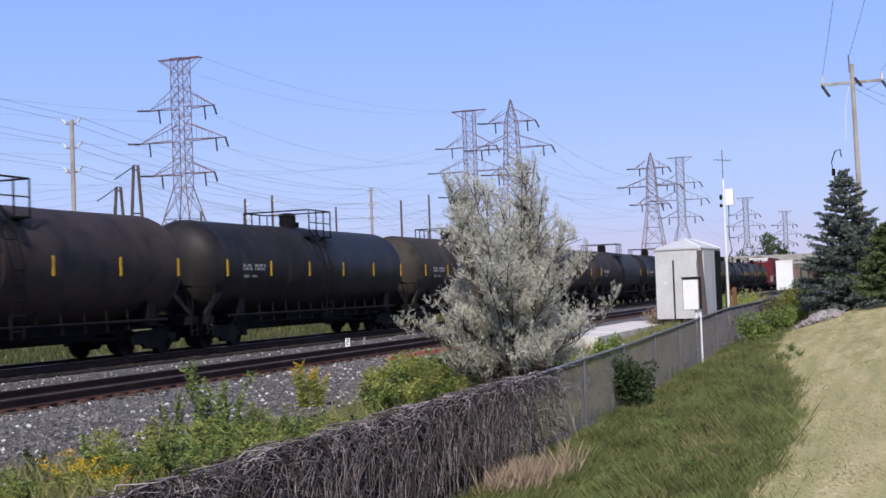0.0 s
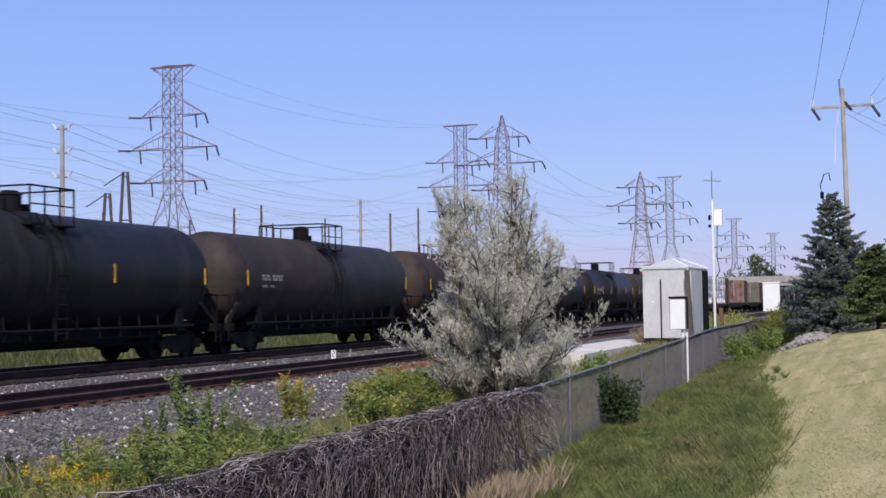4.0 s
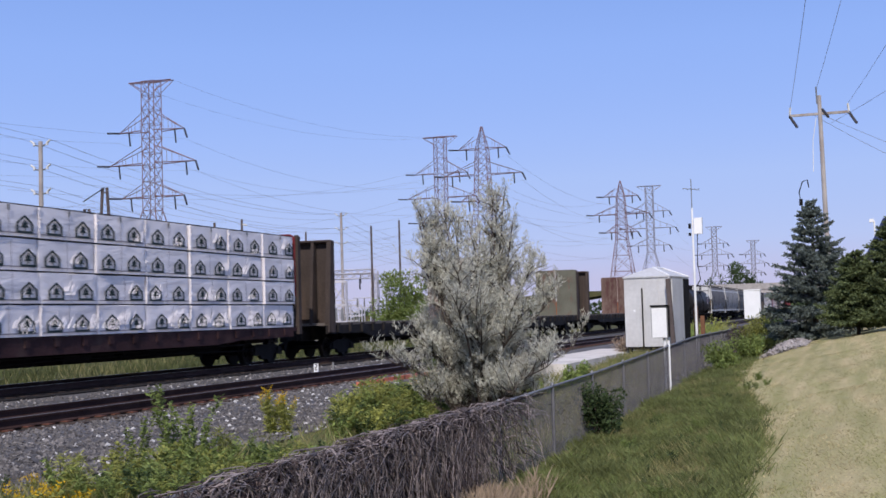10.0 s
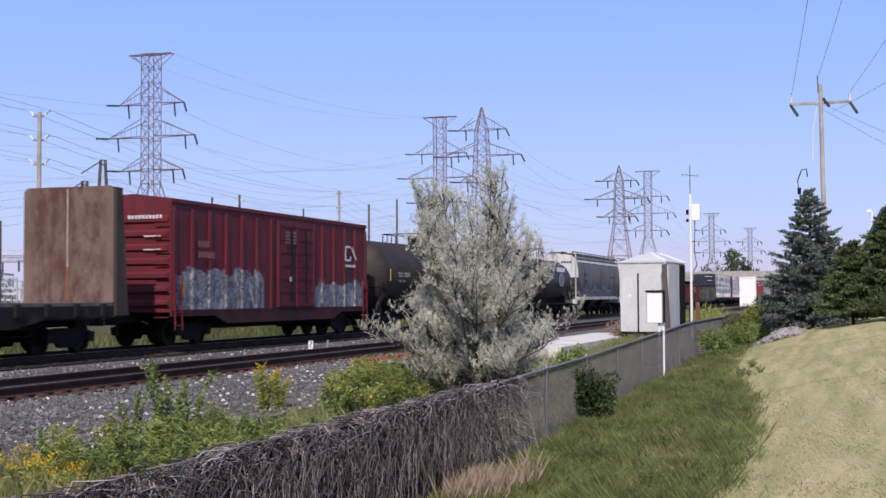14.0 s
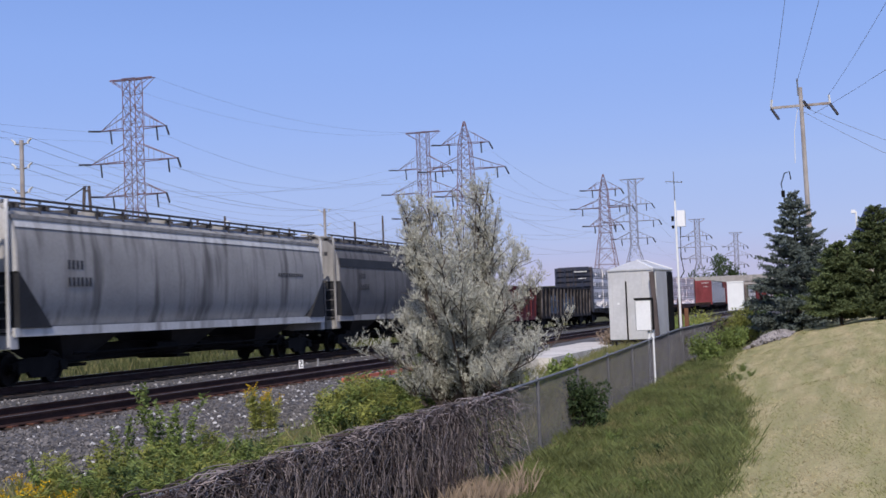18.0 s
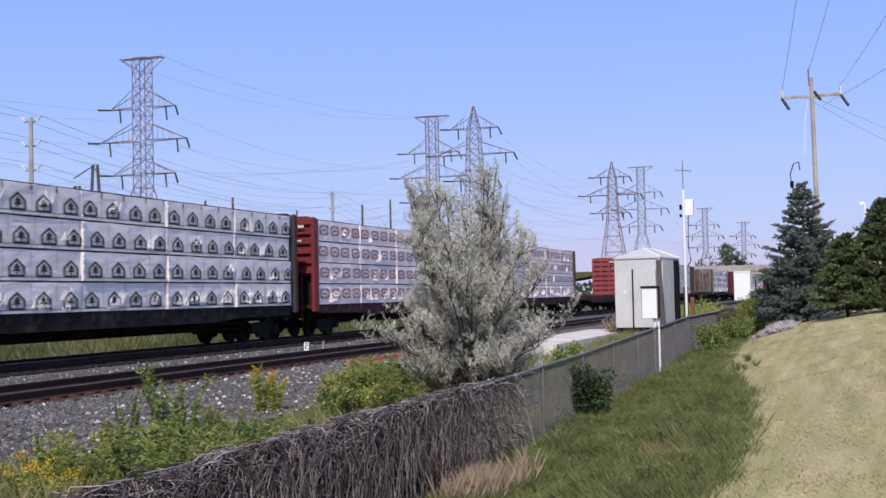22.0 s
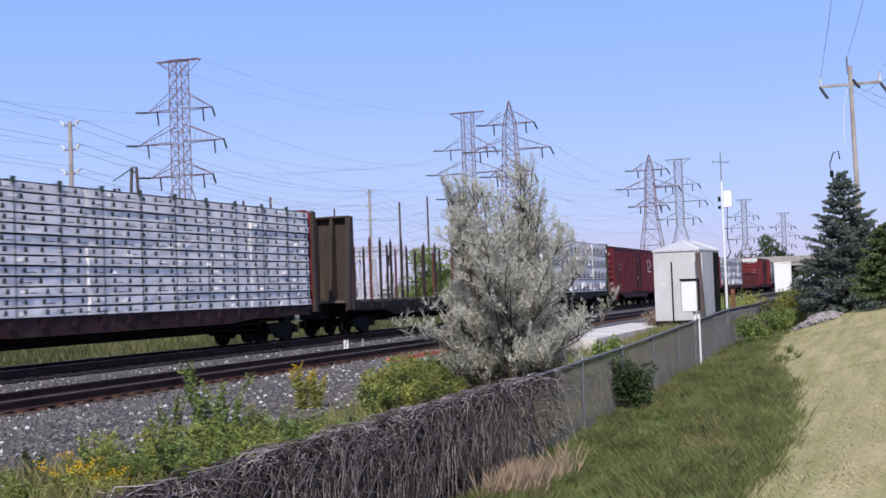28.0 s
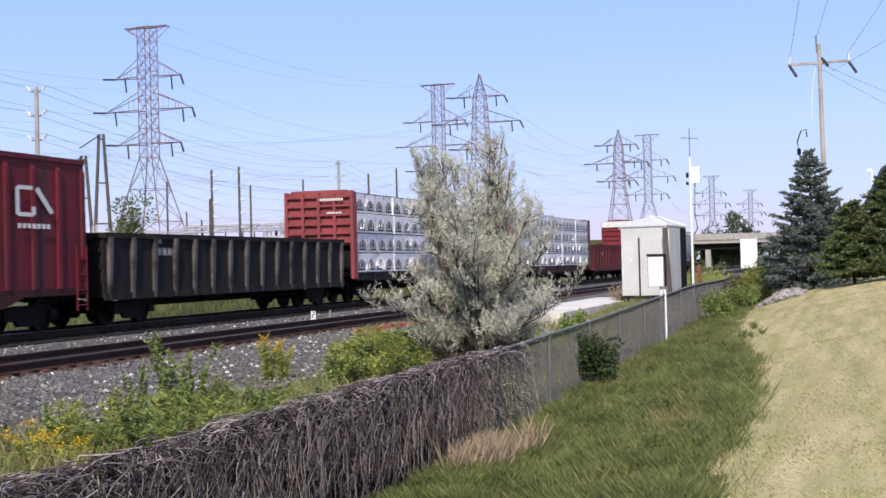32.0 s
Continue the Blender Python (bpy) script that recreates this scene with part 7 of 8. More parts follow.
for y, w, h, mtl, lb in ((38.2, 0.075, 0.46, WHITE_ENAMEL, "short white marker post between the tracks"), (39.6, 0.03, 0.42, GALV_DARK, "thin grey marker stake between the tracks")):
    mk = thing("track_marker", lb, "marker post", "track markers", m=pose(-17.4, y, 0, 0, 0, 20))
    if mtl is WHITE_ENAMEL:
        for a_, b_, c_, d_ in ((-0.04, 0.04, -0.03, -0.005), (0.015, 0.04, -0.1, -0.03), (-0.04, 0.04, -0.115, -0.09), (-0.04, -0.015, -0.19, -0.115), (-0.04, 0.04, -0.205, -0.18)):
            part("numeral_stroke", Mb().box(a_, b_, -w * 0.5 - 0.006, -w * 0.5 - 0.001, h - 0.42 + c_ - 0.02, h - 0.42 + d_ - 0.02), UNDER, mk)
    part("post", Mb().box(-w, w, -w * 0.5, w * 0.5, -0.5, -0.42 + h), mtl, mk)
    part("cap", Mb().box(-w, w, -w * 0.6, w * 0.6, -0.42 + h, -0.40 + h), UNDER if mtl is WHITE_ENAMEL else mtl, mk)

# ---- rubble bank, building, overpass ----
rr_ = random.Random(5)
pts = []
for k in range(1500):
    u, v = rr_.random(), rr_.random()
    x, y = -3.35 + 1.5 * u, 41.0 + 6.5 * v
    s = rr_.uniform(0.03, 0.085) * (1.5 if rr_.random() < 0.06 else 1)
    z = gz(x, y) + 0.02 + 0.28 * math.sin(3.1 * u) * (0.5 + 0.5 * math.sin(3.1 * v)) * rr_.random()
    b = np.array([[1, 0, -.4], [-.6, .8, -.4], [-.6, -.8, -.4], [0, 0, .7], [.6, .6, .3], [-.8, 0, .3]]) * s
    a = rr_.uniform(0, 6.28)
    b = np.stack([b[:, 0] * math.cos(a) - b[:, 1] * math.sin(a), b[:, 0] * math.sin(a) + b[:, 1] * math.cos(a), b[:, 2]], 1) + (x, y, z)
    pts.append(b[np.array([0, 4, 3, 4, 1, 3, 1, 5, 3, 5, 2, 3, 2, 0, 3, 0, 1, 4, 1, 2, 5])])
tagged(new("rubble_bank", soup("rubble", np.concatenate(pts), 3, RUBBLE)), "pale broken stone rubble on a bank below spruces", "rubble", kind="stuff")

bd = thing("building", "low building with a dark blue sloping roof behind spruces", "building", m=pose(0, 82, -1.6))
part("wall", Mb().box(1.2, 28, 1.5, 14, -0.5, 6.6), BEIGE, bd)
rb = Mb()
rb.v += [(0.2, 0.4, 6.3), (29, 0.4, 6.3), (29, 15, 6.3), (0.2, 15, 6.3), (1.3, 2.6, 8.6), (28, 2.6, 8.6), (28, 12, 8.6), (1.3, 12, 8.6)]
rb.f += [(0, 1, 5, 4), (1, 2, 6, 5), (2, 3, 7, 6), (3, 0, 4, 7), (4, 5, 6, 7), (3, 2, 1, 0)]
roof = part("roof", rb, ROOF_BLUE, bd, "dark blue sheet roof")
for k in range(28):
    x = 1.5 + k * 0.95
    part("roof_rib", Mb().tube([(x, 0.38, 6.32), (x, 2.58, 8.62)], 0.035, 4), ROOF_BLUE, roof)
part("parapet", Mb().box(3.4, 28, 3.4, 12, 8.4, 9.3), BEIGE, bd)
part("roof_unit", Mb().box(4.2, 7.5, 5, 8, 9.3, 9.75), WHITE_ENAMEL, bd)
part("floodlight", Mb().tube([(0.75, 1.8, 7.4), (0.75, 1.8, 8.4)], 0.06, 6).box(0.45, 0.72, 1.6, 2.0, 8.3, 8.5), WHITE_ENAMEL, bd)

br = thing("overpass", "distant concrete road overpass across the railway", "bridge", m=pose(-10, 300, 0))
part("deck", Mb().box(-42, 90, -5, 5, 5.0, 6.4), BRIDGE, br)
part("parapet", Mb().box(-42, 90, -5.2, -5.0, 5.8, 7.2), BRIDGE, br)
part("girder", Mb().box(-42, 90, -4, 4, 3.6, 5.0), UNDER, br)
for x in (-24, 2, 26, 50):
    part("pier", Mb().box(x - 0.6, x + 0.6, -4, 4, -0.5, 3.6), BRIDGE, br)
ab = Mb().prism_y([(-90, -0.5), (-42, 6.6), (-60, 6.6), (-140, -0.5)], -8, 8)
part("embankment", ab, G_MEADOW, br, "grassy approach embankment")


# ---- plants ----
def leaf_quads(p, d, L, W, rnd):
    """Arrays of p (n,3) bases, d (n,3) directions: one diamond leaf each."""
    n = len(p)
    d = d / np.linalg.norm(d, axis=1, keepdims=True)
    up = rnd.normal(size=(n, 3))
    side = np.cross(d, up)
    side /= np.linalg.norm(side, axis=1, keepdims=True) + 1e-9
    L = np.asarray(L).reshape(-1, 1)
    W = np.asarray(W).reshape(-1, 1)
    nrm = np.cross(side, d)
    mid = p + d * L * 0.45
    a, b = mid + side * W * 0.5 + nrm * W * 0.15, mid - side * W * 0.5 + nrm * W * 0.15
    return np.stack([p, a, p + d * L, b], 1).reshape(-1, 3)


def blades(p, h, w, lean, rnd):
    """Grass blades: one bent four-cornered blade for each base in p."""
    n = len(p)
    a = rnd.uniform(0, 2 * np.pi, n)
    side = np.stack([np.cos(a), np.sin(a), np.zeros(n)], 1) * (np.asarray(w).reshape(-1, 1) / 2)
    b = rnd.uniform(0, 2 * np.pi, n)
    bend = np.stack([np.cos(b), np.sin(b), np.zeros(n)], 1) * (np.asarray(h) * lean * rnd.uniform(0.2, 1.0, n)).reshape(-1, 1)
    up = np.zeros((n, 3))
    up[:, 2] = h
    return np.stack([p - side, p + side, p + up * 0.56 + bend * 0.46 + side * 1.2, p + up + bend], 1).reshape(-1, 3)


def strew(n, xa, xb, ya, yb, keep=None, power=1.0):
    """Random ground points in a strip, denser towards ya."""
    y = ya + (yb - ya) * rng.random(n) ** power
    x = rng.uniform(xa, xb, n)
    xy = np.stack([x, y], 1)
    if keep:
        xy = xy[[bool(keep(a, b)) for a, b in xy]]
    return np.column_stack([xy, gzs(xy)])


def grass_field(name, p, h, w, lean, material, label, swell=0.75, size=1.1):
    n = len(p)
    clump = np.array([1 + swell * noise.noise((a * size, b * size, 2)) + 0.3 * swell * noise.noise((a * 4, b * 4, 7)) for a, b in p[:, :2]])
    hh = h * clump * rng.uniform(0.5, 1.2, n)
    tagged(new(name, soup(name, blades(p - (0, 0, 0.02), hh, w * rng.uniform(0.6, 1.3, n), lean, rng), 4, material)), label, "grass", kind="stuff")


def in_clump(x, y):
    """Below 1 inside the dead clump at the fence's foot."""
    return ((x + 4.05) / 0.5) ** 2 + ((y - 13.9) / 1.7) ** 2


def in_ditch(x, y, soft=0.3):
    return in_clump(x, y) > 0.75 * rng.random() and x < lawn_edge(y) + soft * noise.noise((y * 0.9, x, 0)) + rng.normal(0, 0.14) - 0.04


def patch(x, y, seed, size=1.0):
    return noise.noise((x * size, y * size, seed))


def stripe(x, y):
    """Mower lanes along the lawn."""
    return 0.85 * math.sin((x - lawn_edge(y)) * 8.5 + 1.2 * noise.noise((x, y * 0.3, 3)))


def off_slab(x, y):
    return not (-9.3 < x < -7.3 and 31.5 < y < 45.5)


grass_field("ditch_grass", strew(290000, -4.5, -0.6, 7.8, 40, lambda x, y: in_ditch(x, y) and patch(x, y, 11, 0.8) > -0.5 + 0.3 * rng.random(), 1.7), 0.14, 0.0062, 1.1, GRASS,
            "long green grass filling the ditch by the fence", 1.1, 1.9)
grass_field("fresh_ditch_grass", strew(190000, -4.5, -0.6, 7.8, 40, lambda x, y: in_ditch(x, y) and patch(x, y, 12, 0.6) > -0.3 + 0.4 * rng.random(), 1.7), 0.135, 0.006, 1.0, GRASS_FRESH,
            "fresh light green grass in the ditch", 1.0, 1.7)
grass_field("yellowing_ditch_grass", strew(80000, -4.4, -0.8, 7.8, 38, lambda x, y: in_ditch(x, y) and patch(x, y, 9, 0.7) > -0.2 + 0.5 * rng.random(), 1.4), 0.15, 0.004, 0.9, GRASS_STRAW,
            "yellowing grass and thin stalks in the ditch")
grass_field("dead_grass_clump", strew(5200, -4.55, -3.4, 12.2, 15.8, lambda x, y: in_clump(x, y) < rng.random()), 0.30, 0.006, 0.6, GRASS_DRY,
            "tan dead grass clump at the foot of the fence")
grass_field("lawn_blades", strew(260000, -3.5, 2.1, 7, 46, lambda x, y: lawn_edge(y) - 0.12 < x < 0.25 + 0.04 * y and patch(x * 2.2, y * 0.45, 5, 1.0) + stripe(x, y) > -0.1 + 0.4 * rng.normal(), 1.6), 0.036, 0.007, 1.9, LAWN_BLADE,
            "short pale mown lawn grass", 0.25)
grass_field("green_lawn_blades", strew(220000, -3.5, 2.1, 7, 46, lambda x, y: lawn_edge(y) - 0.12 < x < 0.25 + 0.04 * y and patch(x * 2.2, y * 0.45, 5, 1.0) + stripe(x, y) < -0.05 + 0.4 * rng.normal(), 1.6), 0.038, 0.007, 1.9, LAWN_GREEN,
            "short greener mown lawn grass", 0.25)
grass_field("lawn_edge_grass", strew(46000, -3.6, -0.4, 7, 42, lambda x, y: abs(x - lawn_edge(y) - 0.05 - 0.25 * patch(x, y, 6, 0.9)) < abs(0.22 * rng.normal()), 1.5), 0.05, 0.006, 1.2, GRASS_STRAW,
            "half-long yellowing grass where the lawn meets the ditch", 0.8)
grass_field("verge_grass", strew(70000, -9.8, -4.7, 9, 46, lambda x, y: off_slab(x, y) and patch(x, y, 4, 0.5) + 0.15 * rng.normal() > -0.30 - 0.25 * (x + 7), 1.5), 0.17, 0.009, 0.8, GRASS_FRESH,
            "light green verge grass between gravel and fence")
grass_field("verge_weed_grass", strew(26000, -9.8, -4.8, 9, 46, lambda x, y: off_slab(x, y) and patch(x, y, 4, 0.5) + 0.2 * rng.normal() > -0.15 - 0.25 * (x + 7), 1.4), 0.28, 0.010, 0.7, GRASS_STRAW,
            "yellow-green tall grass on the verge")
grass_field("far_verge_grass", strew(60000, -38, -24.2, 22, 120, lambda x, y: patch(x * 0.7, y, 21, 0.28) + 0.5 * patch(x, y, 22, 0.9) > 0.0 + 0.12 * rng.normal(), 1.2), 0.40, 0.030, 0.7, FAR_GRASS, "weedy grass behind the far track")
grass_field("far_verge_stalks", strew(12000, -38, -24.4, 22, 120, lambda x, y: patch(x * 0.7, y, 23, 0.3) > 0.12 + 0.1 * rng.normal(), 1.2), 0.5, 0.018, 0.6, GRASS_STRAW, "pale weed stalks behind the far track")


def weed(name, label, h, spread, leaves, L, W, leaf, flowers=0, m=None, stems=7, seed=0):
    """A leafy weed: several stems, alternate leaves, optional flower plumes."""
    rnd = np.random.default_rng(seed)
    t = thing(name, label, "weed" if not flowers else "wildflower", "wild plants of the verge", m=m)
    st, P, D, F, FD = Mb(), [], [], [], []
    for k in range(stems):
        a, r0 = rnd.uniform(0, 6.28), rnd.uniform(0.05, 0.3) * spread
        base = np.array([math.cos(a) * r0, math.sin(a) * r0, -0.05])
        hh = h * rnd.uniform(0.6, 1.05)
        out = np.array([math.cos(a), math.sin(a), 0]) * spread * rnd.uniform(0.2, 0.8)
        curve = [base + out * w * w + np.array([0, 0, hh * w]) for w in (0, 0.35, 0.7, 1)]
        st.tube([tuple(c) for c in curve], 0.008, 4, 0.003)
        n = leaves // stems
        w = rnd.uniform(0.12, 1, n)
        p = base + out * (w * w)[:, None] + np.stack([np.zeros(n), np.zeros(n), hh * w], 1) + rnd.normal(0, 0.02, (n, 3))
        ang = rnd.uniform(0, 6.28, n)
        d = np.stack([np.cos(ang), np.sin(ang), rnd.uniform(-0.3, 0.9, n)], 1)
        P.append(p)
        D.append(d)
        if flowers:
            m2 = flowers // stems
            tip = np.array(curve[-1])
            for _ in range(4):
                an = rnd.uniform(0, 6.28)
                fd = np.array([math.cos(an) * 0.6, math.sin(an) * 0.6, 0.7]) * 0.16
                q = rnd.random((m2 // 4, 1))
                F.append(tip + fd * q + rnd.normal(0, 0.012, (m2 // 4, 3)))
                FD.append(rnd.normal(0, 1, (m2 // 4, 3)) + (0, 0, 0.4))
    part("stalk", st, STEM, t)["kind"] = "stuff"
    P, D = np.concatenate(P), np.concatenate(D)
    n = len(P)
    part("leaves", soup("leaves", leaf_quads(P, D, L * rnd.uniform(0.5, 1.2, n), W * rnd.uniform(0.6, 1.2, n), rnd), 4, leaf), leaf, t)["kind"] = "stuff"
    if flowers:
        F, FD = np.concatenate(F), np.concatenate(FD)
        part("flower_plume", soup("flowers", leaf_quads(F, FD, np.full(len(F), 0.032), np.full(len(F), 0.022), rnd), 4, FLOWER), FLOWER, t, "golden-yellow flower plumes")["kind"] = "stuff"
    return t


def put_weeds(protos, spots):
    for k, (x, y, s) in enumerate(spots):
        src = protos[k % len(protos)]
        m = pose(x, y, gz(x, y), 0, 0, (k * 77) % 360)
        c = copy_thing(src, m)
        c.scale = (s, s, s)


leafy = [weed("leafy_weed", "broad-leaved green weed on the gravel verge", 0.55, 0.42, 520, 0.075, 0.038, LEAF, 0, pose(-8.3, 13.2, gz(-8.3, 13.2)), 10, 1),
         weed("leafy_weed", "bushy yellow-green weed beside the gravel", 0.5, 0.45, 560, 0.07, 0.032, LEAF_YEL, 0, pose(-7.8, 14.1, gz(-7.8, 14.1)), 10, 2),
         weed("leafy_weed", "feathery yellow-green weed on the verge", 0.55, 0.3, 640, 0.11, 0.013, LEAF_YEL, 0, pose(-9.0, 12.6, gz(-9.0, 12.6)), 12, 3),
         weed("leafy_weed", "narrow-leaved green weed among verge grass", 0.6, 0.35, 560, 0.10, 0.018, LEAF, 0, pose(-7.2, 13.0, gz(-7.2, 13.0)), 10, 4),
         weed("leafy_weed", "dark leafy weed among verge grass", 0.5, 0.35, 380, 0.07, 0.034, LEAF_DARK, 0, pose(-7.4, 14.8, gz(-7.4, 14.8)), 8, 7)]
wr = random.Random(21)
spots = []
for _ in range(80):
    spots.append((wr.uniform(-8.9, -6.3), wr.uniform(12.0, 15.8), wr.uniform(0.6, 1.15)))
for _ in range(16):
    spots.append((wr.uniform(-9.4, -6.0), wr.uniform(9.5, 12.3), wr.uniform(0.45, 0.85)))
for _ in range(34):
    yy = wr.uniform(19.0, 27.5)
    spots.append((wr.uniform(-8.8, -7.2) if yy < 23.5 else wr.uniform(-8.6, -6.4), yy, wr.uniform(0.7, 1.2) if yy < 23.5 else wr.uniform(0.45, 0.7)))
for _ in range(22):
    spots.append((wr.uniform(-9.0, -7.2), wr.uniform(19.2, 23.5), wr.uniform(0.7, 1.15)))
for _ in range(8):
    spots.append((wr.uniform(-7.0, -5.2), wr.uniform(15, 20.5), wr.uniform(0.4, 0.7)))
for _ in range(14):
    spots.append((wr.uniform(-6.6, -5.3), wr.uniform(24, 31), wr.uniform(0.4, 0.65)))
put_weeds(leafy, spots)
put_weeds(leafy[1:4], [(wr.uniform(-9.1, -7.8), wr.uniform(20.3, 23.6), wr.uniform(0.9, 1.25)) for _ in range(18)])
put_weeds([leafy[4], leafy[0], leafy[3]], [(wr.uniform(-4.25, -2.0), wr.uniform(11, 30), wr.uniform(0.28, 0.5)) for _ in range(46)])
gold = [weed("goldenrod", "goldenrod in yellow bloom on the gravel verge", 0.76, 0.24, 1000, 0.11, 0.020, LEAF_YEL, 260, pose(-9.6, 19.2, gz(-9.6, 19.2)), 12, 5),
        weed("goldenrod", "goldenrod with bright yellow plumes", 0.42, 0.3, 520, 0.10, 0.020, LEAF_YEL, 230, pose(-8.2, 11.0, gz(-8.2, 11.0)), 9, 6)]
put_weeds(gold[1:], [(-7.9, 11.2, 0.8), (-9.4, 12.6, 0.55)])
put_weeds(gold[:1], [(-9.4, 19.35, 0.85), (-8.6, 23.5, 0.8)])
tall = weed("tall_weed", "tall thin-stemmed weed rising above the rails", 1.3, 0.5, 620, 0.08, 0.045, LEAF, 0, pose(-8.75, 14.6, gz(-8.75, 14.6)), 5, 8)
put_weeds([tall], [(-8.95, 26.0, 0.8), (-8.6, 14.95, 0.85), (-9.1, 14.35, 0.7), (-8.45, 14.2, 0.6)])
put_weeds([leafy[2], leafy[3]], [(wr.uniform(-9.0, -8.4), wr.uniform(20.8, 22.8), wr.uniform(1.1, 1.6)) for _ in range(9)])
put_weeds([gold[0], leafy[3]], [(-9.0, 22.9, 0.8), (-9.1, 23.6, 1.2)])
put_weeds([leafy[3], leafy[2], leafy[4]], [(wr.uniform(-8.5, -7.4), wr.uniform(22.6, 25.5), wr.uniform(1.0, 1.6)) for _ in range(14)])


def bush(name, label, x, y, rx, ry, h, leaf, n, L, W, seed, wood=BARK, cat="bush"):
    """A bush: forking stems and leaves gathered in uneven clumps round them."""
    rnd = np.random.default_rng(seed)
    g = gz(x, y)
    t = thing(name, label, cat, "bushes", m=pose(x, y, g))
    st, cl = Mb(), []
    for k in range(12):
        a = rnd.uniform(0, 6.28)
        q = rnd.uniform(0.2, 0.95)
        tip = np.array([math.cos(a) * rx * q, math.sin(a) * ry * q, h * rnd.uniform(0.35, 0.98) * (1 - 0.3 * q * q)])
        st.tube([(0.1 * math.cos(a) * rx, 0.1 * math.sin(a) * ry, -0.1), tuple(tip * (0.55, 0.55, 0.45)), tuple(tip)], 0.03 * h ** 0.5, 5, 0.006)
        for w in np.linspace(0.45, 1.0, 5):
            cl.append((tip * w + rnd.normal(0, 0.12, 3) * (rx, ry, h * 0.5), 0.17 * (rx + h * 0.5) * rnd.uniform(0.6, 1.2)))
    part("stalk", st, wood, t)["kind"] = "stuff"
    c = np.array([q[0] for q in cl])
    s = np.array([q[1] for q in cl])
    i = rnd.integers(0, len(cl), n)
    off = rnd.normal(0, 1, (n, 3))
    off /= np.linalg.norm(off, axis=1, keepdims=True)
    p = c[i] + off * (s[i] * rnd.uniform(0.5, 1.0, n))[:, None]
    p[:, 2] = np.maximum(p[:, 2], 0.03)
    part("foliage", soup("foliage", leaf_quads(p, off + rnd.normal(0, 0.6, (n, 3)) + (0, 0, 0.2), L * rnd.uniform(0.6, 1.2, n), W * rnd.uniform(0.6, 1.2, n), rnd), 4, leaf), leaf, t)["kind"] = "stuff"


bush("fence_bush", "small dark green bush growing through the fence", -4.35, 21.0, 0.36, 0.5, 1.0, LEAF_DARK, 3200, 0.07, 0.04, 31)
bush("ditch_bush", "bright green bush in the ditch", -4.0, 36.5, 0.55, 1.2, 0.85, LEAF, 3500, 0.09, 0.05, 32)
bush("ditch_bush", "green bush at the far end of the ditch", -3.6, 41.5, 0.6, 1.5, 0.9, LEAF, 3500, 0.09, 0.05, 33)
bush("ditch_bush", "yellow-green bush below the white junction box", -3.95, 48.5, 0.75, 1.4, 1.35, LEAF_YEL, 4000, 0.09, 0.05, 34)
bush("ditch_bush", "dark green bush beside the rubble bank", -3.7, 53.0, 0.8, 1.4, 1.7, LEAF_DARK, 3000, 0.10, 0.05, 35)
bush("verge_bush", "green bush near the concrete slab", -6.25, 28.0, 0.35, 0.5, 0.62, LEAF, 1800, 0.08, 0.05, 36)
bush("verge_bush", "dry brown-green bush beside the cabinet", -7.6, 41.2, 0.4, 0.6, 0.7, GRASS_DRY, 1200, 0.10, 0.02, 37)
bush("verge_bush", "low green scrub past the cabinet", -7.5, 56.0, 1.5, 4.0, 0.9, LEAF, 3500, 0.10, 0.05, 38)
bush("verge_bush", "low olive scrub along the railway", -8.0, 68.0, 1.8, 6.0, 1.0, LEAF_YEL, 3500, 0.12, 0.06, 39)
bush("lineside_bush", "tall dark green bush behind the train", -38.0, 59.5, 2.0, 2.0, 5.6, LEAF_OLIVE, 11000, 0.24, 0.11, 41)
bush("lineside_bush", "green bush behind the train", -36.5, 66.5, 1.6, 1.5, 4.0, LEAF_OLIVE, 8000, 0.22, 0.10, 42)
bush("lineside_bush", "small green bush at the switchyard edge", -34.5, 72.5, 1.2, 1.2, 2.8, LEAF_OLIVE, 3500, 0.15, 0.06, 43)
bush("lineside_bush", "full green bush beyond the far track", -31.0, 83.5, 2.3, 2.3, 5.8, LEAF, 10000, 0.25, 0.12, 44)
bush("lineside_bush", "broad green bush beyond the far track", -29.0, 90.0, 2.2, 2.6, 4.4, LEAF_OLIVE, 9000, 0.25, 0.12, 45)
bush("lineside_bush", "dark scrub behind the train", -33.0, 98.0, 1.8, 2.5, 3.2, LEAF_DARK, 5000, 0.18, 0.08, 46)
for k, (x, y, r, h) in enumerate(((-29.2, 302, 3.6, 12.5), (-25.5, 304, 2.6, 10.0), (-33.5, 300, 2.6, 9.0))):
    bush("distant_tree", "distant rounded green tree near the overpass", x, y, r, r, h, LEAF_DARK, 4500, 0.6, 0.35, 60 + k, cat="tree")


def far_woods():
    """A low dark line of trees behind the overpass."""
    rnd = np.random.default_rng(90)
    n = 9000
    x = rnd.uniform(-150, 70, n)
    crest = np.array([4.2 + 1.6 * noise.noise((q * 0.09, 1, 0)) + 0.9 * noise.noise((q * 0.4, 2, 0)) for q in x])
    p = np.column_stack([x, 360 + rnd.uniform(-9, 9, n), -0.5 + (crest + 0.5) * rnd.random(n) ** 0.8])
    tagged(new("distant_woods", soup("distant_woods", leaf_quads(p, rnd.normal(0, 1, (n, 3)), 1.3 * rnd.uniform(0.6, 1.2, n), 0.9 * rnd.uniform(0.6, 1.2, n), rnd), 4, LEAF_DARK)),
           "low dark line of distant trees", "woods", kind="stuff")


far_woods()


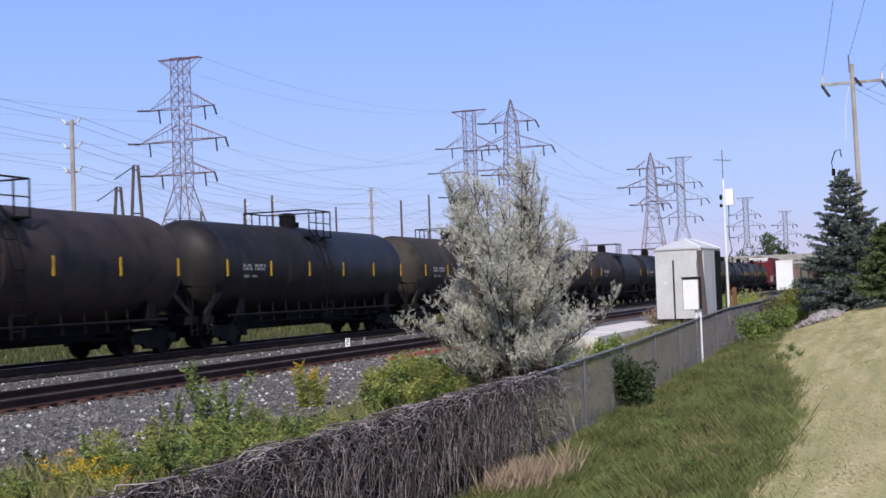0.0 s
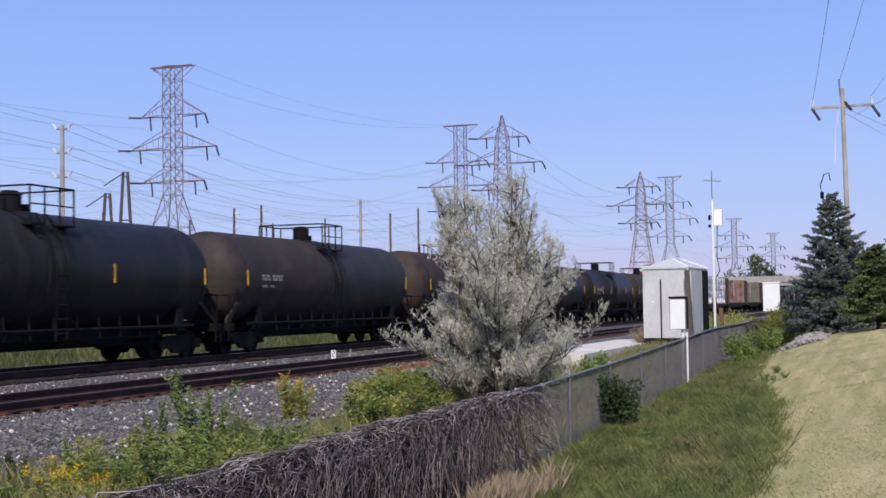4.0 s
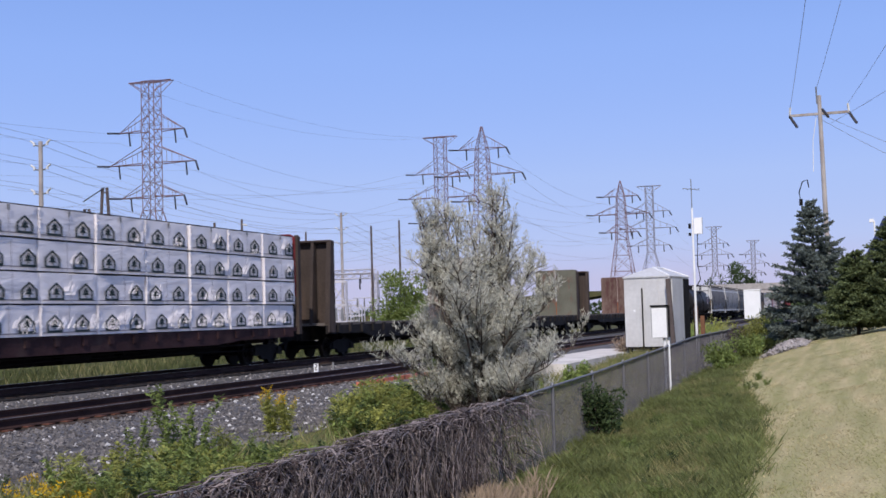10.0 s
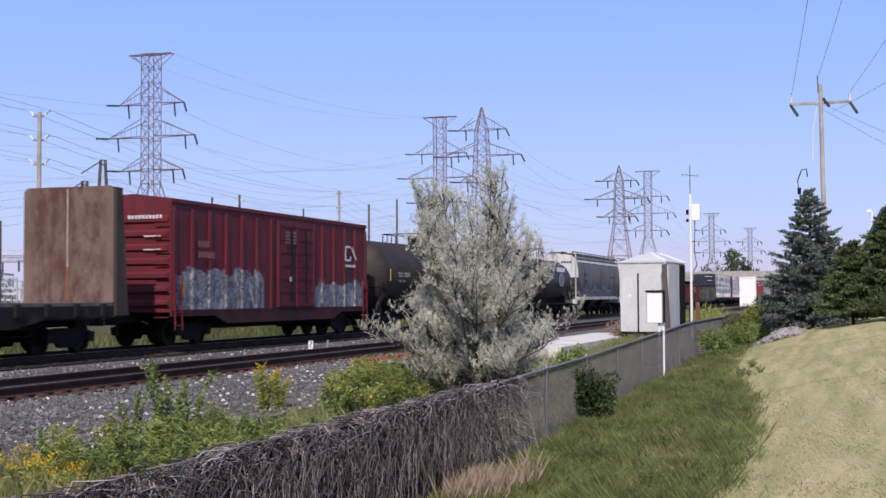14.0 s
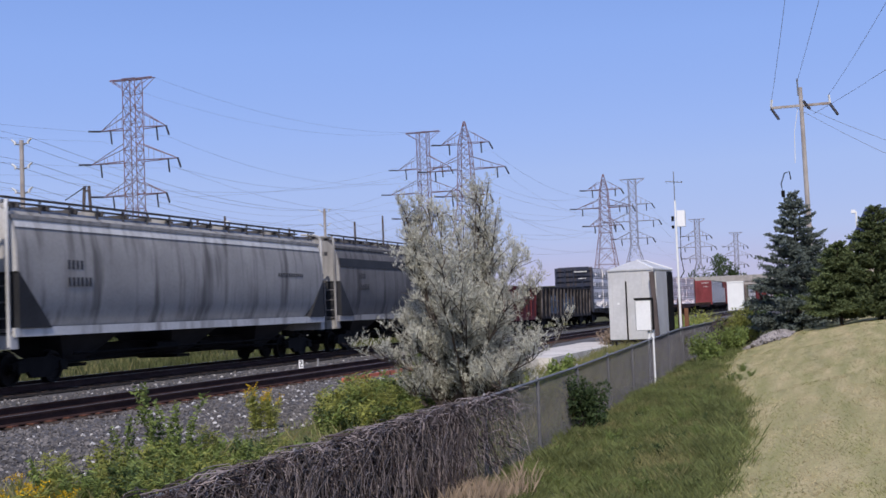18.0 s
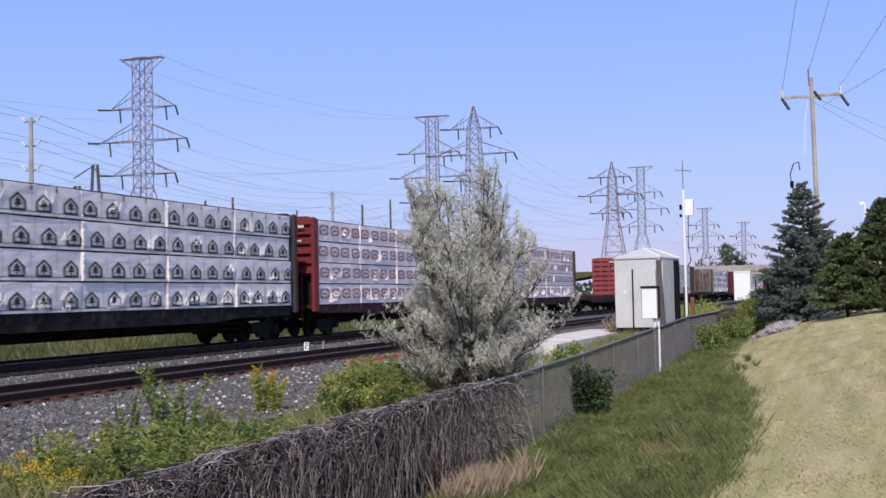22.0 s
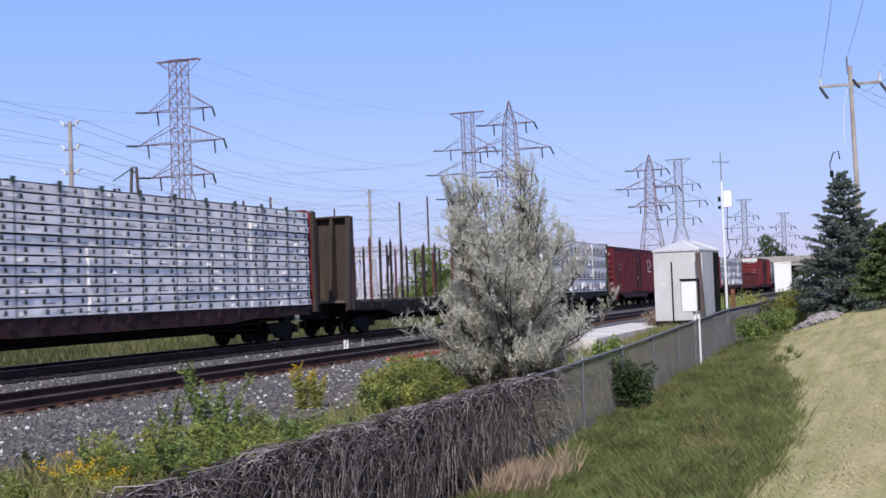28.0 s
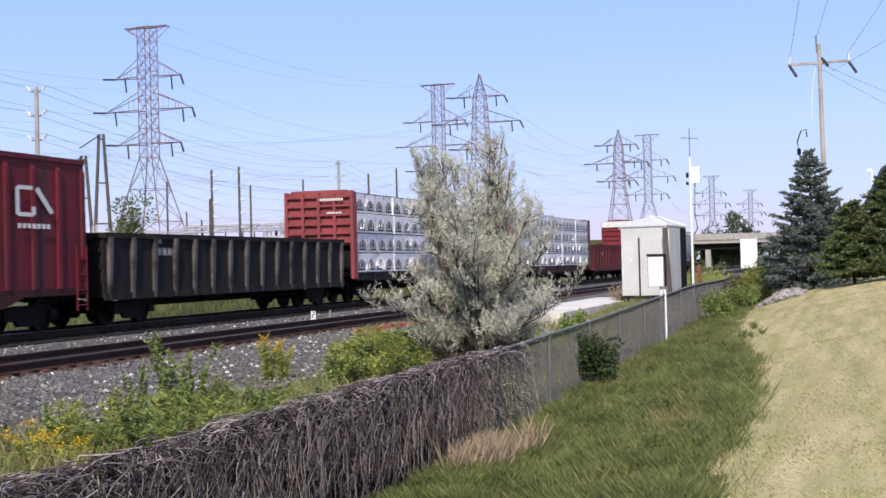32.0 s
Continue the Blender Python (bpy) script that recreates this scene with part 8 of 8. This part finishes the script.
def silver_tree(x, y):
    rnd = np.random.default_rng(77)
    g = gz(x, y)
    t = thing("silver_willow_tree", "silvery grey-green willow-like tree beside the fence", "tree", m=pose(x, y, g))
    wood, P, D = Mb(), [], []
    H = 4.25
    limbs = []
    for k in range(54):
        a = 6.283 * k * 5 / 45 + rnd.uniform(-0.2, 0.2)
        top = k % 3 == 0
        b = np.array([rnd.uniform(-0.12, 0.12), rnd.uniform(-0.12, 0.12), -0.1])
        if top:      # two bunches of upright leaders
            side = -0.78 if k % 2 else 0.42
            reach = rnd.uniform(0.05, 0.55)
            tip = np.array([side + math.cos(a) * reach, side * 0.3 + math.sin(a) * reach, H * (rnd.uniform(0.80, 0.96) if side < 0 else rnd.uniform(0.80, 0.98))])
            mid = tip * (0.62, 0.62, 0.55)
        else:
            h = H * rnd.uniform(0.07, 0.74)
            reach = 1.85 * (0.4 + 0.6 * math.sin(math.pi * min(1.0, h / H * 1.1 + 0.06))) * rnd.uniform(0.5, 1.05) * (1 + 0.15 * math.cos(a - 0.3))
            tip = np.array([math.cos(a) * reach, math.sin(a) * reach, h])
            mid = np.array([math.cos(a) * reach * 0.55, math.sin(a) * reach * 0.55, h * 0.66 + 0.1])
        wood.tube([tuple(b), tuple((b + mid) / 2 + (0, 0, 0.05)), tuple(mid), tuple(tip)], 0.04, 6, 0.007)
        limbs.append((b, mid, tip))
    part("trunk", Mb().tube([(0.16, 0, -0.2), (0.1, 0, 0.35), (-0.12, 0, 0.95), (-0.3, 0, 1.5)], 0.085, 8, 0.04), BARK, t)
    for b, mid, tip in limbs:
        for _ in range(18):
            w = rnd.uniform(0.2, 1.0)
            base = mid * (w / 0.5) * 1.0 if w < 0.5 else mid + (tip - mid) * ((w - 0.5) / 0.5)
            a = rnd.uniform(0, 6.28)
            d = np.array([math.cos(a), math.sin(a), rnd.uniform(0.5, 2.4)])
            L = rnd.uniform(0.35, 0.8) * (1.15 - 0.4 * base[2] / H)
            e = base + d / np.linalg.norm(d) * L + (0, 0, -0.08)
            wood.tube([tuple(base), tuple((base + e) / 2 + (0, 0, 0.05)), tuple(e)], 0.010, 4, 0.003)
            for _ in range(9):
                q = rnd.uniform(0.2, 1.0)
                tb = base + (e - base) * q
                a2 = rnd.uniform(0, 6.28)
                td = np.array([math.cos(a2), math.sin(a2), rnd.uniform(0.4, 3.2)])
                te = tb + td / np.linalg.norm(td) * rnd.uniform(0.12, 0.3)
                n = 17
                w2 = rnd.random((n, 1))
                P.append(tb + (te - tb) * w2 + rnd.normal(0, 0.012, (n, 3)))
                D.append(np.tile(td, (n, 1)) / np.linalg.norm(td) * 1.3 + rnd.normal(0, 0.55, (n, 3)))
    part("branch_wood", wood, BARK, t)["kind"] = "stuff"
    P, D = np.concatenate(P), np.concatenate(D)
    P[:, 2] = np.maximum(P[:, 2], 0.12)
    n = len(P)
    part("crown", soup("crown", leaf_quads(P, D, 0.070 * rnd.uniform(0.6, 1.3, n), 0.0115 * rnd.uniform(0.7, 1.3, n), rnd), 4, OLIVE_LEAF), OLIVE_LEAF, t, "narrow silver-grey leaves")["kind"] = "stuff"


silver_tree(-6.55, 21.4)


def spruce(x, y, h, r, needle, label, seed, skirt=0.35, lean=0.0):
    rnd = np.random.default_rng(seed)
    g = gz(x, y)
    t = thing("spruce_tree", label, "spruce tree", "spruces on the lawn", m=pose(x, y, g, 0, lean, 0))
    part("trunk", Mb().tube([(0, 0, -0.2), (0, 0, h)], 0.12 * h / 5, 8, 0.012), BARK, t)
    wood, P, D, LL = Mb(), [], [], []
    z = skirt
    while z < h - 0.05:
        f = 1 - (z - skirt) / (h - skirt)
        nb = int(6 + 9 * f)
        ph = rnd.uniform(0, 6.28)
        for k in range(nb):
            a = ph + 6.283 * k / nb + rnd.uniform(-0.2, 0.2)
            L = r * (f ** 0.8) * rnd.uniform(0.55, 1.15) + 0.08
            rise = (0.55 - 0.75 * f) * L
            base = np.array([0, 0, max(skirt * 0.7, z + rnd.uniform(-0.12, 0.1))])
            tip = np.array([math.cos(a) * L, math.sin(a) * L, base[2] + rise * 0.6 + 0.1 * L])
            mid = np.array([math.cos(a) * L * 0.55, math.sin(a) * L * 0.55, z + rise * 0.35 - 0.06 * L])
            wood.tube([tuple(base), tuple(mid), tuple(tip)], 0.018, 4, 0.004)
            nt = max(6, int(L * 30))
            for j in range(nt):
                w = (j + rnd.random()) / nt
                w = 0.15 + 0.85 * w
                c = base * (1 - w) ** 2 + 2 * mid * w * (1 - w) + tip * w * w
                along = (tip - base) / np.linalg.norm(tip - base)
                sd = np.array([-math.sin(a), math.cos(a), 0]) * rnd.choice([-1, 1])
                td = along * 0.8 + sd * rnd.uniform(0.2, 1.0) + np.array([0, 0, rnd.uniform(-0.25, 0.25)])
                tl = 0.34 * L * (1.1 - w * 0.7) * rnd.uniform(0.6, 1.2) + 0.07
                m = 10
                q = (np.arange(m) + rnd.random(m)).reshape(-1, 1) / m
                P.append(c + td / np.linalg.norm(td) * tl * q)
                D.append(np.tile(td, (m, 1)) + rnd.normal(0, 0.65, (m, 3)))
                LL.append(np.full(m, 0.085 + 0.03 * f))
        z += (0.16 + 0.15 * f) * h / 5 * rnd.uniform(0.8, 1.2)
    part("branch_wood", wood, BARK, t)["kind"] = "stuff"
    P, D, LL = np.concatenate(P), np.concatenate(D), np.concatenate(LL)
    n = len(P)
    part("needles", soup("needles", leaf_quads(P, D, LL * rnd.uniform(0.7, 1.3, n), 0.046 * rnd.uniform(0.7, 1.3, n), rnd), 4, needle), needle, t, "dense needle sprays")["kind"] = "stuff"


spruce(-1.72, 47.0, 5.0, 1.75, SPRUCE_BLUE, "blue-green spruce standing on the lawn's crest", 51)
spruce(-0.25, 42.3, 2.7, 1.15, SPRUCE_GREEN, "short dark green spruce on the lawn's crest", 52, 0.55)
spruce(0.95, 42.6, 3.65, 1.6, SPRUCE_GREEN, "green pointed spruce on the lawn", 53)
spruce(2.9, 44.5, 4.0, 1.6, SPRUCE_GREEN, "dense green spruce beside another", 54)
hook = thing("bent_rod", "thin dark bent rod above the spruce", "rod", m=pose(-2.12, 48.6, 0))
part("rod", Mb().tube([(0, 0, 0.3), (0.02, 0, 5.2), (-0.06, 0, 5.75), (0.08, 0, 6.15), (0.26, 0, 6.2), (0.3, 0, 5.9)], 0.022, 5), UNDER, hook)
part("ribbon", Mb().box(-0.07, 0.06, -0.01, 0.01, 5.25, 5.5), UNDER, hook)

# ---- fence and dead vines ----
FX = -4.6


def fence_top(y):
    return float(np.interp(y, [0, 6.7, 16.5, 19.5, 21.8, 35.7, 51.4, 70], [0.26, 0.27, 0.33, 0.38, 0.41, 0.73, 0.75, 0.7]))


def build_fence():
    f = thing("chain_link_fence", "grey chain-link fence half covered with dead vines", "fence")
    ya, yb = 3.4, 62.0
    post = None
    for y in np.arange(4.0, yb, 2.95):
        z1 = fence_top(y)
        p = part("post", Mb().tube([(FX, y, -1.2), (FX, y, z1)], 0.027, 8), FENCE_POST, f)
        part("post_cap", Mb().tube([(FX, y, z1), (FX, y, z1 + 0.04)], 0.032, 8, 0.012), GALV_DARK, p)
    rail = Mb().tube([(FX, y, fence_top(y) - 0.02) for y in np.linspace(ya, yb, 40)], 0.021, 6)
    part("top_rail", rail, GALV_DARK, f, "dull galvanised top rail")
    net = []
    step, hgt = 0.06, 1.12
    r = 0.0028
    for sgn in (-1, 1):
        y = ya - hgt
        while y < yb:
            a, b = (y, y + hgt) if sgn > 0 else (y + hgt, y)
            za, zb = fence_top(a) - hgt - 0.03, fence_top(b) - 0.03
            for ox, oz in ((r, 0), (0, r)):
                net.append([(FX + ox, a, za + oz), (FX + ox, b, zb + oz), (FX - ox, b, zb - oz), (FX - ox, a, za - oz)])
            y += step
    part("chain_link", soup("chain_link", np.array(net).reshape(-1, 3), 4, LINK), LINK, f)["kind"] = "stuff"
    fr = np.random.default_rng(3)

    def vines(name, n, ya_, yb_, mtl, rad, label, drop, power, reach=(0.03, 0.11)):
        """Stems that spring from the fence's top and arch over and down in all directions."""
        mb = Mb()
        for _ in range(n):
            y = ya_ + (yb_ - ya_) * fr.random() ** power
            q = np.array([FX + fr.uniform(-0.03, 0.08), y, fence_top(y) + 0.02 - drop * fr.random() ** 1.2])
            v = np.array([fr.uniform(0.0, 0.7), fr.normal(0, 0.9), fr.uniform(-0.6, 0.55)])
            step = fr.uniform(*reach)
            curl = fr.normal(0, 0.25)
            pts = [tuple(q)]
            for k in range(6):
                v = v / np.linalg.norm(v)
                q = q + v * step
                q[0] = min(max(q[0], FX - 0.06), FX + 0.22)
                q[2] = min(max(q[2], gz(q[0], q[1]) + 0.01), fence_top(q[1]) + 0.07)
                pts.append(tuple(q))
                v = v + (fr.normal(0, 0.2), curl * 0.8 + fr.normal(0, 0.36), -0.25)
            mb.tube(pts, rad * fr.uniform(0.6, 1.5), 3, rad * 0.5, caps=False)
        tagged(new(name, mb.mesh(name, mtl)), label, "vine", kind="stuff")
    vines("dead_vines", 2700, 4.0, 14.4, VINE, 0.0048, "dead grey vine stems arching over the fence", 0.75, 0.8)
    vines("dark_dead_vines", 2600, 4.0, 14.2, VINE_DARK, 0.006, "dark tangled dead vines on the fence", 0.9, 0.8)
    vines("long_dead_vines", 1000, 4.0, 14.8, VINE, 0.0062, "long pale dead vines looping over the fence", 0.4, 0.8, (0.1, 0.2))
    vines("thin_dead_vines", 330, 13.6, 17.5, VINE, 0.0032, "sparse dead tendrils on the fence", 0.9, 1.8)
    vines("dark_thin_vines", 420, 13.8, 16.8, VINE_DARK, 0.0045, "dark dead tendrils thinning out along the fence", 0.95, 1.8)
    vines("far_dead_vines", 900, 44, 60, VINE_DARK, 0.008, "dead vines on the far fence", 0.8, 1.0)
    # backing layer of dark leaf shapes, added to thicken the vine mass
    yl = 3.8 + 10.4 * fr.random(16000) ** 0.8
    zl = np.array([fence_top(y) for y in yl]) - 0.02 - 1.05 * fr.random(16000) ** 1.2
    pl = np.column_stack([FX + fr.normal(0.02, 0.035, 16000), yl, zl])
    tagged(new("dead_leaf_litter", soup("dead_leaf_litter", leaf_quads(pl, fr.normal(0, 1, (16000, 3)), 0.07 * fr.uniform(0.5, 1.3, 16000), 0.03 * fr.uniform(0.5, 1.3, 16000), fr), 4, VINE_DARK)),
           "dark leaf shapes added as backing behind the vines", "dead leaves", kind="stuff")


build_fence()

build_track(XN, "near_track")
build_track(XT, "far_track")
build_stones()


def travel(t):
    """Metres the train has gone by t seconds."""
    return 20.85 * t - 0.025 * t * t


def motions():
    for car, y in TRAIN:
        walk(car, [(t, pose(XT, y - travel(t), 0)) for t in range(0, 33)])


motions()
